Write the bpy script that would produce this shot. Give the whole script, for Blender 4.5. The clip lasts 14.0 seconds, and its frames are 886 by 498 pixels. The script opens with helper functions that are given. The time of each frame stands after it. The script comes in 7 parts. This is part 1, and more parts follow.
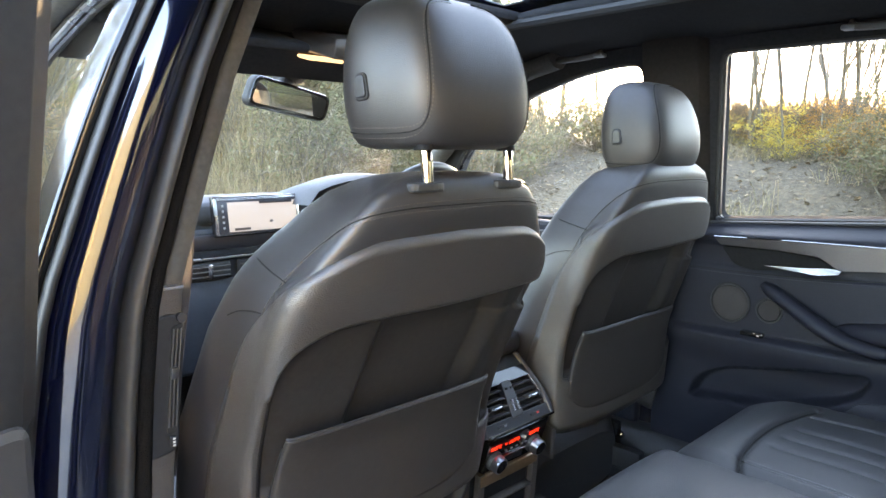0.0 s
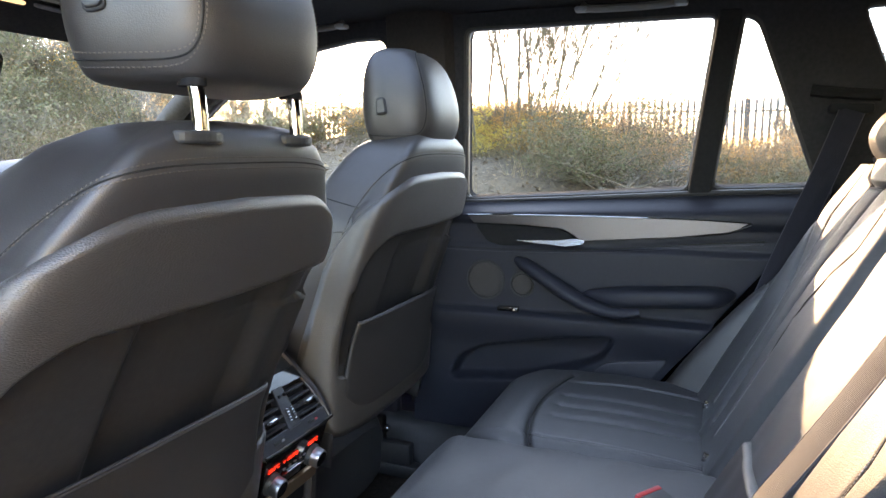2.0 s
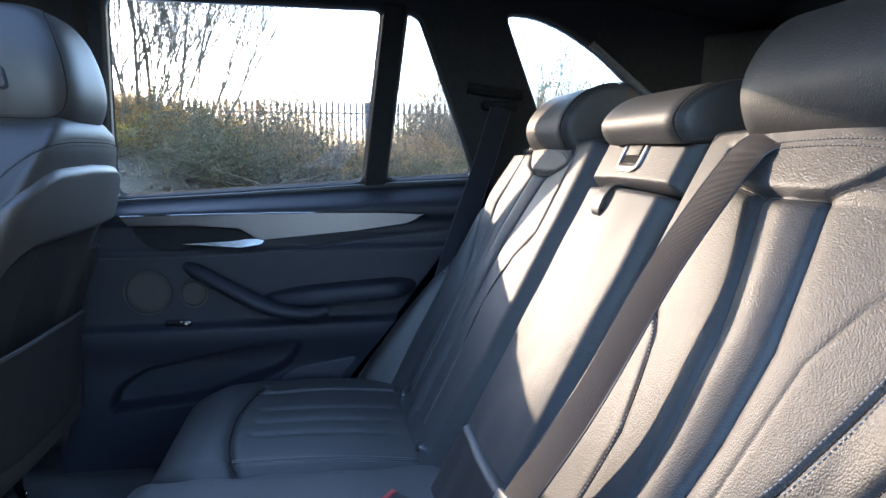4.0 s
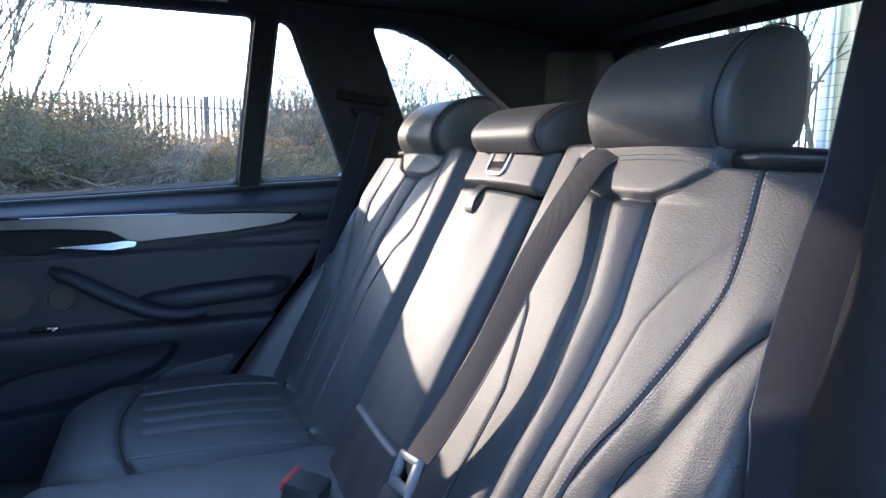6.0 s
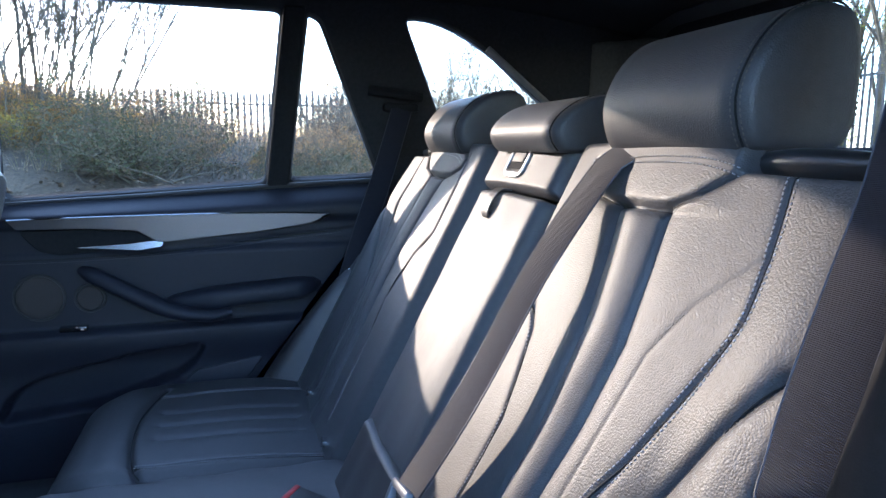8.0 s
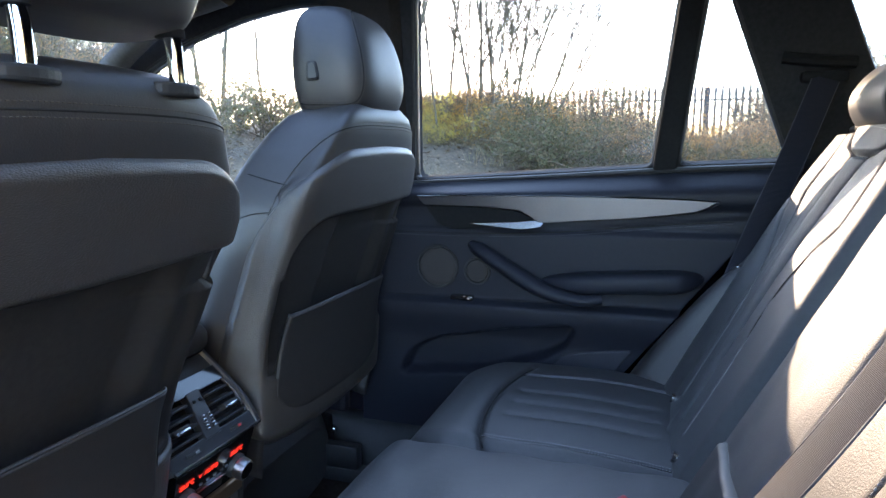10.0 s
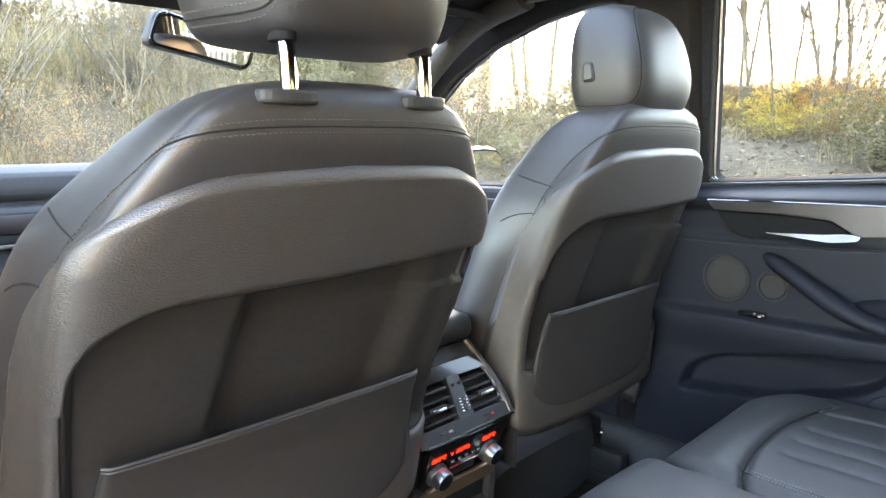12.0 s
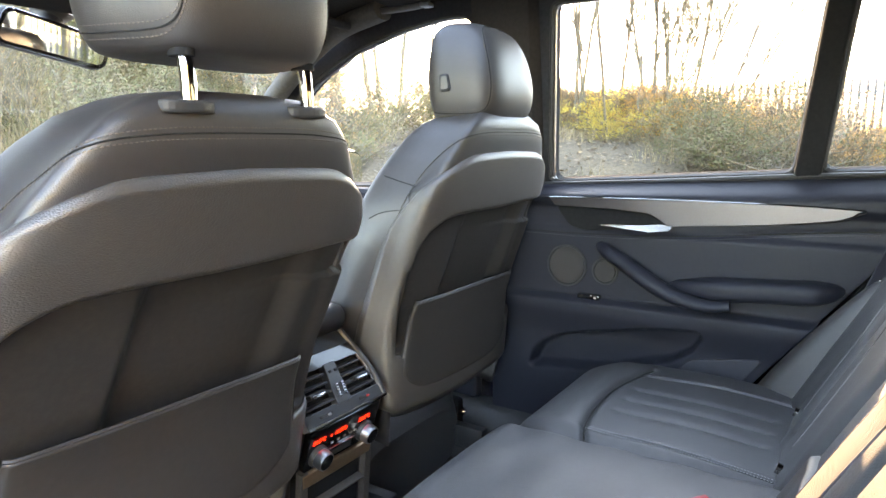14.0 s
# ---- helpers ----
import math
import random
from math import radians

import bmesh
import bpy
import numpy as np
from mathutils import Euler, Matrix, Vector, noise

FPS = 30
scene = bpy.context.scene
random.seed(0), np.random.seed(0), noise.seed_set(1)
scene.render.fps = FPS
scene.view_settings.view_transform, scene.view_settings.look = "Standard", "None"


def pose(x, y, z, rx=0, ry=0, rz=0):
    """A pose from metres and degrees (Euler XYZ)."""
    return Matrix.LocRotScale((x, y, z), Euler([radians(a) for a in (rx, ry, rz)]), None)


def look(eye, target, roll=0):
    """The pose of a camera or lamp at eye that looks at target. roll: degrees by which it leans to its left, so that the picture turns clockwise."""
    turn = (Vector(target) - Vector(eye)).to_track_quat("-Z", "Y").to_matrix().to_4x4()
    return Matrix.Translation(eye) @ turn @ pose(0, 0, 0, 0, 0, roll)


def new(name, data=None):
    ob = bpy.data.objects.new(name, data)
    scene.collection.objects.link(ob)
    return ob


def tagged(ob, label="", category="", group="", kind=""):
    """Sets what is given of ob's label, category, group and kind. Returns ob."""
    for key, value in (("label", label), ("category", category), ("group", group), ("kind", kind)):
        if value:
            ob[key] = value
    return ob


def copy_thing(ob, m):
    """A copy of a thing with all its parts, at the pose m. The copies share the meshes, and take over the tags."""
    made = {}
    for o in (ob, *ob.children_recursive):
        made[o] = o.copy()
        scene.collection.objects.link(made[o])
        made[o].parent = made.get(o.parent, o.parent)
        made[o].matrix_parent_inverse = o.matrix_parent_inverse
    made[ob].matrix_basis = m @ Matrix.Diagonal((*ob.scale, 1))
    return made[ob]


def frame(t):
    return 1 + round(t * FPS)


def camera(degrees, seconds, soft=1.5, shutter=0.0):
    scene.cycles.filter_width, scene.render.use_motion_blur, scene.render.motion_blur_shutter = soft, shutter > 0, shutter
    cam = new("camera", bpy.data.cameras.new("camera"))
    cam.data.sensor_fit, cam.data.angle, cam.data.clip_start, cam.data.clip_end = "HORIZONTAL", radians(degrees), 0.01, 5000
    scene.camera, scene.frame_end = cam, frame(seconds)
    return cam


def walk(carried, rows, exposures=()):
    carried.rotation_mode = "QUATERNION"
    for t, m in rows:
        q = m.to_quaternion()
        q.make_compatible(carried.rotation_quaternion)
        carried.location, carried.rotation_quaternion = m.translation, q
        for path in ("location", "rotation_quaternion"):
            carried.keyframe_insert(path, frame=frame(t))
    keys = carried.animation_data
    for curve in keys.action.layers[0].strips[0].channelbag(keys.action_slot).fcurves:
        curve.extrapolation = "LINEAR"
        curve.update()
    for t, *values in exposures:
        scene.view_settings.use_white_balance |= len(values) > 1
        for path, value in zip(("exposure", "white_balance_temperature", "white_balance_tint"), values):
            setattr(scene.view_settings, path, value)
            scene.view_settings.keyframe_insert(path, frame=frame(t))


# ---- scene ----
cam = camera(66.5, 14.0)
EXPOSURES = [(0, 5.12, 9000, 21), (0.5, 4.8, 8800, 21), (1.5, 4.9, 8900, 22), (2, 4.8, 8900, 24), (3, 4.32, 7700, 22), (4.2, 3.98, 6150, 18), (6.5, 3.96, 5800, 18), (7.2, 4.0, 5800, 18), (9.5, 3.87, 5950, 20), (10, 4.32, 6800, 20), (10.5, 4.76, 7900, 21), (12, 5.52, 9700, 21), (13, 5.62, 9800, 21), (14, 5.5, 9900, 22)]
PATH = [
    (0, (-1.003, 0.005, 1.35), (0.378, 1.424, 1.063), 0.3),
    (0.5, (-0.991, 0.035, 1.335), (0.422, 1.421, 1.047), 0.3),
    (1, (-0.98, 0.099, 1.318), (0.569, 1.332, 1.032), 0.4),
    (1.5, (-0.971, 0.153, 1.307), (0.758, 1.12, 1.028), 0.3),
    (2, (-0.934, 0.186, 1.293), (0.911, 0.904, 1.012), 0.3),
    (2.5, (-0.897, 0.229, 1.283), (1.032, 0.68, 1.002), 0.4),
    (3, (-0.858, 0.266, 1.274), (1.114, 0.449, 0.997), 0.5),
    (3.5, (-0.846, 0.289, 1.277), (1.132, 0.193, 1.0), 0.4),
    (4, (-0.842, 0.3, 1.275), (1.113, -0.02, 1.001), 0.5),
    (4.2, (-0.857, 0.315, 1.279), (1.084, -0.085, 1.004), 0.5),
    (6.5, (-0.937, 0.388, 1.291), (0.89, -0.376, 1.011), 0.8),
    (7.2, (-0.922, 0.349, 1.297), (0.907, -0.409, 1.009), 0.7),
    (9.3, (-0.827, 0.201, 1.276), (1.141, 0.393, 0.976), 0.4),
    (9.5, (-0.818, 0.193, 1.268), (1.132, 0.515, 0.964), 0.3),
    (10, (-0.798, 0.195, 1.259), (1.079, 0.816, 0.952), 0.1),
    (10.5, (-0.763, 0.181, 1.257), (0.988, 1.097, 0.944), 0.0),
    (11, (-0.74, 0.158, 1.26), (0.883, 1.282, 0.943), -0.1),
    (11.5, (-0.743, 0.129, 1.278), (0.732, 1.441, 0.956), -0.2),
    (12, (-0.752, 0.122, 1.272), (0.644, 1.517, 0.949), -0.2),
    (12.5, (-0.825, 0.096, 1.272), (0.548, 1.514, 0.95), -0.2),
    (13, (-0.843, 0.075, 1.266), (0.533, 1.489, 0.941), -0.1),
    (13.5, (-0.851, 0.085, 1.268), (0.639, 1.378, 0.943), 0.1),
    (14, (-0.844, 0.079, 1.278), (0.819, 1.142, 0.956), 0.2),
]
walk(cam, [(t, look(eye, target, roll)) for t, eye, target, roll in PATH], EXPOSURES)

# ---- light ----
SUN_AZ, SUN_EL = 62.0, 13.0
world = bpy.data.worlds.new("sky")
world.use_nodes = True
scene.world = world
_n = world.node_tree.nodes
_sky = _n.new("ShaderNodeTexSky")
_sky.sky_type = 'NISHITA'
_sky.sun_disc = False
_sky.sun_elevation = radians(SUN_EL)
_sky.sun_rotation = radians(SUN_AZ)
_sky.air_density, _sky.dust_density, _sky.ozone_density = 1.0, 0.5, 3.0
world.node_tree.links.new(_sky.outputs[0], _n["Background"].inputs[0])
_n["Background"].inputs[1].default_value = 0.165
_haze, _both = _n.new("ShaderNodeBackground"), _n.new("ShaderNodeAddShader")
_haze.inputs[0].default_value, _haze.inputs[1].default_value = (0.46, 0.67, 1.0, 1), 0.10
world.node_tree.links.new(_n["Background"].outputs[0], _both.inputs[0])
world.node_tree.links.new(_haze.outputs[0], _both.inputs[1])
world.node_tree.links.new(_both.outputs[0], _n["World Output"].inputs[0])
SUN_WAY = Vector((math.sin(radians(SUN_AZ)) * math.cos(radians(SUN_EL)), math.cos(radians(SUN_AZ)) * math.cos(radians(SUN_EL)), math.sin(radians(SUN_EL))))
_sl = bpy.data.lights.new("sun", 'SUN')
_sl.energy, _sl.angle, _sl.color = 0.37, radians(0.55), (1.0, 0.82, 0.58)
_so = new("sun", _sl)
_so.matrix_world = look(SUN_WAY * 50, (0, 0, 0))

# ---- materials ----


def mat(name, col, rough=0.5, metal=0.0, var=0.15, big=3.0, fine=120.0, bump=0.0, bscale=400.0, btype="noise", col2=None, spec=0.5, coat=0.0, sheen=0.0, rvar=0.08, bdist=0.001, stretch=1.0):
    """Base colour varied at a coarse and a fine scale, roughness variation and relief."""
    m = bpy.data.materials.new(name)
    m.use_nodes = True
    nt = m.node_tree
    N, L = nt.nodes, nt.links
    b = N["Principled BSDF"]
    tc = N.new("ShaderNodeTexCoord")
    n1, n2 = N.new("ShaderNodeTexNoise"), N.new("ShaderNodeTexNoise")
    n1.inputs["Scale"].default_value, n1.inputs["Detail"].default_value = big, 4
    n2.inputs["Scale"].default_value, n2.inputs["Detail"].default_value = fine, 3
    for n in (n1, n2):
        L.new(tc.outputs["Object"], n.inputs["Vector"])
    add = N.new("ShaderNodeMath")
    add.operation = 'ADD'
    L.new(n1.outputs[0], add.inputs[0]), L.new(n2.outputs[0], add.inputs[1])
    half = N.new("ShaderNodeMath")
    half.operation = 'MULTIPLY'
    half.inputs[1].default_value = 0.5
    L.new(add.outputs[0], half.inputs[0])
    ramp = N.new("ShaderNodeValToRGB")
    c2 = col2 or tuple(min(1, c * (1 + var)) for c in col)
    c1 = tuple(c * (1 - var) for c in col) if not col2 else col
    ramp.color_ramp.elements[0].position, ramp.color_ramp.elements[1].position = 0.36, 0.64
    ramp.color_ramp.elements[0].color, ramp.color_ramp.elements[1].color = (*c1, 1), (*c2, 1)
    L.new(half.outputs[0], ramp.inputs[0])
    L.new(ramp.outputs[0], b.inputs["Base Color"])
    mr = N.new("ShaderNodeMapRange")
    mr.inputs[3].default_value, mr.inputs[4].default_value = max(0.02, rough - rvar), min(1, rough + rvar)
    L.new(n1.outputs[0], mr.inputs[0])
    L.new(mr.outputs[0], b.inputs["Roughness"])
    b.inputs["Metallic"].default_value = metal
    b.inputs["Specular IOR Level"].default_value = spec
    b.inputs["Coat Weight"].default_value = coat
    b.inputs["Sheen Weight"].default_value = sheen
    if bump:
        bp = N.new("ShaderNodeBump")
        bp.inputs["Strength"].default_value, bp.inputs["Distance"].default_value = bump, bdist
        if btype == "leather":
            bp.invert = True
            v = N.new("ShaderNodeTexVoronoi")
            v.feature = 'F1'
            v.inputs["Scale"].default_value = bscale
            wob = N.new("ShaderNodeTexNoise")
            wob.inputs["Scale"].default_value = 30
            mixv = N.new("ShaderNodeVectorMath")
            mixv.operation = 'MULTIPLY_ADD'
            mixv.inputs[1].default_value = (0.006, 0.006, 0.006)
            L.new(tc.outputs["Object"], wob.inputs["Vector"])
            L.new(wob.outputs[1], mixv.inputs[0]), L.new(tc.outputs["Object"], mixv.inputs[2])
            if stretch != 1:
                wide = N.new("ShaderNodeVectorMath")
                wide.operation = 'MULTIPLY'
                wide.inputs[1].default_value = (1, 1, stretch)
                L.new(mixv.outputs[0], wide.inputs[0]), L.new(wide.outputs[0], v.inputs["Vector"])
            else:
                L.new(mixv.outputs[0], v.inputs["Vector"])
            L.new(v.outputs[0], bp.inputs["Height"])
        elif btype == "wave":
            v = N.new("ShaderNodeTexWave")
            v.bands_direction = 'Z'
            v.inputs["Scale"].default_value = bscale
            v.inputs["Distortion"].default_value = 0.3
            L.new(tc.outputs["Object"], v.inputs["Vector"])
            L.new(v.outputs[1], bp.inputs["Height"])
        else:
            v = N.new("ShaderNodeTexNoise")
            v.inputs["Scale"].default_value, v.inputs["Detail"].default_value = bscale, 4
            L.new(tc.outputs["Object"], v.inputs["Vector"])
            L.new(v.outputs[0], bp.inputs["Height"])
        L.new(bp.outputs[0], b.inputs["Normal"])
    return m


def leafy(name, cols, rough=0.6, trans=0.35):
    """Foliage: each island of its own shade, some light let through."""
    m = bpy.data.materials.new(name)
    m.use_nodes = True
    N, L = m.node_tree.nodes, m.node_tree.links
    b, out = N["Principled BSDF"], N["Material Output"]
    g, ramp = N.new("ShaderNodeNewGeometry"), N.new("ShaderNodeValToRGB")
    L.new(g.outputs["Random Per Island"], ramp.inputs[0])
    el = ramp.color_ramp.elements
    while len(el) < len(cols):
        el.new(0.5)
    for i, c in enumerate(cols):
        el[i].position, el[i].color = i / max(1, len(cols) - 1), (*c, 1)
    L.new(ramp.outputs[0], b.inputs["Base Color"])
    b.inputs["Roughness"].default_value = rough
    t = N.new("ShaderNodeBsdfTranslucent")
    L.new(ramp.outputs[0], t.inputs[0])
    mx = N.new("ShaderNodeMixShader")
    mx.inputs[0].default_value = trans
    L.new(b.outputs[0], mx.inputs[1]), L.new(t.outputs[0], mx.inputs[2]), L.new(mx.outputs[0], out.inputs[0])
    return m


def clear_glass(name, tint=(1, 1, 1), gloss=0.06):
    """Thin pane: clear, with a mirror gloss that grows at a grazing angle."""
    m = bpy.data.materials.new(name)
    m.use_nodes = True
    N, L = m.node_tree.nodes, m.node_tree.links
    out = N["Material Output"]
    N.remove(N["Principled BSDF"])
    t, g, mx, f = N.new("ShaderNodeBsdfTransparent"), N.new("ShaderNodeBsdfGlossy"), N.new("ShaderNodeMixShader"), N.new("ShaderNodeLayerWeight")
    p5, lift = N.new("ShaderNodeMath"), N.new("ShaderNodeMath")
    p5.operation, lift.operation = 'POWER', 'MULTIPLY_ADD'
    p5.inputs[1].default_value, lift.inputs[1].default_value, lift.inputs[2].default_value = 5.0, 1 - gloss, gloss
    f.inputs[0].default_value = 0.5
    L.new(f.outputs["Facing"], p5.inputs[0]), L.new(p5.outputs[0], lift.inputs[0])
    t.inputs[0].default_value = (*tint, 1)
    g.inputs["Roughness"].default_value = 0.01
    L.new(lift.outputs[0], mx.inputs[0]), L.new(t.outputs[0], mx.inputs[1]), L.new(g.outputs[0], mx.inputs[2]), L.new(mx.outputs[0], out.inputs[0])
    return m


def glow(name, col, strength):
    m = bpy.data.materials.new(name)
    m.use_nodes = True
    b = m.node_tree.nodes["Principled BSDF"]
    b.inputs["Base Color"].default_value = (*[c * 0.1 for c in col], 1)
    b.inputs["Emission Color"].default_value = (*col, 1)
    b.inputs["Emission Strength"].default_value = strength
    return m


LEATHER = mat("black_leather", (0.042, 0.0405, 0.0415), 0.52, var=0.14, bump=0.40, bscale=600, btype="leather", bdist=0.0007, spec=0.66, sheen=0.02)
# Same leather with finer grain; its darker colour holds the front seats' shade.
LEATHER_FINE_SHADED = mat("black_leather_fine_shaded", (0.0245, 0.0210, 0.0205), 0.48, var=0.12, bump=0.22, bscale=700, btype="leather", bdist=0.0007, spec=0.88, sheen=0.01)
PLASTIC = mat("grained_black_plastic", (0.047, 0.0385, 0.0335), 0.41, spec=1.0, var=0.12, bump=0.55, bscale=420, btype="leather", bdist=0.0008, stretch=2.2)
PLASTIC_DARK = mat("dark_plastic", (0.020, 0.0195, 0.020), 0.55, var=0.2, bump=0.2, bscale=900)
# Shell colour darkened: shade from the blocked doorway is put into the pocket.
POCKET_SHADED = mat("shaded_pocket_panel", (0.030, 0.0255, 0.0235), 0.46, var=0.15, bump=0.25, bscale=800)
KNEE = mat("knee_hollow", (0.027, 0.024, 0.023), 0.55, var=0.2, bump=0.25, bscale=700, spec=0.25)
DOOR = mat("door_leather", (0.0105, 0.0115, 0.0185), 0.60, var=0.12, bump=0.18, bscale=560, btype="leather", bdist=0.0006, spec=0.35)
# Lower door end; the lighter grey paints in the sunlight falling there.
DOOR_LOWER_LIT = mat("door_lower_sunlit", (0.026, 0.026, 0.034), 0.55, var=0.12, bump=0.2, bscale=700, spec=0.4)
GLOSS_SATIN = mat("satin_black", (0.02, 0.02, 0.021), 0.28, var=0.15)
GLOSS_BLACK = mat("gloss_black", (0.008, 0.008, 0.009), 0.10, var=0.1, coat=0.15, rvar=0.03)
HEADLINER = mat("anthracite_cloth", (0.028, 0.028, 0.030), 0.95, var=0.2, bump=0.5, bscale=900, spec=0.1)
# Pillar cloth again, with the right pillar's shade put into its colour.
PILLAR_SHADED = mat("shaded_pillar_cloth", (0.030, 0.026, 0.024), 0.9, var=0.2, bump=0.5, bscale=700, spec=0.12)
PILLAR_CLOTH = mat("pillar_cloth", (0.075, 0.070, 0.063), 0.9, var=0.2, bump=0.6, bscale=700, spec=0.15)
SATIN_GREY = mat("grey_satin_plastic", (0.026, 0.027, 0.031), 0.36, var=0.1, bump=0.1, bscale=700)
COPPER = mat("warm_satin_trim", (0.34, 0.22, 0.14), 0.35, metal=0.8, var=0.1)
DASH = mat("dashboard_skin", (0.026, 0.030, 0.036), 0.6, var=0.12, bump=0.3, bscale=700, spec=0.4)
FELT = mat("fluffy_seal", (0.010, 0.009, 0.0085), 1.0, var=0.5, fine=500, bump=1.0, bscale=600, spec=0.05, bdist=0.003)
TRIM_BLACK = mat("black_pillar_trim", (0.012, 0.012, 0.013), 0.8, var=0.2, bump=0.3, bscale=700, spec=0.15)
CARPET = mat("carpet", (0.040, 0.032, 0.026), 1.0, var=0.4, bump=1.0, bscale=500, spec=0.05, bdist=0.004)
RUBBER = mat("rubber", (0.02, 0.019, 0.018), 0.55, var=0.25, bump=0.2, bscale=300)
PAINT = mat("dark_blue_paint", (0.0015, 0.0032, 0.013), 0.10, var=0.1, coat=1.0, rvar=0.03, spec=1.0)
ALU = mat("brushed_aluminium", (0.112, 0.106, 0.114), 0.38, metal=1.0, var=0.06, fine=300, bump=0.15, bscale=500)
CHROME = mat("chrome", (0.58, 0.57, 0.56), 0.06, metal=1.0, var=0.04, rvar=0.04)
CHROME_SOFT = mat("soft_chrome", (0.50, 0.49, 0.49), 0.22, metal=1.0, var=0.05)
SATIN = mat("satin_metal", (0.45, 0.45, 0.46), 0.28, metal=1.0, var=0.06)
BELT = mat("belt_webbing", (0.013, 0.0135, 0.021), 0.62, var=0.12, spec=0.3, bump=0.6, bscale=300, btype="wave", sheen=0.0, bdist=0.0008)
BELT_EDGE = mat("belt_edge", (0.040, 0.040, 0.050), 0.5, var=0.15, spec=0.5)
THREAD = mat("pale_thread", (0.105, 0.092, 0.08), 0.8, var=0.2)
THREAD_LIGHT = mat("light_grey_thread", (0.27, 0.26, 0.26), 0.7, var=0.2)
THREAD_DARK = mat("seam_shadow", (0.008, 0.008, 0.008), 0.9)
GRILLE = mat("speaker_mesh", (0.038, 0.032, 0.030), 0.8, var=0.3, fine=900, bump=0.8, bscale=1400)
POST_WHITE = mat("white_marks", (0.62, 0.62, 0.60), 0.5, var=0.05)
RED = mat("red_plastic", (0.5, 0.03, 0.03), 0.4)
GREY_PLASTIC = mat("grey_plastic", (0.16, 0.16, 0.165), 0.45)
# Both tints are added to dim the bright outdoors seen from the cabin.
GLASS = clear_glass("window_glass", (0.86, 0.88, 0.86))
SIDE_GLASS = clear_glass("view_dimming_glass", (0.57, 0.58, 0.555))
ROOF_GLASS = clear_glass("tinted_roof_glass", (0.42, 0.44, 0.44))
MIRROR = mat("mirror", (0.85, 0.86, 0.85), 0.015, metal=1.0, var=0.01, rvar=0.005)
SCREEN = glow("screen_map", (0.86, 0.90, 0.95), 0.020)
SCREEN_DARK = mat("screen_dark", (0.03, 0.03, 0.035), 0.15)
RED_DIGITS = glow("red_digits", (1.0, 0.035, 0.015), 0.085)
LAMP_WARM = glow("warm_lamp", (1.0, 0.72, 0.42), 0.06)

# ---- mesh helpers ----


def part(name, bm, material, parent=None, label="", smooth=True, solid=0.0, offset=0.0, bevel=0.0):
    me = bpy.data.meshes.new(name)
    bmesh.ops.recalc_face_normals(bm, faces=bm.faces)
    bm.to_mesh(me)
    bm.free()
    return mesh_part(name, me, material, parent, label, smooth, solid, offset, bevel)


def mesh_part(name, me, material, parent=None, label="", smooth=True, solid=0.0, offset=0.0, bevel=0.0):
    me.materials.append(material)
    if smooth:
        me.polygons.foreach_set("use_smooth", [True] * len(me.polygons))
    ob = new(name, me)
    if smooth and smooth != "all":
        me.set_sharp_from_angle(angle=radians(42))
    if parent:
        ob.parent = parent
        base = parent
        ob.matrix_parent_inverse = WORLD_OF[parent.name].inverted()
        WORLD_OF[ob.name] = Matrix.Identity(4)
    if solid:
        s = ob.modifiers.new("thick", 'SOLIDIFY')
        s.thickness, s.offset = solid, offset
    if bevel:
        s = ob.modifiers.new("edge", 'BEVEL')
        s.width, s.segments, s.limit_method = bevel, 2, 'ANGLE'
    if label:
        ob["label"] = label
    return ob


WORLD_OF = {}


def thing(name, at, label, category, group="", kind=""):
    ob = new(name)
    ob.empty_display_size = 0.05
    ob.location = at
    WORLD_OF[ob.name] = Matrix.Translation(at)
    return tagged(ob, label, category, group, kind)


def single(name, bm, material, label, category, group="", kind="", **kw):
    """A thing that is one mesh."""
    ob = part(name, bm, material, None, **kw)
    WORLD_OF[ob.name] = Matrix.Identity(4)
    return tagged(ob, label, category, group, kind)


def grid_mesh(name, P, close_u=False, keep=None, cells=None):
    """A mesh from an array of points (nu, nv, 3)."""
    nu, nv = P.shape[:2]
    verts = P.reshape(-1, 3)
    i = np.arange(nu if close_u else nu - 1)[:, None]
    j = np.arange(nv - 1)[None]
    i2 = (i + 1) % nu
    faces = np.stack([i * nv + j + 0 * i, i2 * nv + j, i2 * nv + j + 1, i * nv + j + 1], -1).reshape(-1, 4)
    if keep is not None or cells is not None:
        faces = faces[cells.reshape(-1)] if cells is not None else faces[keep.reshape(-1)[faces].mean(1) > .5]
        used, faces = np.unique(faces, return_inverse=True)
        verts, faces = verts[used], faces.reshape(-1, 4)
    me = bpy.data.meshes.new(name)
    me.from_pydata(verts.tolist(), [], faces.tolist())
    me.update()
    return me


def spline(pts, n, closed=False):
    """Catmull-Rom through the points, n samples."""
    p = np.array(pts, float)
    k = len(p)
    t = np.linspace(0, k if closed else k - 1, n, endpoint=not closed)
    i = np.minimum(t.astype(int), k - 1 if closed else k - 2)
    f = (t - i)[:, None]
    if closed:
        a, b, c, d = p[(i - 1) % k], p[i % k], p[(i + 1) % k], p[(i + 2) % k]
    else:
        q = np.vstack([2 * p[0] - p[1], p, 2 * p[-1] - p[-2]])
        a, b, c, d = q[i], q[i + 1], q[i + 2], q[i + 3]
    return 0.5 * (2 * b + (c - a) * f + (2 * a - 5 * b + 4 * c - d) * f ** 2 + (3 * b - a - 3 * c + d) * f ** 3)


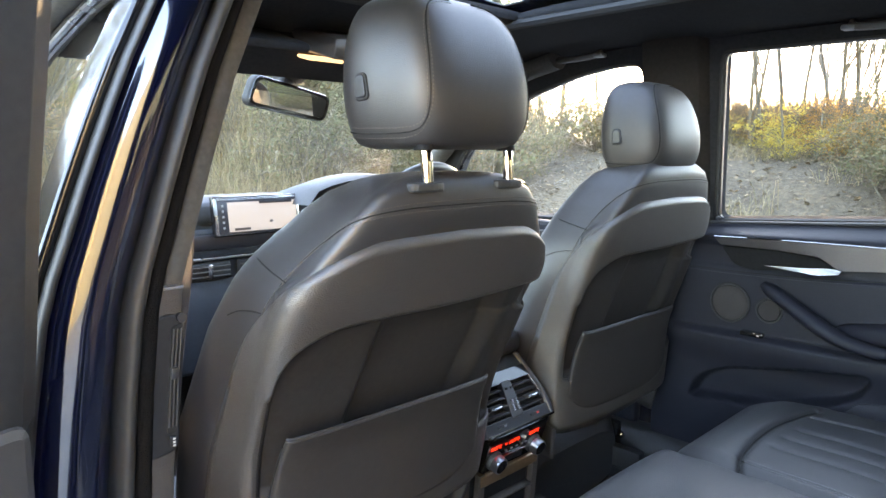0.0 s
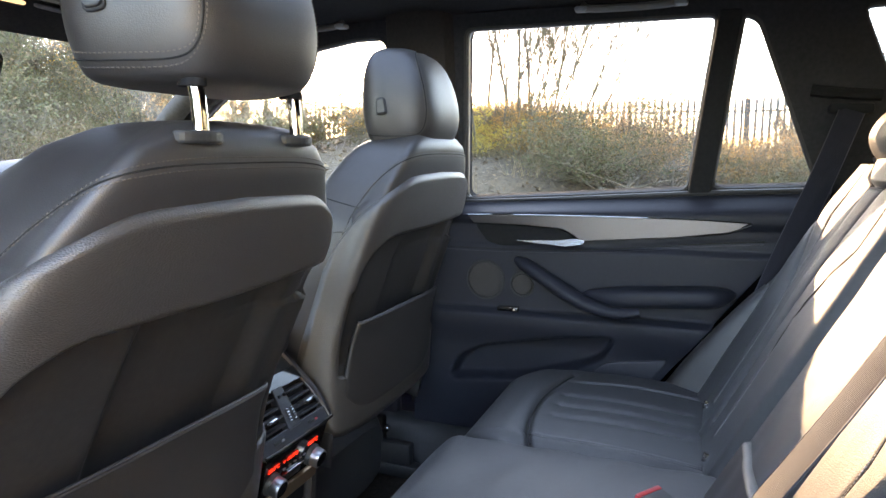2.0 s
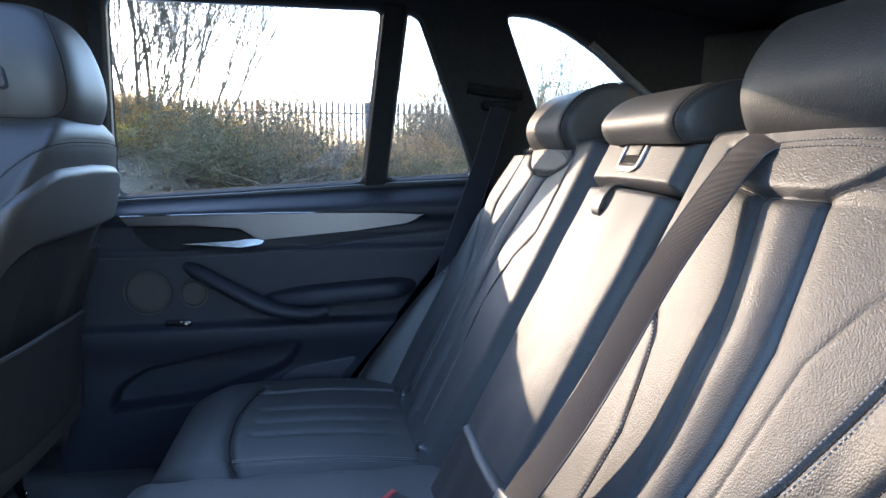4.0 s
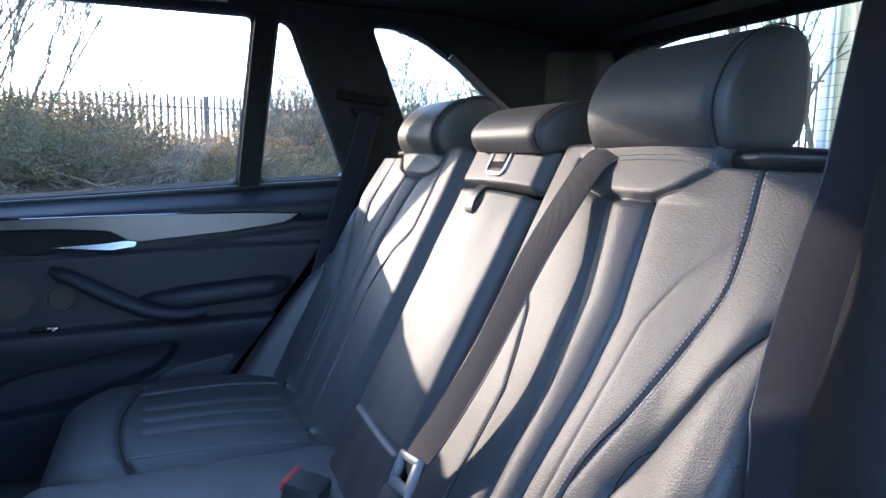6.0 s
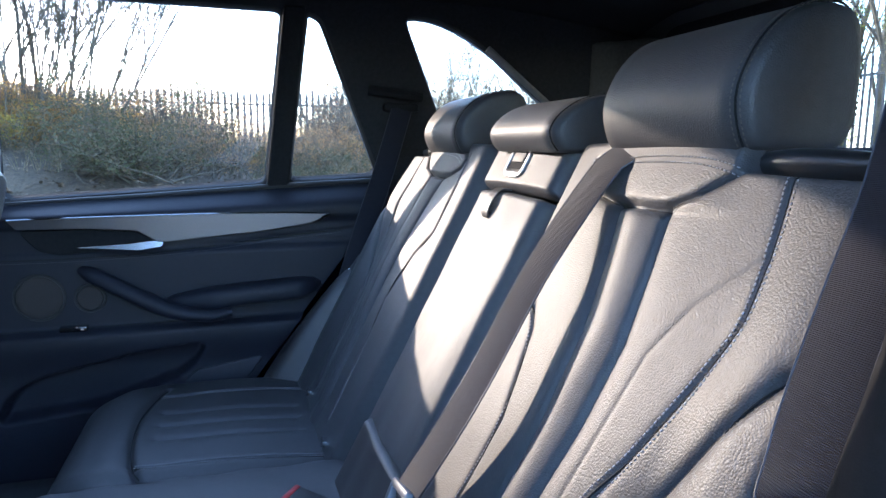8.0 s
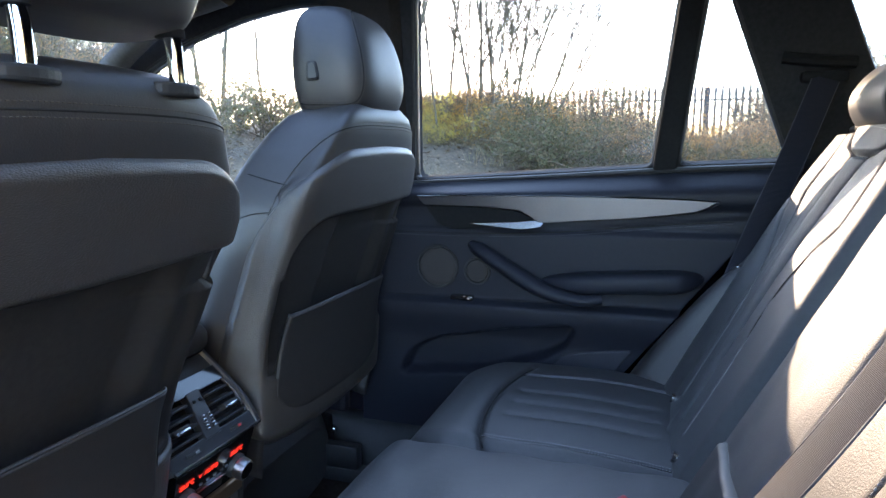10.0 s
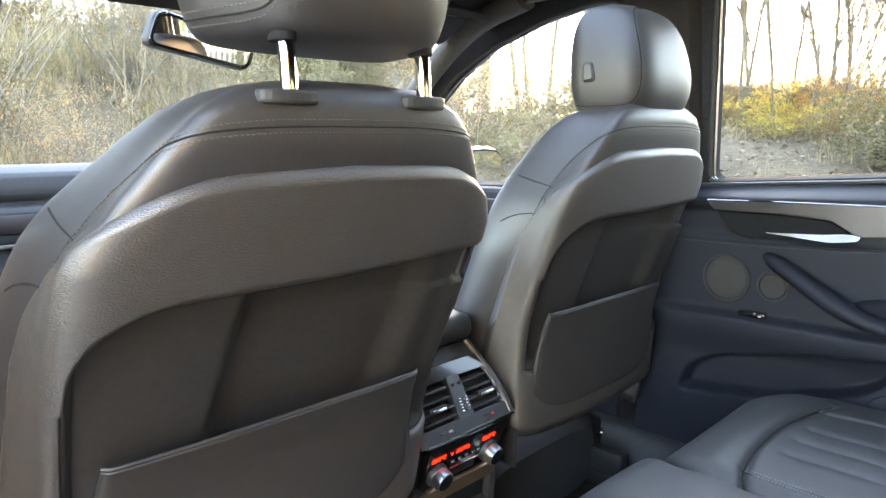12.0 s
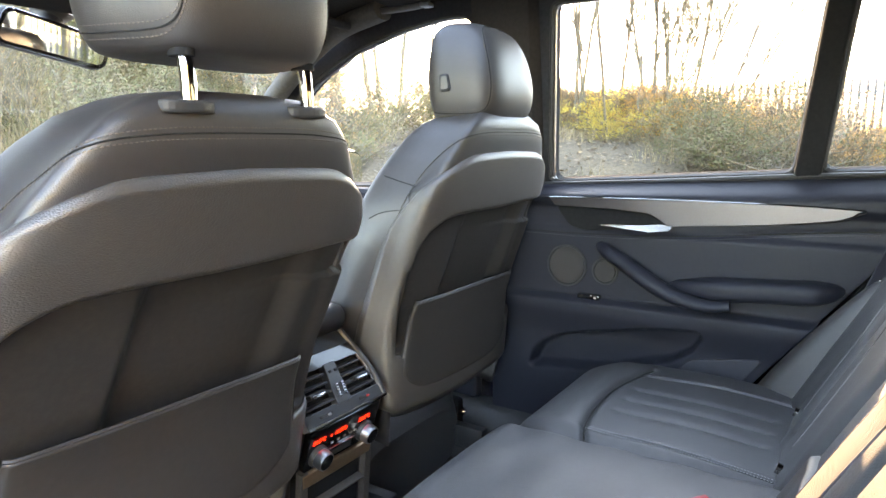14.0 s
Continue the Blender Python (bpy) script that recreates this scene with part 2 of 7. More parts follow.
def loft(bm, rings, cap=True):
    rows = [[bm.verts.new(p) for p in r] for r in rings]
    n = len(rows[0])
    for a, b in zip(rows, rows[1:]):
        for i in range(n):
            bm.faces.new((a[i], a[(i + 1) % n], b[(i + 1) % n], b[i]))
    if cap:
        bm.faces.new(rows[0][::-1]), bm.faces.new(rows[-1])
    return bm


def tube(bm, pts, r, n=8, flat=1.0, cap=True):
    """A round bar along the points; r a number or one for each point."""
    p = [Vector(q) for q in pts]
    rs = r if hasattr(r, "__len__") else [r] * len(p)
    rings, up = [], Vector((0.013, 0.021, 1))
    for i, q in enumerate(p):
        d = (p[min(i + 1, len(p) - 1)] - p[max(i - 1, 0)]).normalized()
        if abs(d.dot(up)) > 0.95 * up.length:
            up = Vector((1, 0.02, 0.03))
        a = d.cross(up).normalized()
        b = a.cross(d).normalized()
        rings.append([q + (a * math.cos(2 * math.pi * k / n) + b * flat * math.sin(2 * math.pi * k / n)) * rs[i] for k in range(n)])
    return loft(bm, rings, cap)


def ribbon(bm, pts, width, thick, across):
    """A flat strap along the points, its width along `across` (one vector or one each)."""
    p = [Vector(q) for q in pts]
    rings = []
    for i, q in enumerate(p):
        d = (p[min(i + 1, len(p) - 1)] - p[max(i - 1, 0)]).normalized()
        a = Vector(across[i] if hasattr(across[0], "__len__") else across)
        a = (a - d * a.dot(d)).normalized()
        nrm = d.cross(a)
        w, t = width / 2, thick / 2
        rings.append([q + a * x * w + nrm * z * t for x, z in ((-1, -0.4), (-0.92, -1), (0.92, -1), (1, -0.4), (1, 0.4), (0.92, 1), (-0.92, 1), (-1, 0.4))])
    return loft(bm, rings)


def rbox(bm, c, size, bev=0.004, m=None, seg=2):
    """A box with rounded edges, at c, turned by m."""
    res = bmesh.ops.create_cube(bm, size=1)
    vs = res["verts"]
    bmesh.ops.transform(bm, matrix=Matrix.Translation(c) @ (m or Matrix.Identity(4)) @ Matrix.Diagonal((*size, 1)), verts=vs)
    if bev:
        es = list({e for v in vs for e in v.link_edges})
        bmesh.ops.bevel(bm, geom=es, offset=bev, segments=seg, affect='EDGES', profile=0.5)
    return bm


def prism(bm, poly, put, d0, d1):
    """An outline (a, b) given depth: put(a, b, d) gives the place."""
    lo = [bm.verts.new(put(a, b, d0)) for a, b in poly]
    hi = [bm.verts.new(put(a, b, d1)) for a, b in poly]
    n = len(poly)
    bm.faces.new(lo[::-1]), bm.faces.new(hi)
    for i in range(n):
        bm.faces.new((lo[i], lo[(i + 1) % n], hi[(i + 1) % n], hi[i]))
    return bm


def rounded(pts, r, n=4):
    """An outline with its corners rounded."""
    out, k = [], len(pts)
    for i in range(k):
        p, a, b = Vector(pts[i]), Vector(pts[i - 1]), Vector(pts[(i + 1) % k])
        ra = min(r, (a - p).length * 0.45, (b - p).length * 0.45)
        s, e = p + (a - p).normalized() * ra, p + (b - p).normalized() * ra
        for j in range(n + 1):
            t = j / n
            q = s * (1 - t) ** 2 + p * 2 * t * (1 - t) + e * t * t
            out.append((q.x, q.y))
    return out


def dist_line(X, Y, line):
    """Distance of each (X, Y) from a polyline."""
    best = np.full(X.shape, 9.0)
    for (ax, ay), (bx, by) in zip(line, line[1:]):
        dx, dy = bx - ax, by - ay
        t = np.clip(((X - ax) * dx + (Y - ay) * dy) / (dx * dx + dy * dy + 1e-12), 0, 1)
        best = np.minimum(best, np.hypot(X - ax - t * dx, Y - ay - t * dy))
    return best


def sstep(a, b, x):
    t = np.clip((x - a) / (b - a), 0, 1)
    return t * t * (3 - 2 * t)


def stitches(bm, pts, normals, pitch=0.0048, length=0.0033, r=0.00044):
    """A row of small thread stitches along a line of places; each lies on the surface."""
    p = np.array(pts, float)
    seg = np.linalg.norm(np.diff(p, axis=0), axis=1)
    s = np.r_[0, np.cumsum(seg)]
    nn = np.array(normals, float)
    if nn.ndim == 1:
        nn = np.repeat(nn[None], len(p), 0)
    for a in np.arange(0, s[-1] - length, pitch):
        q0 = np.array([np.interp(a, s, p[:, k]) for k in range(3)])
        q1 = np.array([np.interp(a + length, s, p[:, k]) for k in range(3)])
        n = np.array([np.interp(a, s, nn[:, k]) for k in range(3)])
        d = (q1 - q0) / (np.linalg.norm(q1 - q0) + 1e-9)
        c = np.cross(d, n)
        c /= np.linalg.norm(c) + 1e-9
        lo, hi = -0.0002, r * 1.3
        v = [bm.verts.new(q) for q in (q0 + n * lo, q0 + d * r + c * r + n * hi * 0.6, q0 + d * r - c * r + n * hi * 0.6, q1 - d * r + c * r + n * hi, q1 - d * r - c * r + n * hi, q1 + n * lo)]
        for f in ((0, 2, 1), (1, 2, 4, 3), (3, 4, 5)):
            bm.faces.new([v[k] for k in f])
        w = [bm.verts.new(q) for q in (q0 + d * r + c * r * 1.5 + n * lo, q1 - d * r + c * r * 1.5 + n * lo, q0 + d * r - c * r * 1.5 + n * lo, q1 - d * r - c * r * 1.5 + n * lo)]
        bm.faces.new((v[1], v[3], w[1], w[0])), bm.faces.new((v[4], v[2], w[2], w[3]))
    return bm


def filled(bm, outer, holes, put):
    """A sheet with openings: outlines (a, b) laid by put(a, b)."""
    es = []
    for loop in (outer, *holes):
        vs = [bm.verts.new(put(a, b)) for a, b in loop]
        es += [bm.edges.new((vs[i], vs[(i + 1) % len(vs)])) for i in range(len(vs))]
    bmesh.ops.triangle_fill(bm, use_beauty=True, use_dissolve=False, edges=es)
    return bm

# ---- car shell ----
FLOOR_Z, SILL_Z = 0.47, 1.17


def side_x(z):
    """Inner face of the cabin side above the belt line."""
    return 0.772 - 0.15 * (z - 1.17)


def side_put(sign, off=0.0):
    return lambda y, z: (sign * (side_x(z) + off), y, z)


REAR_GLASS = rounded([(0.792, 1.168), (0.772, 1.602), (0.181, 1.600), (0.226, 1.206)], 0.026, 5)
QUARTER = rounded([(0.180, 1.210), (0.134, 1.598), (0.098, 1.585), (-0.047, 1.222)], 0.03, 4)
CARGO_GLASS = rounded([(-0.086, 1.600), (-0.16, 1.600), (-0.24, 1.574), (-0.33, 1.523), (-0.40, 1.468), (-0.49, 1.402), (-0.62, 1.295), (-0.60, 1.255), (-0.235, 1.255)], 0.03, 3)
FRONT_GLASS = rounded([(0.985, 1.150), (0.985, 1.592), (1.08, 1.594), (1.22, 1.573), (1.41, 1.522), (1.56, 1.450), (1.72, 1.335), (1.80, 1.21), (1.78, 1.118)], 0.04, 4)
OUTLINE = [(-0.98, 1.02), (2.05, 1.02), (1.98, 1.17), (1.76, 1.36), (1.60, 1.478), (1.43, 1.57), (1.22, 1.625), (1.0, 1.645), (-0.2, 1.645), (-0.55, 1.62), (-0.78, 1.58), (-0.95, 1.40), (-1.02, 1.2)]

single("wall_right", filled(bmesh.new(), OUTLINE, (REAR_GLASS, QUARTER, CARGO_GLASS, FRONT_GLASS), side_put(1)), HEADLINER,
       "dark anthracite trim of the cabin side with window openings", "car body", kind="structure", smooth=False, solid=0.07, offset=1.0)
FRONT_GLASS_L = rounded([(0.875, 1.150), (0.875, 1.592), (1.08, 1.594), (1.22, 1.573), (1.41, 1.522), (1.56, 1.450), (1.72, 1.335), (1.80, 1.21), (1.78, 1.118)], 0.04, 4)
FRONT_L = [(0.862, 1.02), (2.05, 1.02), (1.98, 1.17), (1.76, 1.36), (1.60, 1.478), (1.43, 1.57), (1.22, 1.62), (1.0, 1.63), (0.862, 1.63)]
OUTLINE_L = [(-0.98, 1.02), (-0.125, 1.02), (-0.10, 1.25), (0.06, 1.55), (0.18, 1.612), (0.77, 1.612), (0.80, 1.645), (-0.2, 1.645), (-0.55, 1.62), (-0.78, 1.58), (-0.95, 1.40), (-1.02, 1.2)]
side_l = single("wall_left", filled(bmesh.new(), OUTLINE_L, (CARGO_GLASS,), side_put(-1)), HEADLINER,
                "dark anthracite trim of the cabin side beside the open doorway", "car body", kind="structure", smooth=False, solid=0.07, offset=-1.0)
side_l.modifiers["thick"].offset = 1.0


def lean_put(off=0.0):
    """Front left door side, leaning inwards to the roof and to the front."""
    return lambda y, z: (-(0.752 - 0.33 * (z - 1.17) - 0.02 * (y - .86) + off), y, z)


single("wall_front_left", filled(bmesh.new(), FRONT_L, (FRONT_GLASS_L,), lean_put()), HEADLINER,
       "dark trim of the front door side with its window opening", "car body", kind="structure", smooth=False, solid=0.02, offset=1.0)

# window panes and seals
GLASS_OUT = 0.028


def seal_loop(bm, loop, put, r):
    p = [Vector(put(y, z)) for y, z in loop]
    tube(bm, p + [p[0], p[1]], r, 6, cap=False)
    return bm


def window(name, loop, sign, label, put=None, glass=None):
    put = put or (lambda off: side_put(sign, off))
    w = thing(name, put(GLASS_OUT)(*loop[0]), label, "window", kind="structure")
    b = bmesh.new()
    b.faces.new([b.verts.new(put(GLASS_OUT)(y, z)) for y, z in loop])
    g = part("pane", b, glass or SIDE_GLASS, w, smooth=False)
    g.visible_shadow = False
    part("seal", seal_loop(bmesh.new(), loop, put(0.010), 0.008), RUBBER, w, "black rubber seal")
    part("bright_edge", seal_loop(bmesh.new(), loop, put(0.036), 0.0055), SATIN, w, "thin pale metal edge")
    return w


window("window_1", REAR_GLASS, 1, "clear rear door window with black rubber seal")
window("window_2", QUARTER, 1, "small triangular quarter window behind a black bar")
window("window_3", CARGO_GLASS, 1, "pointed luggage area window with dark edges")
window("window_4", FRONT_GLASS, 1, "clear front door window with black rubber seal", glass=GLASS)
window("window_5", CARGO_GLASS, -1, "pointed luggage area window with dark edges")
window("window_6", FRONT_GLASS_L, -1, "front door window reflecting bare trees and sky", lambda off: lean_put(off * .5), GLASS)

# roof lining with the glass roof's opening


def roof_z(x, y):
    z = 1.632 + 0.05 * (1 - (x / 0.72) ** 2)
    z -= 0.07 * np.clip((y - 1.0) / 0.5, 0, 1) ** 2
    z -= 0.07 * np.clip((-0.25 - y) / 0.55, 0, 1) ** 1.6
    return float(z)


SUN_OPEN = rounded([(-0.36, 0.30), (-0.36, 1.19), (0.36, 1.19), (0.36, 0.30)], 0.06, 5)
bm = bmesh.new()
nx, ny = 36, 60
xs = np.linspace(-0.722, 0.722, nx + 1)
ys = np.linspace(-0.86, 1.42, ny + 1)
vv = [[bm.verts.new((x, y, roof_z(x, y))) for y in ys] for x in xs]
for i in range(nx):
    for j in range(ny):
        cx, cy = (xs[i] + xs[i + 1]) / 2, (ys[j] + ys[j + 1]) / 2
        if abs(cx) < 0.355 and 0.31 < cy < 1.185:
            continue
        bm.faces.new((vv[i][j], vv[i + 1][j], vv[i + 1][j + 1], vv[i][j + 1]))
bmesh.ops.delete(bm, geom=[v for v in bm.verts if not v.link_faces], context='VERTS')
single("ceiling", bm, HEADLINER, "dark anthracite cloth roof lining with a glass roof opening", "ceiling", kind="structure", solid=0.03, offset=1.0, smooth="all")
sr = thing("glass_roof", (0, 0.75, 1.70), "panoramic glass roof in a dark frame", "sunroof", kind="structure")
b = bmesh.new()
tube(b, [(x, y, roof_z(x, y) + 0.001) for x, y in SUN_OPEN + SUN_OPEN[:2]], 0.012, 8, cap=False)
part("frame", b, PLASTIC_DARK, sr)
b = bmesh.new()
b.faces.new([b.verts.new((x * 1.04, 0.745 + (y - 0.745) * 1.03, roof_z(0, 0.7) + 0.03)) for x, y in SUN_OPEN])
g = part("pane", b, ROOF_GLASS, sr, smooth=False)
b = bmesh.new()
rbox(b, (0.0, 0.345, roof_z(0, .3) - 0.004), (0.70, 0.03, 0.016), 0.006)
part("blind_bar", b, PLASTIC_DARK, sr)
# outer roof skin
bm = bmesh.new()
vv = [[bm.verts.new((x * 1.02, y, roof_z(x, y) + 0.06)) for y in ys] for x in xs]
for i in range(nx):
    for j in range(ny):
        cx, cy = (xs[i] + xs[i + 1]) / 2, (ys[j] + ys[j + 1]) / 2
        if abs(cx) < 0.36 and 0.30 < cy < 1.19:
            continue
        bm.faces.new((vv[i][j], vv[i + 1][j], vv[i + 1][j + 1], vv[i][j + 1]))
bmesh.ops.delete(bm, geom=[v for v in bm.verts if not v.link_faces], context='VERTS')
single("roof", bm, PAINT, "dark blue painted car roof", "roof", kind="structure", solid=0.004, smooth="all")

# floor, tunnel, sills
bm = bmesh.new()
rbox(bm, (0, 0.55, FLOOR_Z - 0.03), (1.46, 3.1, 0.06), 0.01)
single("floor", bm, CARPET, "dark brown-black carpeted car floor", "floor", kind="structure")
bm = bmesh.new()
rbox(bm, (0, 1.0, FLOOR_Z + 0.05), (0.24, 1.7, 0.14), 0.05, seg=4)
single("floor_tunnel", bm, CARPET, "carpeted tunnel along the middle of the floor", "floor", kind="structure")
for sgn, nm in ((1, "right"), (-1, "left")):
    bm = bmesh.new()
    prof = spline([(0.60, 0.46), (0.625, 0.50), (0.66, 0.555), (0.70, 0.57), (0.76, 0.56), (0.80, 0.50), (0.80, 0.42), (0.62, 0.42)], 22, True)
    loft(bm, [[(sgn * p[0], y, p[1]) for p in prof] for y in (-0.25, 0.4, 1.0, 1.9)])
    single("sill_" + nm, bm, PLASTIC_DARK, "black plastic door sill beside the carpet", "sill", kind="structure")
# lower body outside and bulkheads, which close the cabin
bm = bmesh.new()
rbox(bm, (0.90, 0.4, 0.78), (0.08, 3.4, 0.62), 0.03)
single("body_side_right", bm, PAINT, "dark blue painted lower body side", "car body", kind="structure")
bm = bmesh.new()
rbox(bm, (-0.86, 1.55, 0.78), (0.10, 1.35, 0.68), 0.03)
single("body_side_front_left", bm, PAINT, "dark blue painted front door outer side", "car body", kind="structure")
bm = bmesh.new()
rbox(bm, (-0.84, -0.62, 0.78), (0.10, 0.9, 0.66), 0.03)
single("body_side_rear_left", bm, PAINT, "dark blue painted rear wing outer side", "car body", kind="structure")
bm = bmesh.new()
rbox(bm, (0, 2.17, 0.80), (1.6, 0.06, 0.70), 0.02)
single("bulkhead", bm, PLASTIC_DARK, "dark firewall under the windscreen", "car body", kind="structure")
bm = bmesh.new()
rbox(bm, (0, 2.75, 0.98), (1.66, 1.15, 0.10), 0.05, seg=4)
single("bonnet", bm, PAINT, "dark blue painted bonnet", "bonnet", kind="structure")

# windscreen
ws = thing("windscreen", (0, 2.1, 1.14), "large raked clear windscreen", "windscreen", kind="structure")
WS = [(-0.70, 2.12, 1.13), (0.70, 2.12, 1.13), (0.60, 1.42, 1.575), (-0.60, 1.42, 1.575)]
b = bmesh.new()
b.faces.new([b.verts.new(p) for p in WS])
g = part("pane", b, GLASS, ws, smooth=False)
g.visible_shadow = False
for sgn in (-1, 1):
    b = bmesh.new()
    path = spline([(sgn * 0.74, 2.06, 1.13), (sgn * 0.715, 1.80, 1.325), (sgn * 0.68, 1.58, 1.482), (sgn * 0.655, 1.40, 1.575), (sgn * 0.64, 1.22, 1.615)], 14)
    tube(b, path, 0.036, 12, flat=0.8)
    single("pillar_front_" + ("right" if sgn > 0 else "left"), b, PILLAR_CLOTH, "dark cloth covered windscreen pillar", "pillar", kind="structure")
b = bmesh.new()
rbox(b, (0, 1.45, 1.572), (1.24, 0.13, 0.05), 0.018, Matrix.Rotation(radians(-28), 4, "X"))
single("roof_header", b, HEADLINER, "dark roof edge above the windscreen", "trim", kind="structure")

# rear end: tailgate with its window
TG = lambda x, s: (x, -0.74 - 0.36 * s, 1.585 - 0.40 * s)
bm = bmesh.new()
RW = rounded([(-0.60, 0.02), (0.60, 0.02), (0.64, 0.80), (-0.64, 0.80)], 0.10, 6)
filled(bm, [(-0.74, -0.10), (0.74, -0.10), (0.80, 1.1), (-0.80, 1.1)], (RW,), TG)
single("tailgate", bm, PLASTIC_DARK, "dark inner lining of the tailgate round its window", "tailgate", kind="structure", smooth=False, solid=0.05)
w = thing("window_7", (0, -0.95, 1.38), "sloping rear window with fine heating wires", "window", kind="structure")
b = bmesh.new()
b.faces.new([b.verts.new(Vector(TG(x, s)) + Vector((0, -0.02, -0.0))) for x, s in RW])
g = part("pane", b, SIDE_GLASS, w, smooth=False)
g.visible_shadow = False
b = bmesh.new()
p = [Vector(TG(x, s)) + Vector((0, 0.012, 0.012)) for x, s in RW]
tube(b, p + p[:2], 0.03, 10, cap=False)
part("surround", b, HEADLINER, w, "thick dark rounded window surround")
b = bmesh.new()
for s in np.linspace(0.15, 0.75, 12):
    tube(b, [Vector(TG(-0.58, s)) + Vector((0, -0.015, 0)), Vector(TG(0.58, s)) + Vector((0, -0.015, 0))], 0.0006, 4)
part("heating_wires", b, PLASTIC_DARK, w)
b = bmesh.new()
tube(b, spline([Vector(TG(x, 0.86)) + Vector((0, -0.06, 0.0)) for x in (-0.35, -0.1, 0.15, 0.4)], 10), 0.012, 6)
single("rear_wiper", b, RUBBER, "black wiper arm lying on the rear window", "wiper")
bm = bmesh.new()
rbox(bm, (0, -1.12, 0.82), (1.5, 0.08, 0.72), 0.02)
single("tailgate_lower", bm, PLASTIC_DARK, "dark lower lining of the tailgate", "tailgate", kind="structure")
# luggage cover behind the rear seats
bm = bmesh.new()
rbox(bm, (0, -0.60, 1.225), (1.30, 0.86, 0.03), 0.012)
single("parcel_cover", bm, PLASTIC_DARK, "black roll-out luggage cover behind the seats", "luggage cover")
# D-pillar lower trims behind the seats
for sgn, nm in ((1, "right"), (-1, "left")):
    bm = bmesh.new()
    prof = [(-0.14, 1.26), (-0.24, 1.255), (-0.62, 1.25), (-0.98, 1.20), (-0.98, 0.6), (-0.14, 0.6)]
    prism(bm, prof, lambda a, b_, d: (sgn * d, a, b_), 0.655, 0.76)
    single("luggage_side_" + nm, bm, PLASTIC_DARK, "dark plastic lining of the luggage area side", "trim", kind="structure", smooth=False, bevel=0.012)
    # slim light grey roof pillar edge by the luggage window
    bm = bmesh.new()
    pts = [Vector(side_put(sgn, -0.012)(y, z)) for y, z in ((-0.30, 1.535), (-0.40, 1.462), (-0.50, 1.388), (-0.63, 1.28))]
    tube(bm, spline(pts, 10), 0.009, 8)
    single("trim_luggage_" + nm, bm, GREY_PLASTIC, "grey plastic edge along the luggage window", "trim", kind="structure")

# trims of the rearmost pillars, turned towards the seats
for sgn, nm in ((1, "right"), (-1, "left")):
    bm = bmesh.new()
    rings = []
    for z in np.linspace(1.25, 1.57, 9):
        k = (z - 1.25) / .32
        rings.append([(sgn * (.762 - .05 * k), -.60 + .02 * k, z), (sgn * (.735 - .05 * k), -.665 + .02 * k, z), (sgn * (.655 - .03 * k), -.715 + .03 * k, z), (sgn * (.635 - .02 * k), -.76 + .03 * k, z), (sgn * (.66 - .02 * k), -.84 + .06 * k, z), (sgn * (.762 - .05 * k), -.86 + .06 * k, z)])
    loft(bm, rings)
    single("pillar_rearmost_" + nm, bm, PILLAR_CLOTH, "grey cloth covered rearmost pillar trim beside the rear window", "pillar", kind="structure", smooth=False, bevel=.01)

# ---- right rear door ----
DX = 0.70
door = thing("car_door", (DX, 0.4, 0.56), "closed rear car door with black leather and an aluminium strip", "car door")

# inner panel, modelled as one relief
ys_, zs_ = np.linspace(-0.10, 0.90, 150), np.linspace(0.56, 1.185, 110)
Y, Z = np.meshgrid(np.linspace(0, 1, 150), zs_, indexing="ij")
Y = np.interp(Z, [.56, .733, 1.06, 1.12, 1.185], [.42, .285, .040, -.03, -.07]) * (1 - Y) + .90 * Y


BAY = rounded([(.80, .70), (.784, .745), (.765, .768), (.716, .797), (.509, .842), (.388, .858), (.372, .846), (.396, .801), (.442, .772), (.591, .722)], .02, 3)


def door_relief(Y, Z):
    h = np.zeros_like(Y)
    zz = Z - 0.012 * (0.75 - Y)
    h -= 0.060 * sstep(1.145, 1.1855, Z) ** 1.1
    h += 0.004 * np.exp(-((zz - 1.15) / 0.02) ** 2)
    h -= 0.012 * sstep(1.125, 1.115, zz) * sstep(1.055, 1.068, zz)
    # ledge below the leather field and the lower shelf
    h += 0.020 * sstep(0.902, 0.890, zz) * sstep(0.79, 0.875, zz) + 0.008 * sstep(0.90, 0.885, zz)
    # storage bay in the lower panel
    edge_d = dist_line(Y, Z, BAY + BAY[:1])
    inside = np.zeros(Y.shape, bool)
    for (ay, az_), (by, bz) in zip(BAY, BAY[1:] + BAY[:1]):
        cross = (az_ > Z) != (bz > Z)
        inside ^= cross & (Y < (by - ay) * (Z - az_) / (bz - az_ + 1e-12) + ay)
    h -= 0.050 * sstep(-.002, 0.009, np.where(inside, edge_d, -edge_d))
    h -= 0.004 * np.exp(-(dist_line(Y, Z, [(0.83, 1.052), (0.62, 1.054), (0.40, 1.066), (0.18, 1.09), (0.03, 1.103)]) / 0.004) ** 2)
    return h


H = door_relief(Y, Z)
Z = Z + (1.163 + (.80 - Y) * .0624 - 1.185) * sstep(1.12, 1.185, Z)
me = grid_mesh("inner_panel", np.stack([DX - H, Y, Z], -1))
mesh_part("inner_panel", me, DOOR, door, "black soft-touch inner panel", solid=0.012, offset=1.0, smooth="all")


def at_door(y, z, off=0.0):
    return Vector((DX - float(door_relief(np.array([[y]]), np.array([[z]]))[0, 0]) - off, y, z))


def door_plate(name, outline, off, thick, material, label="", r=0.004, bev=0.002, centre=None):
    b = bmesh.new()
    prism(b, rounded(outline, r, 3), lambda a, c, d: (DX - d, a, c), off, off + thick)
    return part(name, b, material, door, label, smooth=False, bevel=bev)


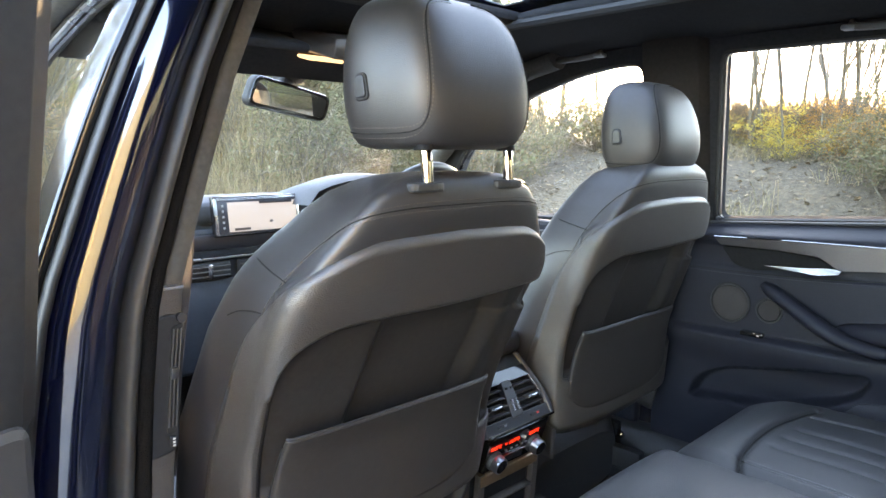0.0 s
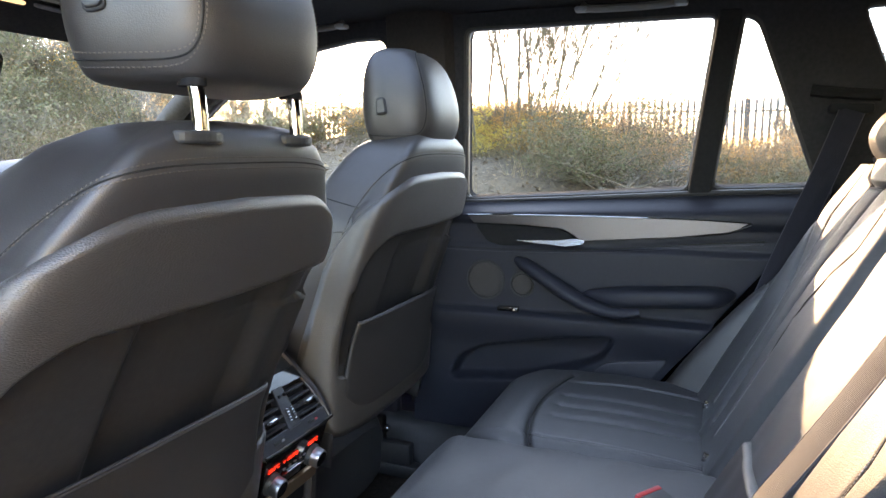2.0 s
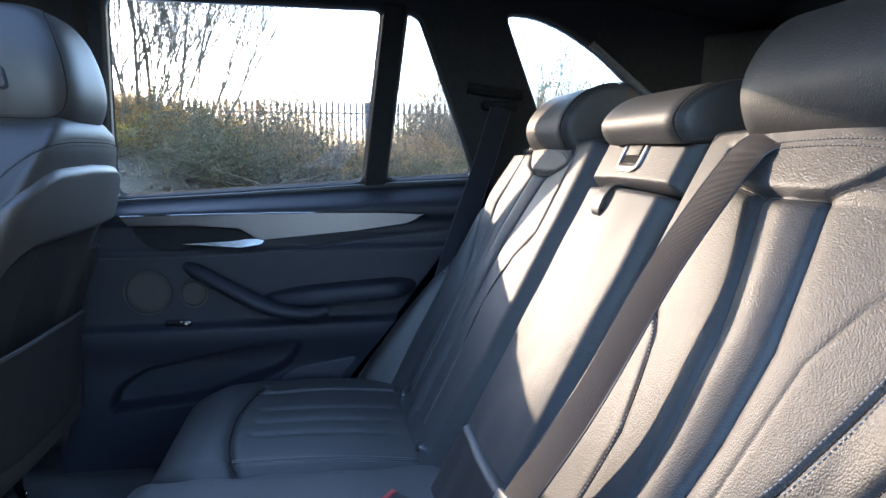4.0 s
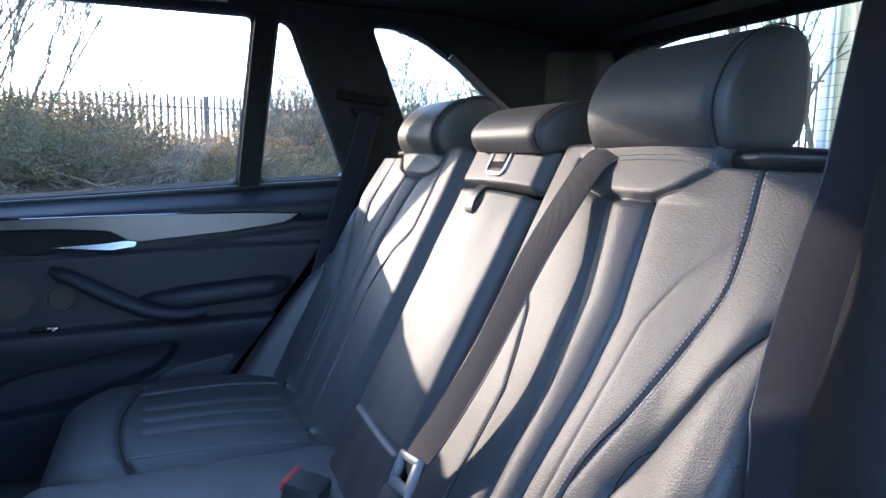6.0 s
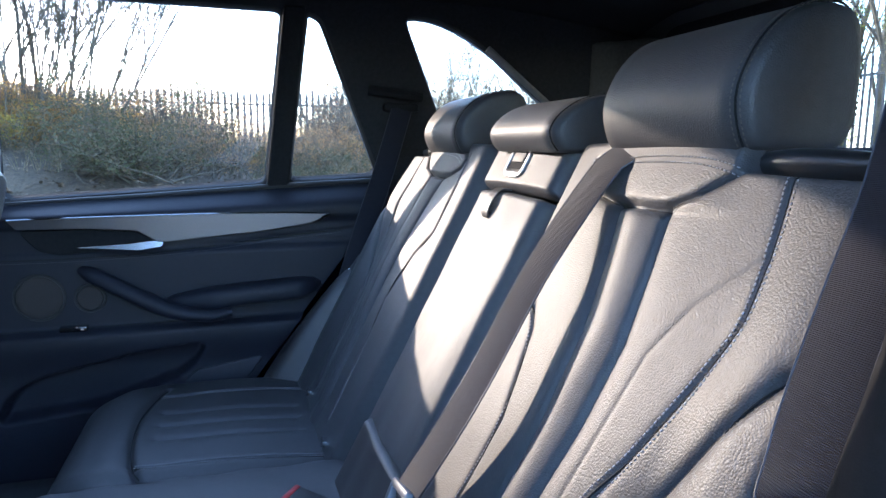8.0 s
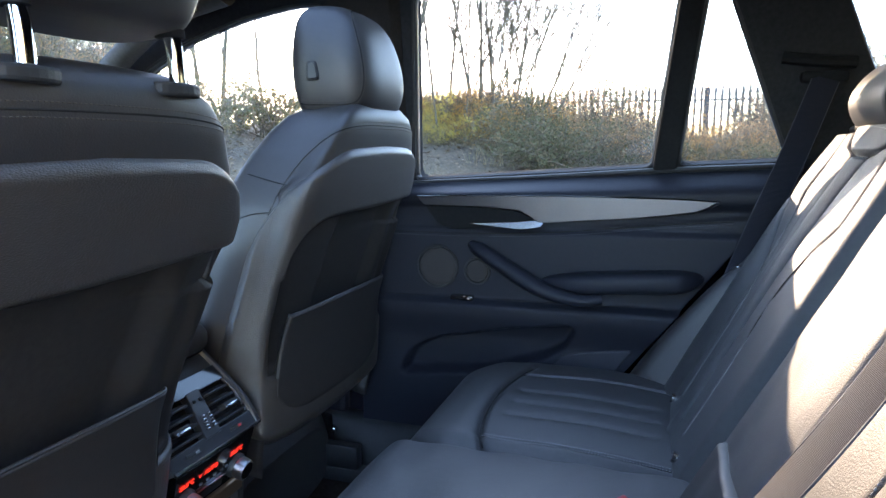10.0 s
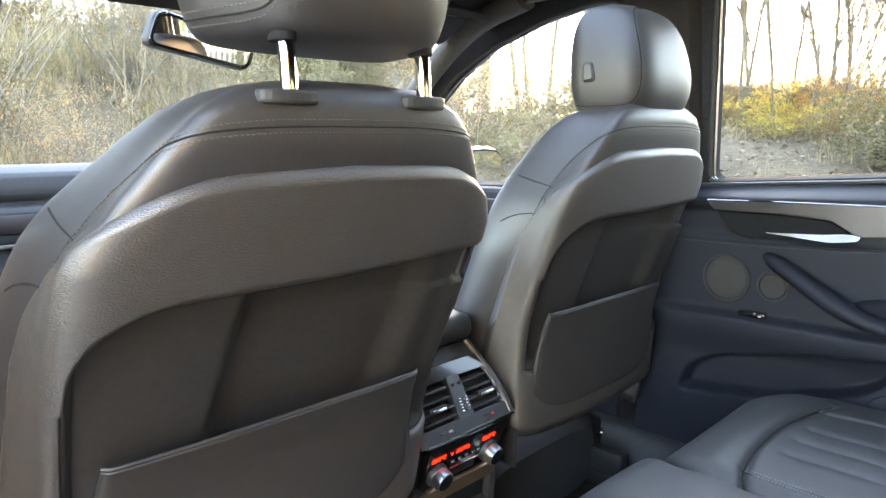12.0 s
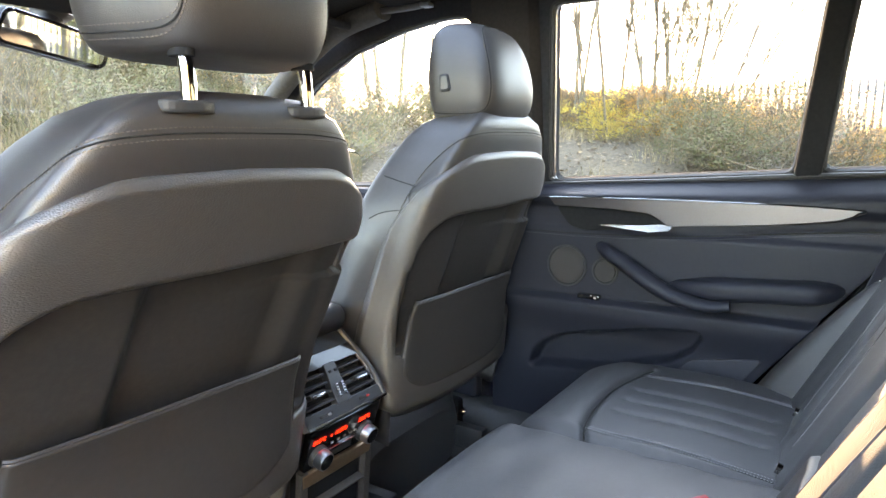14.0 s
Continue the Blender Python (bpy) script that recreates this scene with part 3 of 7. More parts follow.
STRIP = [(0.752, 1.139), (0.60, 1.143), (0.40, 1.146), (0.20, 1.146), (0.088, 1.142), (0.135, 1.121), (0.25, 1.105), (0.36, 1.095), (0.455, 1.086), (0.472, 1.093), (0.505, 1.113), (0.60, 1.119), (0.735, 1.119)]
door_plate("trim_strip", STRIP, 0.000, 0.010, ALU, "brushed aluminium trim strip")
# Flat black plate in the bowl, standing for the shade behind the handle.
door_plate("handle_bowl_shade", [(0.735, 1.116), (0.60, 1.116), (0.51, 1.110), (0.47, 1.088), (0.50, 1.076), (0.66, 1.062), (0.70, 1.072)], -0.010, 0.012, TRIM_BLACK, "black plate for the shade in the handle bowl", r=0.012)
b = bmesh.new()
prism(b, rounded([(.622, 1.081), (.50, 1.072), (.455, 1.079), (.450, 1.088), (.478, 1.091), (.520, 1.086)], .004, 4), lambda a, c, d: (DX - d - .26 * (1.091 - c), a, c), .004, .024)
part("door_handle", b, CHROME_SOFT, door, "satin silver pull handle", smooth=False, bevel=.005)
b = bmesh.new()
tube(b, spline([(DX - .0105, y_, z_) for y_, z_ in ((.750, 1.1392), (.60, 1.1432), (.40, 1.1462), (.20, 1.1462), (.090, 1.1425))], 24), .0016, 6)
part("strip_edge", b, CHROME, door, "bright upper edge of the strip")
b = bmesh.new()
tube(b, spline([at_door(0.462, 1.088, 0.012), at_door(0.36, 1.096, 0.013), at_door(0.25, 1.105, 0.013), at_door(0.14, 1.120, 0.013), at_door(0.09, 1.141, 0.012)], 20), 0.0035, 6)
part("strip_edge", b, CHROME, door, "bright lower edge of the strip")
for (y, z, r) in ((0.703, 0.972, 0.045), (0.606, 0.967, 0.026)):
    b = bmesh.new()
    prof = [(0, 0.004), (r * 0.7, 0.004), (r * 0.93, 0.0035), (r, 0.001), (r * 1.02, -0.006)]
    rings = [[at_door(y, z, 0) + Vector((-h_, max(rr, 1e-4) * math.cos(a), max(rr, 1e-4) * math.sin(a))) for a in np.linspace(0, 2 * math.pi, 32, endpoint=False)] for rr, h_ in prof]
    loft(b, rings)
    part("speaker_grille", b, GRILLE, door, "round dark speaker mesh")
    b = bmesh.new()
    ring = [at_door(y, z, 0.001) + Vector((0, (r + .0035) * math.cos(a), (r + .0035) * math.sin(a))) for a in np.linspace(0, 2 * math.pi, 33)]
    tube(b, ring, 0.003, 6, cap=False)
    part("speaker_ring", b, PLASTIC_DARK, door)
# pull grip that sweeps into the armrest
b = bmesh.new()
path = spline([(0.618, 1.032), (0.575, 1.012), (0.50, 0.972), (0.43, 0.940), (0.36, 0.928), (0.315, 0.934)], 24)
prj = np.interp(np.linspace(0, 1, 24), [0, 0.15, 0.45, 0.8, 1], [0.012, 0.028, 0.055, 0.065, 0.06])
tube(b, [(DX - o, y, z) for (y, z), o in zip(path, prj)], list(np.interp(np.linspace(0, 1, 24), [0, .1, .5, 1], [0.012, 0.021, 0.024, 0.015])), 12, flat=0.75)
part("pull_grip", b, DOOR, door, "leather pull grip curving into the armrest")
b = bmesh.new()
rings = []
for y in np.linspace(0.455, 0.112, 26):
    k = float(np.clip(min((0.455 - y) / 0.10, (y - 0.112) / 0.05), 0, 1)) ** 0.5
    zc, hz = 0.956 + 0.075 * (0.4 - y), 0.024 * (0.25 + 0.75 * k)
    rings.append([(DX + 0.01 - (0.070 * (0.25 + .75 * k)) * (0.5 + 0.5 * math.copysign(abs(math.cos(a)) ** 0.6, math.cos(a))), y, zc + hz * math.copysign(abs(math.sin(a)) ** 0.7, math.sin(a))) for a in np.linspace(0, 2 * math.pi, 24, endpoint=False)])
loft(b, rings)
part("armrest", b, DOOR, door, "padded black leather armrest")
b = bmesh.new()
stitches(b, spline([(DX - 0.074, 0.40, 0.945), (DX - 0.076, 0.30, 0.950), (DX - 0.074, 0.16, 0.960)], 30), (-1, 0, 0))
part("stitching", b, THREAD_DARK, door)
# seams of the leather field and of the ledge
for ends, up in (([(.83, 1.052), (.62, 1.054), (.40, 1.066), (.18, 1.09), (.06, 1.101)], .0006), ([(.83, .899), (.62, .9015), (.40, .9042), (.25, .906)], .0004)):
    b = bmesh.new()
    tube(b, [at_door(y_, z_, up) for y_, z_ in spline(ends, 40)], .0017, 6)
    part("seam", b, THREAD_DARK, door)
for dz_ in (-.006,):
    b = bmesh.new()
    stitches(b, [tuple(at_door(y_, z_ + dz_, .0008)) for y_, z_ in spline([(.83, 1.052), (.62, 1.054), (.40, 1.066), (.18, 1.09), (.06, 1.101)], 60)], (-1, 0, 0))
    part("stitching", b, BELT_EDGE, door, "dark stitching under the strip")
# window switch with two small lit marks
b = bmesh.new()
rbox(b, at_door(0.640, 0.903, 0.008), (0.02, 0.055, 0.012), 0.003)
part("window_switch", b, GLOSS_BLACK, door, "small black window switch")
b = bmesh.new()
rbox(b, at_door(0.632, 0.908, 0.020), (0.002, 0.004, 0.003), 0.001)
rbox(b, at_door(0.622, 0.903, 0.020), (0.003, 0.006, 0.004), 0.001)
part("switch_mark", b, glow("switch_light", (0.9, 0.95, 1.0), 0.012), door)
# Black sheet across the bay, which paints the shade inside it.
b = bmesh.new()
prism(b, BAY, lambda a, c, d: (DX + d, a, c), .046, .050)
part("bay_shade", b, FELT, door, "black sheet for the shade in the storage bay", smooth=False)
b = bmesh.new()
prism(b, rounded([(0.40, 0.79), (0.245, 0.815), (0.305, 0.735), (0.39, 0.62), (0.48, 0.62), (0.45, 0.73)], 0.02, 4), lambda a, c, d: (DX - d, a, c), 0.004, 0.013)
part("lower_panel", b, DOOR_LOWER_LIT, door, "smooth lower door panel with sunlit grey in its colour", smooth=False, bevel=0.003)
# mullion between door glass and quarter glass
b = bmesh.new()
prism(b, [(0.229, 1.195), (0.183, 1.605), (0.134, 1.605), (0.177, 1.195)], lambda y, z, d: (side_x(z) - d, y, z), -0.03, 0.012)
part("window_bar", b, TRIM_BLACK, door, "upright black window bar", smooth=False, bevel=0.006)
b = bmesh.new()
tube(b, [side_put(1, -0.006)(y, z) for y, z in ((0.80, 1.163), (0.5, 1.181), (0.2, 1.203), (-0.05, 1.216))], 0.007, 8)
part("window_rubber", b, RUBBER, door, "rubber lip along the window's foot")
b = bmesh.new()
tube(b, [side_put(1, -0.012)(y, z) for y, z in ((-0.037, 1.205), (-0.037, 1.235))], 0.004, 8)
part("lock_pin", b, CHROME, door, "small lock pin")
# front door, seen past the driver's seat
fd = thing("car_door", (0.72, 1.4, 0.56), "closed front car door with dark panel and pale strip", "car door")
b = bmesh.new()
prism(b, [(0.96, 0.56), (2.0, 0.56), (2.0, 1.10), (1.7, 1.13), (0.96, 1.14)], lambda y, z, d: (d, y, z), 0.71, 0.75)
part("inner_panel", b, DOOR, fd, smooth=False, bevel=0.015)
b = bmesh.new()
prism(b, [(1.0, 1.08), (1.75, 1.06), (1.75, 1.09), (1.0, 1.115)], lambda y, z, d: (d, y, z), 0.70, 0.712)
part("trim_strip", b, ALU, fd, smooth=False, bevel=0.003)

# B-pillar right
bm = bmesh.new()
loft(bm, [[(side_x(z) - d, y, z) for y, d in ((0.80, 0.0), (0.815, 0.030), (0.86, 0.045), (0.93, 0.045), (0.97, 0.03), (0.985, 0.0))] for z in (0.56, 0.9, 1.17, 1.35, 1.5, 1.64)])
single("pillar_right", bm, PILLAR_SHADED, "pillar trim between the side windows, darkened for shade", "pillar", kind="structure")

# rear left pillar trim beside the bench
bm = bmesh.new()
rings = []
for z, yo in ((.70, .14), (.90, .12), (1.03, .09), (1.12, .068), (1.20, .04), (1.28, .005), (1.36, -.06), (1.46, -.05), (1.55, .03), (1.64, .10)):
    xi = -.60 + .10 * max(0, z - 1.2)
    xo = -.70 + .26 * max(0, z - 1.15)
    rings.append([(xi, yo - .16, z), (xi - .015, yo - .10, z), (xi - .045, yo - .05, z), (xo + .01, yo - .015, z), (xo - .02, yo - .01, z), (xo - .05, yo - .03, z), (xo - .06, yo - .16, z)])
loft(bm, rings)
single("pillar_rear_left", bm, TRIM_BLACK, "dark trim of the rear pillar beside the open doorway", "pillar", kind="structure", smooth="all")

# front edge of the roof lining, above the visors
bm = bmesh.new()
rbox(bm, (0, 1.34, 1.650), (1.22, .40, .03), .01, Matrix.Rotation(radians(-11), 4, 'X'))
single("trim_roof_front", bm, HEADLINER, "dark lining above the sun visors", "trim", kind="structure")

# ---- front seats ----
SV = [0, .1, .3, .45, .52, .58, .63, .680, .708, .726]
S_HF = [.25, .265, .282, .264, .243, .218, .194, .162, .136, .104]
S_HR = [.19, .207, .220, .226, .226, .222, .212, .183, .152, .11]
S_K = [1, 1, 1, 1, 1, 1, .99, .95, .84, .64]


def seat_ring(v, n=96):
    hf, hr, k = (float(np.interp(v, SV, t)) for t in (S_HF, S_HR, S_K))
    half = [(-.12, -.105), (-(hf - .065), -.155), (-(hf - .012), -.148), (-hf, -.105), (-(.45 * hf + .55 * hr) - .004, -.045), (-hr, -.010), (-hr * .6, .002)]
    pts = [(0, -.10)] + half + [(0, .005)] + [(-a, b) for a, b in half[::-1]]
    pts = [(max(-hf, min(hf, a)), -.06 + (b + .06) * k) for a, b in pts]
    return spline(pts, n, True)


def front_seat(cx, lean, hy, hr_shift, label, zb=.65):
    a = radians(lean)
    sa, ca = math.sin(a), math.cos(a)
    seat = thing("front_seat", (cx, hy, FLOOR_Z), label, "car seat", "front seats")

    def foot(v, w):
        return .060 * sstep(.36, .04, v) * sstep(-.06, -.015, w)

    def B(u, v, w):
        w = w + float(foot(v, w))
        v = v + w * sa / ca * float(sstep(.50, .70, v))
        return (cx + u, hy - v * sa - w * ca, zb + v * ca - w * sa)

    def BA(u, v, w):
        w = w + foot(v, w)
        return np.stack([cx + u, hy - v * sa - w * ca, zb + v * ca - w * sa], -1)

    # leather body of the backrest
    vs = np.r_[np.linspace(0.06, .6, 30), np.linspace(.612, .726, 14)]
    rings = [seat_ring(max(v, 0)) for v in vs]
    bm = bmesh.new()
    top = rings[-1]

    def sunk(p, v):
        hr_ = float(np.interp(v, SV, S_HR))
        return .055 * float(sstep(-.014, .012, hr_ - abs(p[0])) * sstep(.625, .60, v + .35 * max(0, abs(p[0]) - .12))) * (p[1] > -.04)

    rr = [[B(p[0], v, p[1] - sunk(p, v)) for p in r] for r, v in zip(rings, vs)]
    for s, dv in ((.8, .732), (.45, .736), (.1, .737)):
        rr.append([B(p[0] * s, dv, -.06 + (p[1] + .06) * s) for p in top])
    loft(bm, rr)
    part("backrest", bm, LEATHER_FINE_SHADED, seat, "black leather backrest", smooth="all")
    # hard shell on the rear, with its knee hollow
    S1, SR, JA = 5.86, 10.70, 70
    ss = np.r_[np.linspace(4.6, 5.1, 26)[:-1], np.linspace(5.1, S1, 24)[:-1], np.linspace(S1, 6.7, 34)[:-1], np.linspace(6.7, 9.3, 83)[:-1], np.linspace(9.3, SR, 42)[:-1], np.linspace(SR, 11.0, 18)[:-1], np.linspace(11.0, 11.4, 22)]
    i1, i2 = (int(np.argmin(np.abs(ss - q_))) for q_ in (S1, SR))
    J0 = 22
    qs = np.r_[np.linspace(-1, 0, J0 + 1)[:-1], np.linspace(0, 1, JA + 1), 1 + np.linspace(0, 1, 46)[1:]]
    v0 = .105
    R = {}

    def ring_at(v, s):
        key = round(v, 3)
        if key not in R:
            R[key] = seat_ring(key, 320)
        r = R[key]
        x = s / 16 * 320
        i = int(x) % 320
        f = x - int(x)
        return r[i] * (1 - f) + r[(i + 1) % 320] * f

    def edge_v(s):
        """Height of the shell's rim."""
        s = min(s, 16 - s)
        return float(np.interp(s, TOP_S, TOP_V))

    tv = spline([(4.6, .44), (4.7, .49), (4.85, .528), (5.1, .562), (5.4, .586), (5.8, .606), (6.2, .624), (6.6, .640), (7.0, .649), (8.0, .654)], 90)
    TOP_S, TOP_V = tv[:, 0], tv[:, 1]
    ov = spline([(S1, .425), (5.90, .456), (6.0, .479), (6.15, .499), (6.4, .517), (6.75, .531), (7.3, .536), (8.0, .537)], 60)
    ovr = spline([(8.0, .537), (9.3, .541), (9.9, .538), (10.3, .530), (10.55, .505), (SR, .46)], 60)
    P = np.zeros((len(ss), len(qs), 3))
    K = np.zeros_like(P)
    for i, s in enumerate(ss):
        m_ = min(s, 16 - s)
        vt = edge_v(s)
        rim_v = ov if s <= 8 else ovr
        ve = min(float(np.interp(s, rim_v[:, 0], rim_v[:, 1])), vt - .02)
        vb = .255
        for j, q in enumerate(qs):
            v = vb + q * (vb - v0) if q < 0 else (vb + q * (ve - vb) if q <= 1 else ve + (q - 1) * (vt - ve))
            u, w = ring_at(v, s)
            u2, w2 = ring_at(v, s + .05)
            tu, tw = u2 - u, w2 - w
            ln = math.hypot(tu, tw) + 1e-9
            nu_, nw = -tw / ln, tu / ln
            if nw < 0 and abs(u) < .18:
                nu_, nw = -nu_, -nw
            edge = min(1, max(0, vt - v) / .012, (m_ - 4.6) / .16) ** .5
            off = .008 * edge - .005 * (1 - edge)
            uo = abs(ring_at(min(v, .478), S1 if s <= 8 else SR)[0])
            rim = max(0, min(uo - abs(u), 1)) if v < .478 else 1
            inside = vb <= v <= ve and S1 <= s <= SR
            d_out = math.hypot(max(0, abs(u) - uo), max(0, v - ve), max(0, vb - v))
            off -= .032 * float(sstep(.155, .105, v))
            P[i, j] = B(u + nu_ * off, v, w + nw * off - .004 * math.exp(-(d_out / .004) ** 2))
            d = min(rim if s < 8 else rim / 4, ve - v, v - vb) if inside else 0
            dep = .006 + (.016 * float(sstep(0, .012, d)) + .003 * float(sstep(.012, .07, d)))
            left, right = -u - .075 - .10 * (.50 - v), u - .165 + .12 * (.50 - v)
            dep += .018 * float(sstep(.014, -.014, left) * sstep(.020, -.030, right))
            K[i, j] = B(u + nu_ * off, v, w + nw * off - dep)
    cells = np.ones((len(ss) - 1, len(qs) - 1), bool)
    cells[i1:i2, J0:J0 + JA] = False
    mesh_part("back_shell", grid_mesh("back_shell", P, cells=cells), PLASTIC, seat, "grained hard plastic back shell with a knee hollow", smooth="all", solid=.004, offset=0)
    mesh_part("knee_panel", grid_mesh("knee_panel", K[i1:i2 + 1, J0:J0 + JA + 1]), KNEE, seat, "dark smooth knee hollow", smooth="all", solid=.003, offset=0)
    # map pocket
    us = np.linspace(-1, 1, 60)
    qv = np.linspace(0, 1, 44)
    U, Q = np.meshgrid(us, qv, indexing="ij")
    hw = .206
    low = .176 + .045 * np.abs(U) ** 6
    V = low + (.360 + .006 * (1 - U ** 2) - low) * Q
    wide = hw * (1 - .07 * Q)
    X_ = U * wide - .012
    skin = np.zeros_like(V)
    for i_ in range(V.shape[0]):
        for j_ in range(V.shape[1]):
            r_ = seat_ring(max(0, float(V[i_, j_])), 160)
            r_ = r_[r_[:, 1] > -.06]
            r_ = r_[np.argsort(r_[:, 0])]
            skin[i_, j_] = np.interp(X_[i_, j_], r_[:, 0], r_[:, 1])
    rise = np.minimum(np.minimum(sstep(1, .965, np.abs(U)), sstep(0, .03, Q)), 1)
    W = skin + .0062 + .0030 * rise + .002 * sstep(.70, 1, Q)
    me = grid_mesh("map_pocket", BA(X_, V, W))
    mesh_part("map_pocket", me, POCKET_SHADED, seat, "smooth map pocket panel", smooth="all", solid=.005)
    b = bmesh.new()
    tube(b, [Vector(BA(X_[i_, -1], V[i_, -1] + .001, W[i_, -1] - .0005)) for i_ in range(len(us))], .0024, 6)
    part("pocket_edge", b, POCKET_SHADED, seat)
    b = bmesh.new()
    rim_ = [(0, j_) for j_ in range(40, -1, -2)] + [(i_, 0) for i_ in range(2, 60, 2)] + [(59, j_) for j_ in range(0, 42, 2)]
    tube(b, [Vector(BA(X_[q_] * 1.008, V[q_] - .001, skin[q_] + .0082)) for q_ in rim_], .0012, 5)
    part("pocket_gap", b, THREAD_DARK, seat)
    # seams of the leather

    def seam_line(vfun, s0, s1, n=60, off=.0015):
        pts, nn = [], []
        for s in np.linspace(s0, s1, n):
            v = vfun(s)
            u, w = ring_at(v, s)
            u2, w2 = ring_at(v, s + .05)
            tu, tw = u2 - u, w2 - w
            ln = math.hypot(tu, tw) + 1e-9
            nu_, nw = -tw / ln, tu / ln
            if nu_ * u + nw * (w + .06) < 0:
                nu_, nw = -nu_, -nw
            pts.append(B(u + nu_ * off, v, w + nw * off))
            nn.append((nu_, -nw * ca, -nw * sa))
        return pts, nn

    def seam_path(pairs, n, off, shift=0.0):
        q = spline(pairs, n)
        pts, nn = [], []
        for s, v in q:
            p1, n1 = seam_line(lambda _: v - shift, s, s, 1, off)
            pts += p1
            nn += n1
        return pts, nn

    half = [(4.75, .52), (4.8, .58), (4.95, .625), (5.3, .658), (6.0, .680), (7.0, .690)]
    whole = half + [(8, .692)] + [(16 - a_, c_) for a_, c_ in half[::-1]]
    for sh in (-.006, .006):
        b = bmesh.new()
        p, n = seam_path(whole, 170, .0005, sh)
        stitches(b, p, n)
        part("stitching", b, THREAD, seat, "pale stitching along the shoulder")
    b = bmesh.new()
    p, n = seam_path(whole, 120, .0)
    tube(b, p, .0010, 6)
    part("seam", b, THREAD_DARK, seat)
    for sgn in (0, 1):
        f = (lambda s: 16 - s) if sgn else (lambda s: s)
        for f0, f1, vf in ((3.6, 5.35, lambda s: .588 - .002 * s), (3.9, 5.15, lambda s: .530 - .025 * (5.15 - s) ** 2)):
            b = bmesh.new()
            p, n = seam_line(lambda s: vf(s if not sgn else 16 - s), f(f0), f(f1), 24, .0)
            tube(b, p, .0010, 6)
            part("seam", b, THREAD_DARK, seat)
    # headrest
    py = .611 if hr_shift == 0 else .611 + hr_shift[0]
    dz = 0 if hr_shift == 0 else hr_shift[1]
    cz = 0 if hr_shift == 0 else hr_shift[2]
    fy = -.008 if hr_shift == 0 else hr_shift[3]
    hcx = cx + .003
    head = new("headrest")
    head.parent, head.empty_display_size = seat, .02
    head.location = (hcx, py, 1.36 + dz)
    head.matrix_parent_inverse = WORLD_OF[seat.name].inverted()
    WORLD_OF[head.name] = Matrix.Translation((hcx, py, 1.36 + dz))
    zs = [1.352, 1.356, 1.366, 1.39, 1.42, 1.455, 1.49, 1.515, 1.532, 1.542, 1.546]
    hwid = [.092, .109, .119, .126, .129, .1275, .121, .111, .097, .075, .040]
    yb = np.array([.020, -.002, -.014, -.024, -.026, -.020, -.008, .006, .022, .040, .066]) + fy * .6
    yf = np.array([.112, .128, .136, .144, .148, .149, .147, .143, .135, .122, .100]) + fy * 1.5

    def taper(yn):
        """The sides draw in towards the rear."""
        return 1 - .17 * float(sstep(.5, -1.0, yn))

    zz = spline(np.c_[zs, hwid, yb, yf], 40)
    b = bmesh.new()
    rings = []

    def hring(q, k):
        z, hw_, b0, f0 = q
        c, d = (b0 + f0) / 2, (f0 - b0) / 2
        out = []
        for t in np.linspace(0, 2 * math.pi, k, endpoint=False):
            cs, sn = math.cos(t), math.sin(t)
            e = .50
            yn = math.copysign(abs(sn) ** e, sn)
            out.append((hcx + hw_ * taper(yn) * math.copysign(abs(cs) ** e, cs), py + c + d * yn, z + dz))
        return out

    for q in zz:
        rings.append(hring(q, 64))
    loft(b, rings)
    part("cushion", b, LEATHER_FINE_SHADED, head, "black leather headrest cushion", smooth="all")
    # seam round the side panel on either side
    tab = np.array(spline(np.c_[zs, hwid, yb, yf], 200))

    def on_head(t, z):
        i = int(np.argmin(np.abs(tab[:, 0] - z)))
        _, hw_, b0, f0 = tab[i]
        c, d = (b0 + f0) / 2, (f0 - b0) / 2
        cs, sn = math.cos(t), math.sin(t)
        yn = math.copysign(abs(sn) ** .5, sn)
        return np.array([hcx + hw_ * taper(yn) * math.copysign(abs(cs) ** .5, cs), py + c + d * yn, z + dz])

    side_path = [(150, 1.374), (180, 1.371), (206, 1.374), (219, 1.385), (225, 1.41), (227, 1.45), (228, 1.49), (231, 1.512), (238, 1.527), (250, 1.535), (266, 1.537)]
    for sgn in (-1, 1):
        lines = {}
        for k in (-1, 0, 1):
            line, nn = [], []
            for ang, z in spline(side_path, 110):
                bend = sstep(1.40, 1.375, z) + sstep(1.512, 1.532, z)
                ang2 = ang - 3.2 * k * (1 - min(1, bend))
                z2 = z + (.006 * k if z < 1.42 else -.005 * k) * min(1, bend)
                q = on_head(radians(ang2), z2)
                c = np.array([hcx, py + .055, 1.45 + dz])
                nv = (q - c) * np.array([1, 1, .6])
                nv /= np.linalg.norm(nv)
                q = q + nv * .0006
                if sgn > 0:
                    q[0], nv[0] = 2 * hcx - q[0], -nv[0]
                line.append(q), nn.append(nv)
            lines[k] = (line, nn)
        for k in (-1, 1):
            b = bmesh.new()
            stitches(b, *lines[k])
            part("stitching", b, THREAD, head, "pale stitching round the side panel")
        b = bmesh.new()
        tube(b, lines[0][0], .0010, 6)
        part("seam", b, THREAD_DARK, head)
    # release button on the outer side
    for sgn in (-1,):
        shape = [(.066, 1.414), (.085, 1.412), (.085, 1.440), (.071, 1.442)]

        def on_side(p_, q_, d):
            i_ = int(np.argmin(np.abs(tab[:, 0] - q_)))
            _, hw_, b0, f0 = tab[i_]
            yn = max(-.999, min(.999, (p_ + fy - (b0 + f0) / 2) / ((f0 - b0) / 2)))
            sn = abs(yn) ** 2
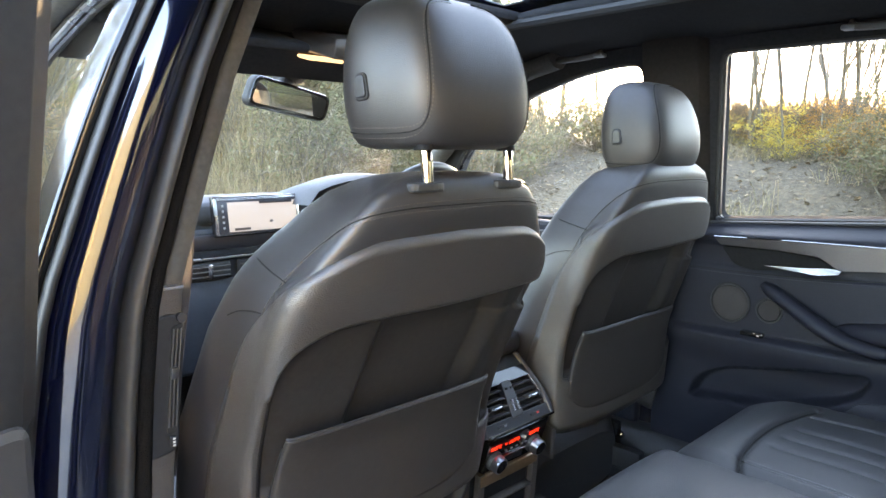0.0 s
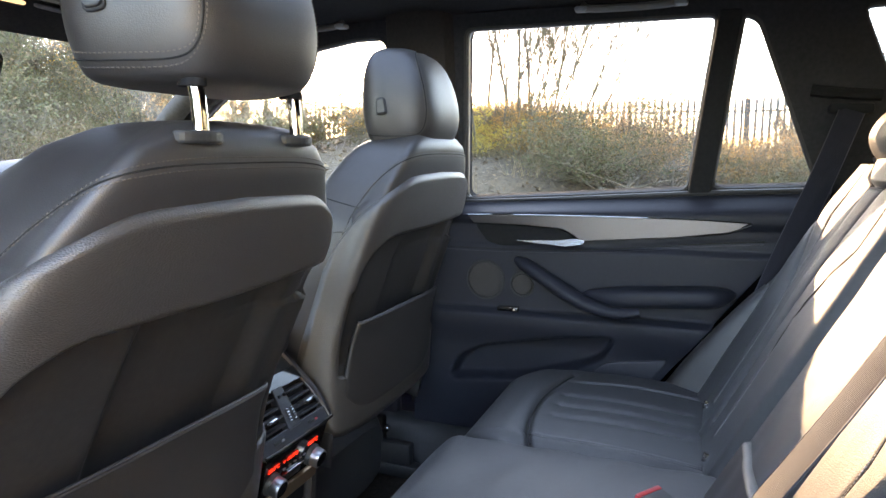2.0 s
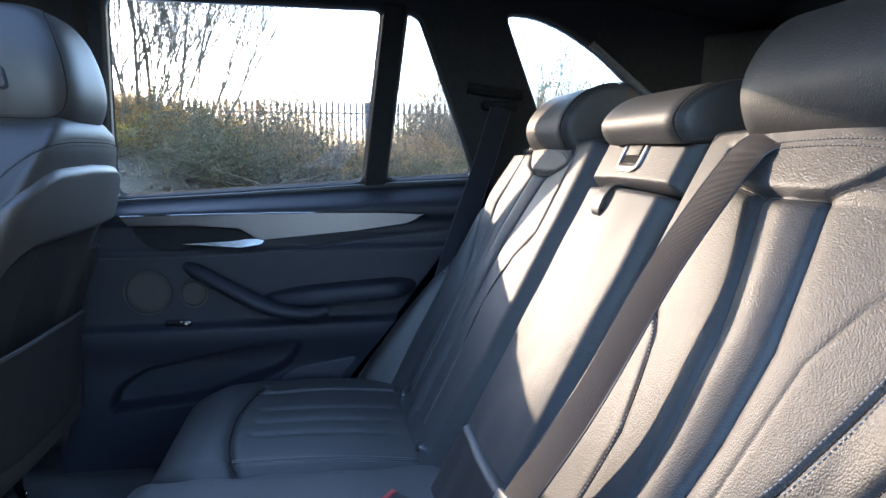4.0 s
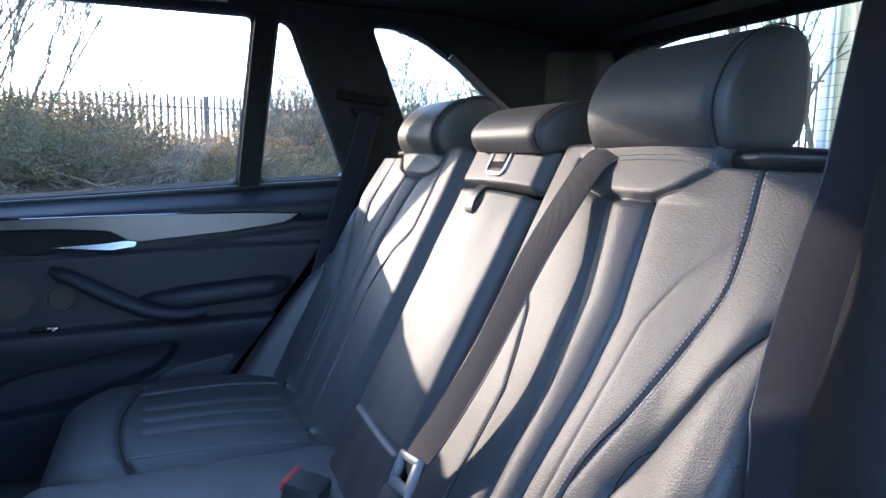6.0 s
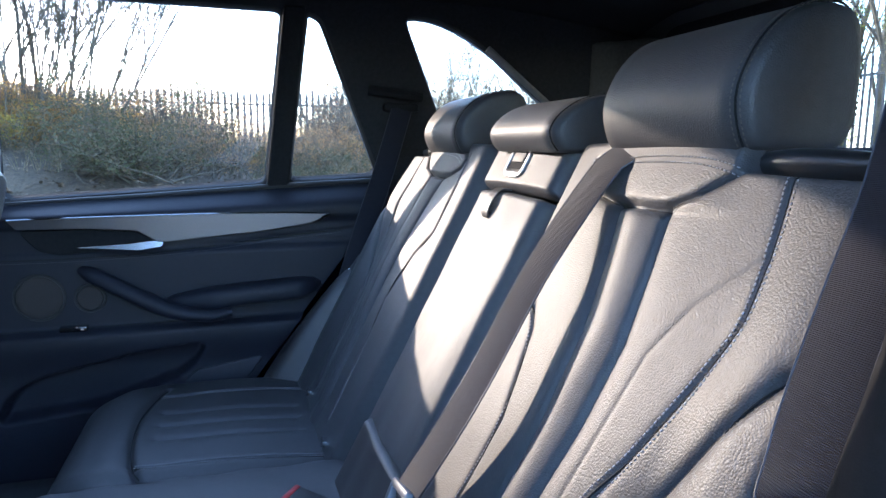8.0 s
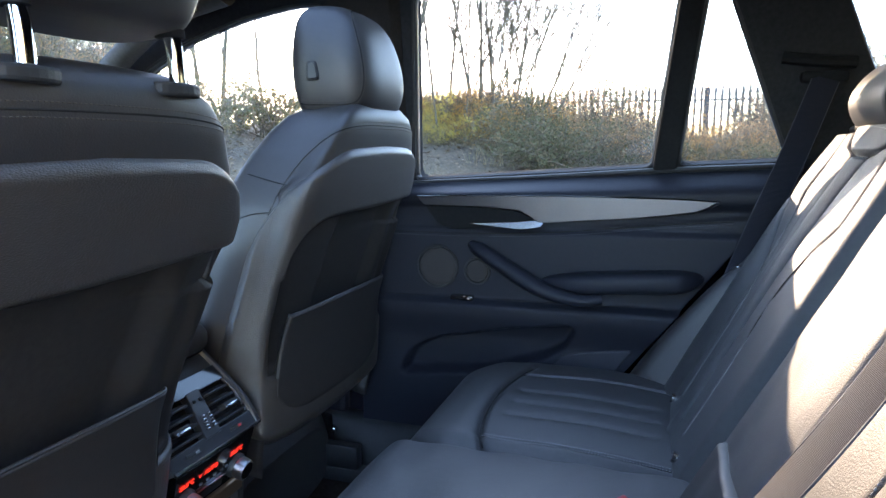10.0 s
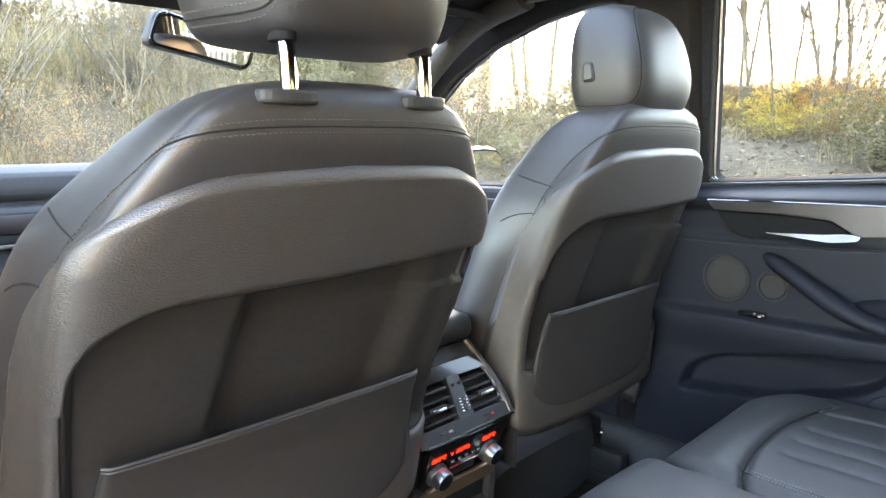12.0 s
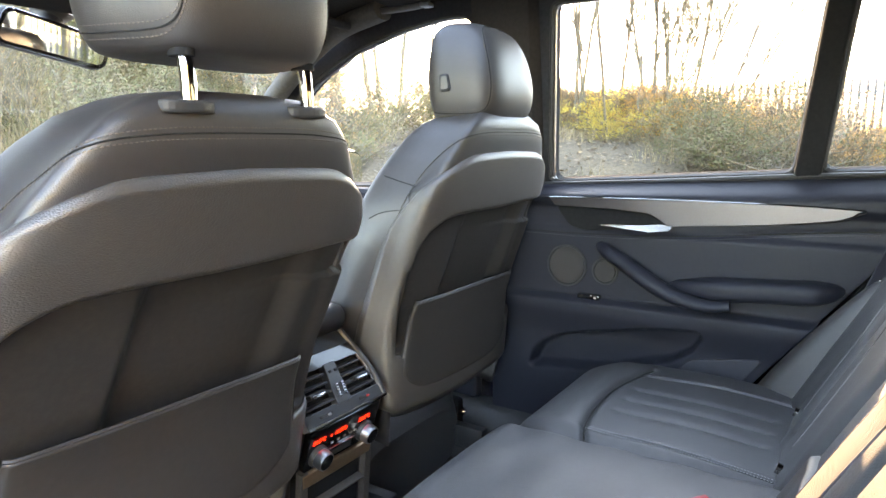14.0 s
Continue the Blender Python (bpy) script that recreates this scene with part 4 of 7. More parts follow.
            xx = hw_ * taper(yn) * (1 - sn * sn) ** .25
            return (hcx + sgn * (xx - .006 + d), py + p_ + fy - .3 * d, q_ + dz)

        b = bmesh.new()
        prism(b, rounded([(a_ + (a_ - .076) * .28, c + (c - 1.4275) * .20) for a_, c in shape], .008, 4), on_side, 0, .0082)
        part("button_surround", b, PLASTIC_DARK, head, "thin dark button surround", smooth=False, bevel=.002)
        b = bmesh.new()
        prism(b, rounded(shape, .006, 4), on_side, 0, .0112)
        part("button", b, SATIN_GREY, head, "satin headrest button", smooth=False, bevel=.003)
    for k in (-1, 1):
        b = bmesh.new()
        c = Vector((hcx + k * .077, py + .008 + fy * .6, 1.360 + dz))
        loft(b, [[c + Vector((.0105 * f_ * math.cos(q_), .014 * f_ * math.sin(q_) + .006, h_)) for q_ in np.linspace(0, 2 * math.pi, 18, endpoint=False)] for f_, h_ in ((.9, -.0092), (1, -.0086), (1, -.002))])
        part("post_slot", b, TRIM_BLACK, head, "dark oval slot for the post")
    for k in (-1, 1):
        b = bmesh.new()
        bx = hcx + k * .076
        tube(b, spline([(bx, py + .012, 1.366 + dz), (bx, py + .008, 1.357 + dz), (bx, py + .004, 1.340 + dz), (bx, py + .002, 1.307 + cz)], 12), .0074, 14)
        part("post", b, CHROME, head, "chrome headrest post")
        b = bmesh.new()
        e = [(bx + .029 * math.cos(t), py + .006 + .015 * math.sin(t)) for t in np.linspace(0, 2 * math.pi, 24, endpoint=False)]
        prism(b, e, lambda p_, q_, d: (p_, q_, d), 1.300 + cz, 1.3120 + cz)
        part("collar", b, PLASTIC_DARK, head, "black post collar", smooth=False, bevel=.003)
    # seat cushion and base
    b = bmesh.new()
    rings = []
    for y, z, k in ((hy + .03, .62, .7), (hy + .09, .66, .95), (hy + .2, .665, 1), (hy + .38, .68, 1), (hy + .46, .675, .95), (hy + .49, .63, .8)):
        rings.append([(cx + .27 * k * math.copysign(abs(math.cos(t)) ** .5, math.cos(t)), y, z - .075 + .075 * math.copysign(abs(math.sin(t)) ** .6, math.sin(t))) for t in np.linspace(0, 2 * math.pi, 24, endpoint=False)])
    loft(b, rings)
    part("seat_cushion", b, LEATHER, seat)
    b = bmesh.new()
    rbox(b, (cx, hy + .27, .570), (.40, .36, .06), .02)
    part("seat_frame", b, PLASTIC_DARK, seat)
    for k in (-1, 1):
        b = bmesh.new()
        rbox(b, (cx + k * .19, hy + .19, FLOOR_Z + .018), (.04, .56, .036), .008)
        part("seat_rail", b, PLASTIC_DARK, seat)
        b = bmesh.new()
        rbox(b, (cx + k * .19, hy + .1, .53), (.03, .3, .06), .006)
        part("rail_bracket", b, PLASTIC_DARK, seat)
    # fixing at the rear end of the outer rail
    b = bmesh.new()
    rbox(b, (cx + .232, hy + .085, .560), (.030, .080, .095), .010)
    part("rail_cover", b, TRIM_BLACK, seat, "black cover of the seat rail")
    b = bmesh.new()
    tube(b, [(cx + .232, hy + .050, .572), (cx + .232, hy + .036, .572)], .0105, 6)
    tube(b, [(cx + .232, hy + .040, .572), (cx + .232, hy + .031, .572)], .006, 12)
    part("rail_bolt", b, CHROME, seat, "bright metal rail bolt")
    return seat


front_seat(-.365, 23.9, .890, 0, "black leather front passenger seat with grained plastic back and chrome posts")
front_seat(.370, 17.8, .8995, (.116, -.046, -.018, -.028), "black leather driver's seat set further forward with upright backrest", .6325)

# ---- rear bench ----
RA = radians(27.0)
RS, RC = math.sin(RA), math.cos(RA)


def S(x, v, h):
    return np.stack([x + 0 * v, .15 - v * RS + h * RC, .78 + v * RC + h * RS], -1)


SN = np.array([0, RC, RS])


def groove(X, V, line, depth, width):
    return -depth * np.exp(-(np.abs(dist_line(X, V, line)) / width) ** 1.15)


L_G1 = [(-.300, .515), (-.322, .452), (-.342, .381), (-.348, .290), (-.343, .184), (-.335, .03)]
L_G2 = [(-.381, .518), (-.395, .458), (-.407, .391), (-.404, .311), (-.391, .208), (-.38, .03)]
L_C = [(-.512, .490), (-.468, .441), (-.445, .393), (-.437, .329), (-.423, .215), (-.41, .03)]
L_D = [(-.500, .556), (-.503, .540), (-.512, .498), (-.521, .442), (-.507, .396), (-.481, .323), (-.445, .229), (-.43, .03)]
L_E = [(-.215, .56), (-.212, .412), (-.256, .360), (-.285, .268), (-.272, .140), (-.27, .03)]
L_PAD = [(-.236, .566), (-.226, .552), (-.232, .535), (-.258, .519), (-.300, .512), (-.345, .5105), (-.381, .5135), (-.414, .528), (-.450, .553)]
L_F = [(-.62, .455), (-.578, .416), (-.548, .368), (-.519, .308), (-.489, .246), (-.46, .03)]


def outer_relief(X, V, x0=-.635, x1=-.125):
    h = .006 + .012 * np.cos((X + .37) / .25 * 1.4)
    h = h - .075 * (1 - sstep(0, .05, X - x0)) ** 1.5 - .05 * (1 - sstep(0, .060, x1 - X)) ** 2
    h = h - .035 * sstep(.574, .598, V) ** 1.6 - .06 * sstep(.550, .570, V) * sstep(-.440, -.456, X)
    below = sstep(.5165, .5095, V) - .02 * sstep(.06, 0, V)
    for g, d, w in ((L_G1, .0060, .0030), (L_G1, .0045, .012), (L_G2, .0060, .0030), (L_G2, .0045, .012), (L_C, .0012, .003), (L_D, .0030, .0030), (L_E, .0035, .003), (L_PAD, .0065, .0024), (L_PAD, .0018, .007), (L_F, .0050, .0035), (L_F, .0050, .014)):
        h = h + groove(X, V, g, d, w) * (below if g is L_G1 or g is L_G2 else 1)
    # soft folds between the flutes
    h = h + .0045 * np.exp(-((X - .5 * (np.interp(V, [.03, .2, .4, .52], [-.335, -.343, -.342, -.30]) + np.interp(V, [.03, .2, .4, .52], [-.38, -.391, -.407, -.381]))) / .022) ** 2) * below
    h = h + .004 * sstep(.510, .522, V) * np.exp(-((X + .345) / .10) ** 6)
    h = h + .016 * sstep(-.50, -.57, X) * sstep(.60, .4, V)
    return h


cu = thing("rear_bench", (0, .38, FLOOR_Z), "black leather rear bench with fluted backrests, partly sunlit", "car seat")


def rear_back(sgn, label):
    xs_, vs_ = np.linspace(-.635, -.125, 300), np.linspace(-.02, .592, 320)
    X, V = np.meshgrid(xs_, vs_, indexing="ij")
    H_ = outer_relief(X, V)
    rnd = np.array([[noise.noise((x * 14 + sgn * 7, v * 9, 3)) for v in vs_] for x in xs_])
    H_ = H_ + .0014 * rnd
    P = S(X, V, H_)
    P[..., 0] *= -sgn if sgn > 0 else 1
    if sgn > 0:
        P[..., 0] = np.abs(P[..., 0])
    # close round the edge to the back
    edge = np.concatenate([P[:, 0], P[-1, 1:], P[-2::-1, -1], P[0, -2:0:-1]])
    me = grid_mesh("backrest", P)
    t = mesh_part("backrest", me, LEATHER, cu, label, smooth="all", solid=.012, offset=1 if sgn < 0 else -1)
    b = bmesh.new()
    m = Matrix.Rotation(RA, 4, 'X')
    c = S(np.array(sgn * .38), np.array(.27), np.array(-.10))
    rbox(b, Vector(c), (.50, .10, .60), .02, m)
    part("backrest_core", b, PLASTIC_DARK, t)
    # stitching
    def along(line, off, n=70):
        l = spline(line, n)
        d = np.gradient(l, axis=0)
        d /= np.linalg.norm(d, axis=1)[:, None] + 1e-9
        x, v = l[:, 0] - d[:, 1] * off, l[:, 1] + d[:, 0] * off
        hh = outer_relief(x, v) + .0004 + .0014 * np.array([noise.noise((a_ * 14 + sgn * 7, c_ * 9, 3)) for a_, c_ in zip(x, v)])
        q = S(x, v, hh)
        if sgn > 0:
            q[:, 0] = -q[:, 0]
        return q

    top = [(-.240, .545), (-.262, .553), (-.30, .557), (-.36, .559), (-.41, .558), (-.446, .553)]
    for line, off in ((L_D, .0045), (L_D, -.0045), (L_E, .004), (top, .003), (top, -.003)):
        b = bmesh.new()
        stitches(b, along(line, off, 110), SN, .0044, .0032, .00045)
        part("stitching", b, THREAD_LIGHT, t, "light grey stitching")
    for line in (L_D, L_C, L_E, L_F, L_PAD):
        b2 = bmesh.new()
        tube(b2, along(line, 0, 120) - SN * (.0016 if line is L_C else .0006), .0012, 5)
        part("seam", b2, THREAD_DARK, t)
    # satin cap with the release lever at the outer top corner
    b = bmesh.new()
    rings = []
    for x in np.linspace(-.448, -.60, 14):
        k = .6 + .4 * math.sin(math.pi * min(1, max(.05, (-.448 - x) / .152)) ** .5)
        rings.append([tuple(S(np.array(x * -sgn), np.array(.571 + .015 * k * math.sin(q)), np.array(-.016 + .024 * k * math.cos(q)))) for q in np.linspace(0, 2 * math.pi, 14, endpoint=False)])
    loft(b, rings)
    part("shoulder_cap", b, GLOSS_SATIN, t, "satin black shoulder cap")
    return t


rear_back(-1, "black leather outer rear backrest with fluted sunlit panel")
rear_back(1, "black leather outer rear backrest beside the closed door")

# centre backrest, which folds as an armrest
def soft_pad(name, x0, x1, v0, v1, h0, bulge, parent, mate=LEATHER, nx_=90, nv_=130, er=.03, label="", fall=.04, er_v=None):
    X, V = np.meshgrid(np.linspace(x0, x1, nx_), np.linspace(v0, v1, nv_), indexing="ij")
    ex = np.minimum(X - x0, x1 - X)
    ev = np.minimum(V - v0, v1 - V)
    er_v = er_v or er
    k = np.sqrt(1 - (1 - np.clip(ex / er, 0, 1)) ** 2) * np.sqrt(1 - (1 - np.clip(ev / er_v, 0, 1)) ** 2)
    H_ = h0 + .01 - fall * (1 - k) + bulge * np.sin(np.pi * (X - x0) / (x1 - x0)) ** .7
    H_ += .0018 * np.array([[noise.noise((x * 20, v * 11, 9 + x0)) for v in V[0]] for x in X[:, 0]])
    me = grid_mesh(name, S(X, V, H_))
    return mesh_part(name, me, mate, parent, label, smooth="all", solid=.01, offset=1)


ct = soft_pad("centre_backrest", -.122, .122, .085, .5105, -.008, .012, cu, er=.022, er_v=.010, fall=.03, label="narrow centre backrest with a pull strap")
soft_pad("upper_pad", -.128, .128, .5115, .612, -.006, .008, ct, nv_=60, er=.020, er_v=.011, fall=.03, label="upper centre pad")
b = bmesh.new()
m = Matrix.Rotation(RA, 4, 'X')
rbox(b, Vector(S(np.array(0.), np.array(.29), np.array(-.065))), (.23, .06, .58), .02, m)
part("pad_core", b, PLASTIC_DARK, ct)
def on_pad(x, v, d):
    """A place d proud of the upper centre pad."""
    return S(np.array(x), np.array(v), np.array(.004 + .008 * np.sin(np.pi * (x + .128) / .256) ** .7 + d))


# metal frame round the deep release slot, open towards the headrest
b = bmesh.new()
u = spline([(-.029, .604), (-.029, .575), (-.029, .545), (-.026, .5365), (-.017, .534), (.001, .534), (.019, .534), (.028, .5365), (.031, .545), (.031, .575), (.031, .604)], 60)
sec = []
for i_, (x, v) in enumerate(u):
    d_ = u[min(i_ + 1, 59)] - u[max(i_ - 1, 0)]
    n_ = np.array([-d_[1], d_[0]]) / np.linalg.norm(d_)
    w_ = .0042 + .0022 * math.exp(-((x - .001) / .024) ** 4) * (v < .54)
    sec.append([on_pad(*(u[i_] + n_ * w_ * a_), h_) for a_, h_ in ((-1, -.004), (-1, .0018), (-.7, .0030), (.7, .0030), (1, .0018), (1, -.004))])
loft(b, sec)
part("release_frame", b, SATIN, ct, "satin metal release frame")
# The slot has no depth: a flat black plate paints its shade.
b = bmesh.new()
prism(b, rounded([(-.027, .606), (-.027, .536), (.029, .536), (.029, .606)], .006, 4), lambda p_, q_, d: tuple(on_pad(p_, q_, d)), -.004, .0007)
part("slot_shade", b, TRIM_BLACK, ct, "flat black plate for the shade in the slot")
b = bmesh.new()
rbox(b, Vector(on_pad(.001, .566, .0006)), (.040, .004, .030), .0015, m)
part("release_lever", b, PLASTIC_DARK, ct)
# pull strap, a flat loop that comes out of the seam and bends back into it
b = bmesh.new()
loop = spline([(.513, -.004), (.508, .010), (.497, .017), (.480, .019), (.468, .016), (.4635, .011), (.468, .0065), (.480, .0050), (.495, .0050)], 32)
ribbon(b, [S(np.array(.016), np.array(v), np.array(h * .85 + .004)) for v, h in loop], .026, .0032, (1, 0, .05))
part("pull_strap", b, LEATHER_FINE_SHADED, ct, "looped leather pull strap")
b = bmesh.new()
tube(b, [S(np.array(x), np.array(.4690), np.array(.0145)) for x in (.006, .026)], .0030, 10)
part("strap_pin", b, TRIM_BLACK, ct, "dark pin in the strap loop")

# flat leather flap at the foot of the centre seat
soft_pad("lower_wedge", -.128, .086, -.03, .118, .008, .005, ct, LEATHER_FINE_SHADED, er=.012, fall=.02, label="flat leather flap")


def cushion_half(sgn):
    X, V = np.meshgrid(np.linspace(.17, .66, 220), np.linspace(0, 1, 300), indexing="ij")
    Yf = .598 - .13 * sstep(.52, .655, X) - .03 * sstep(.22, .17, X)
    Yb, RR = .12, .055
    arc = np.clip((V - .66) / .18, 0, 1) * math.pi / 2
    Yv = Yb + (Yf - RR - Yb) * np.clip(V / .66, 0, 1) + RR * np.sin(arc)
    drop = np.clip((V - .84) / .16, 0, 1)
    H_ = .772 + .018 * np.sin(np.pi * np.clip((Yv - .1) / .5, 0, 1)) - .0 * X
    H_ += .012 * sstep(.40, .56, Yv)
    H_ = H_ - RR * (1 - np.cos(arc))
    gl = [[(.205, .14), (.212, .30), (.218, .468)], [(.535, .15), (.54, .30), (.530, .458)]]
    front = spline([(.178, .452), (.215, .466), (.30, .479), (.42, .480), (.535, .460), (.575, .446)], 40)

    def top_z(y):
        return .772 + .018 * np.sin(np.pi * np.clip((y - .1) / .5, 0, 1)) + .012 * sstep(.40, .56, y)

    H_ += groove(X, Yv, front, .012, .0050) + groove(X, Yv, gl[0], .006, .004) + groove(X, Yv, gl[1], .007, .004)
    H_ += .006 * np.exp(-((Yv - .505) / .03) ** 2) * sstep(.64, .55, X)
    for gx in (.315, .375, .435):
        H_ += groove(X, Yv, [(gx, .20), (gx + .005, .44)], .0045, .008)
    H_ -= .05 * sstep(.60, .665, X) ** 1.5 + .012 * sstep(.21, .17, X)
    P = np.stack([sgn * X, Yv - .02 * drop, H_ - .25 * drop], -1)
    me = grid_mesh("seat_half", P)
    mesh_part("seat_half", me, LEATHER, cu, "outer seat with stitched fluted panel", smooth="all", solid=.01, offset=-1 if sgn > 0 else 1)
    for g, dx in ((gl[0], .005), (gl[0], -.004), (gl[1], .005), (gl[1], -.004)):
        b = bmesh.new()
        l = spline(g, 50)
        stitches(b, np.c_[sgn * (l[:, 0] + dx), l[:, 1], top_z(l[:, 1]) - .0012], (0, 0, 1))
        part("stitching", b, THREAD_LIGHT, cu, "pale stitching")
    for g in (front, gl[0], gl[1]):
        b = bmesh.new()
        l = spline(g, 60)
        tube(b, np.c_[sgn * l[:, 0], l[:, 1], top_z(l[:, 1]) - .0045 + .006 * np.exp(-((l[:, 1] - .505) / .03) ** 2) * .4], .0012, 5)
        part("seam", b, THREAD_DARK, cu)


cushion_half(1)
cushion_half(-1)
X, V = np.meshgrid(np.linspace(-.185, .185, 80), np.linspace(0, 1, 90), indexing="ij")
Yf, RR = .616, .05
arc = np.clip((V - .66) / .18, 0, 1) * math.pi / 2
Yv = .12 + (Yf - RR - .12) * np.clip(V / .66, 0, 1) + RR * np.sin(arc)
drop = np.clip((V - .84) / .16, 0, 1)
Zc = .782 + .016 * np.cos(X / .185 * 1.3) - .035 * sstep(.160, .185, np.abs(X)) ** 1.2 - RR * (1 - np.cos(arc)) - .25 * drop
Yo = Yv - .02 * drop
Zc += .0015 * np.sin(Yv * 60) * np.cos(X * 20)
mesh_part("middle_seat", grid_mesh("middle_seat", np.stack([X, Yo, Zc], -1)), LEATHER, cu, "raised middle seat", smooth="all", solid=.01, offset=-1)
b = bmesh.new()
rbox(b, (0, .34, .60), (1.26, .42, .27), .02)
part("cushion_base", b, PLASTIC_DARK, cu)


def rear_headrest(cx, hw, z0, hgt, depth, label):
    t = thing("rear_headrest", (cx, -.13, z0), label, "headrest", "rear headrests")
    b = bmesh.new()
    rings, k = [], 40
    zc = z0 + hgt / 2

    def prof(s):
        """Outline in (y, z): bellied front, raked top and flat rear."""
        return spline([(.055, -.46), (.068, -.15), (.052, .16), (.018, .40), (-.03, .50), (-.062, .40), (-.070, .0), (-.060, -.42), (-.02, -.50), (.03, -.50)], k, True) * np.array([depth / .13, hgt]) * s

    for x in np.r_[-1, -.995, -.97, -.93, np.linspace(-.86, .86, 13), .93, .97, .995, 1]:
        s = 1 - .10 * max(0, (abs(x) - .86) / .14) ** 1.6 - .10 * (abs(x) > .985) - .40 * (abs(x) >= 1)
        p = prof(1.0)
        sh = np.array([-.006 * (abs(x) > .9), 0.0])
        rings.append([(cx + hw * x, -.135 + q[0] * s + sh[0], zc + q[1] * s) for q in p])
    loft(b, rings)
    part("cushion", b, LEATHER, t, smooth="all")
    for sx in (-1,):
        base = prof(1.0)[:28]
        b2 = bmesh.new()
        for dx in (-.0055, .0055):
            b = bmesh.new()
            line = [(cx + sx * (hw * .945) + dx, -.135 + q[0] * 1.004, zc + q[1] * 1.004) for q in base]
            nn = [np.array([0, q[0], q[1]]) / (np.linalg.norm(q) + 1e-9) for q in base]
            stitches(b, line, nn)
            part("stitching", b, THREAD, t, "pale stitching")
        tube(b2, [(cx + sx * hw * .945, -.135 + q[0] * .998, zc + q[1] * .998) for q in base], .0010, 6)
        part("seam", b2, THREAD_DARK, t)
    for sx in (-.06, .06):
        b = bmesh.new()
        tube(b, [(cx + sx, -.135, z0 + .02), (cx + sx, -.135, z0 - .042)], .0055, 10)
        part("post", b, CHROME, t, "chrome post")
        b = bmesh.new()
        rbox(b, (cx + sx, -.122, z0 - .014), (.036, .034, .012), .004)
        part("collar", b, SATIN, t, "satin post collar")
    return t


rear_headrest(-.342, .110, 1.294, .120, .108, "thick black leather rear headrest, partly in sunlight")
rear_headrest(.340, .110, 1.285, .111, .126, "thick black leather rear headrest beside the far window")
rear_headrest(-.025, .113, 1.291, .074, .118, "low black leather centre rear headrest in sunlight")

# fixed side bolsters between the backrest and the door
for sg in (1, -1):
    b = bmesh.new()
    rings = []
    for k in np.linspace(0, 1, 16):
        y0, z0_ = .262 - .232 * k, .735 + .315 * k
        w_ = .052 * (1 - .45 * k) * min(1, .5 + 4 * k)
        e = .028 * math.sin(math.pi * min(1, .08 + k)) ** .5
        rings.append([(sg * (.572 + .02 * k), y0 - .06, z0_ - .03), (sg * (.590 + .012 * k), y0 - .022 + .3 * e, z0_ - .005), (sg * .615, y0 + e * .55, z0_ + e * .3), (sg * (.615 + w_), y0 + e * .45, z0_ + e * .2), (sg * (.640 + w_ * .6), y0 - .02, z0_ - .012), (sg * .665, y0 - .07, z0_ - .05)])
    loft(b, [spline(r, 18, True) for r in rings])
    part("side_bolster", b, LEATHER_FINE_SHADED, cu, "fixed leather side bolster", smooth="all")

# child seat fixing buttons
for x in (.482, .228, -.482, -.228):
    b = bmesh.new()
    tube(b, [(x, .150, .786), (x, .168, .792)], .009, 12)
    single("fixing_button", b, CHROME, "small round metal child seat marker between cushion and backrest", "marker", "fixing buttons")

# belts
BELT_L = [(-.556, -.154, 1.444), (-0.577, -0.112, 1.364), (-0.598, -0.07, 1.284), (-0.606, -0.04, 1.225), (-0.616, -0.009, 1.169), (-0.625, 0.01, 1.134), (-0.648, 0.04, 1.079), (-0.678, 0.09, 0.85)]


def belt(name, pts, width, across, label, at=None):
    q = spline(pts, 40)
    t = thing(name, at or tuple(q[-1]), label, "seat belt", "seat belts")
    b = bmesh.new()
    ribbon(b, q, width, .0016, across)
    part("webbing", b, BELT, t)
    ac = Vector(across).normalized()
    for sg_ in (-1, 1):
        b = bmesh.new()
        side = []
        for i_ in range(len(q)):
            d_ = Vector(q[min(i_ + 1, len(q) - 1)]) - Vector(q[max(i_ - 1, 0)])
            a_ = (ac - d_.normalized() * ac.dot(d_.normalized())).normalized()
            side.append(Vector(q[i_]) + a_ * sg_ * width / 2)
        tube(b, side, .0011, 5)
        part("woven_edge", b, BELT_EDGE, t, "tightly woven belt edge")
    return t


def belt_anchor(t, x, y, z, sg):
    b = bmesh.new()
    rbox(b, (x, y, z), (.03, .085, .022), .008)
    part("anchor_loop", b, TRIM_BLACK, t, "dark upper anchor loop")
    b = bmesh.new()
    tube(b, spline([(x + sg * .012, y + .075, z + .04), (x + sg * .004, y + .015, z + .032), (x + sg * .012, y - .055, z + .027)], 10), .012, 8)
    part("anchor_cover", b, TRIM_BLACK, t)


def belt_tongue(t, x, y, z):
    b = bmesh.new()
    rbox(b, (x, y, z), (.05, .03, .012), .004, Matrix.Rotation(radians(-20), 4, 'X'))
    part("tongue", b, CHROME, t, "small metal belt tongue")


t_ = belt("seat_belt", [(.700, -.085, 1.385), (.672, -.035, 1.24), (.648, .015, 1.11), (.630, .048, 1.02), (.615, .09, .90), (.60, .13, .79)], .047, (.15, .85, .4), "black webbing seat belt running down from the far pillar")
belt_anchor(t_, .716, -.085, 1.39, 1)
belt_tongue(t_, .645, .045, 1.022)
t_ = belt("seat_belt", BELT_L, .047, (1, -.03, 0), "bluish black webbing seat belt beside the open doorway")
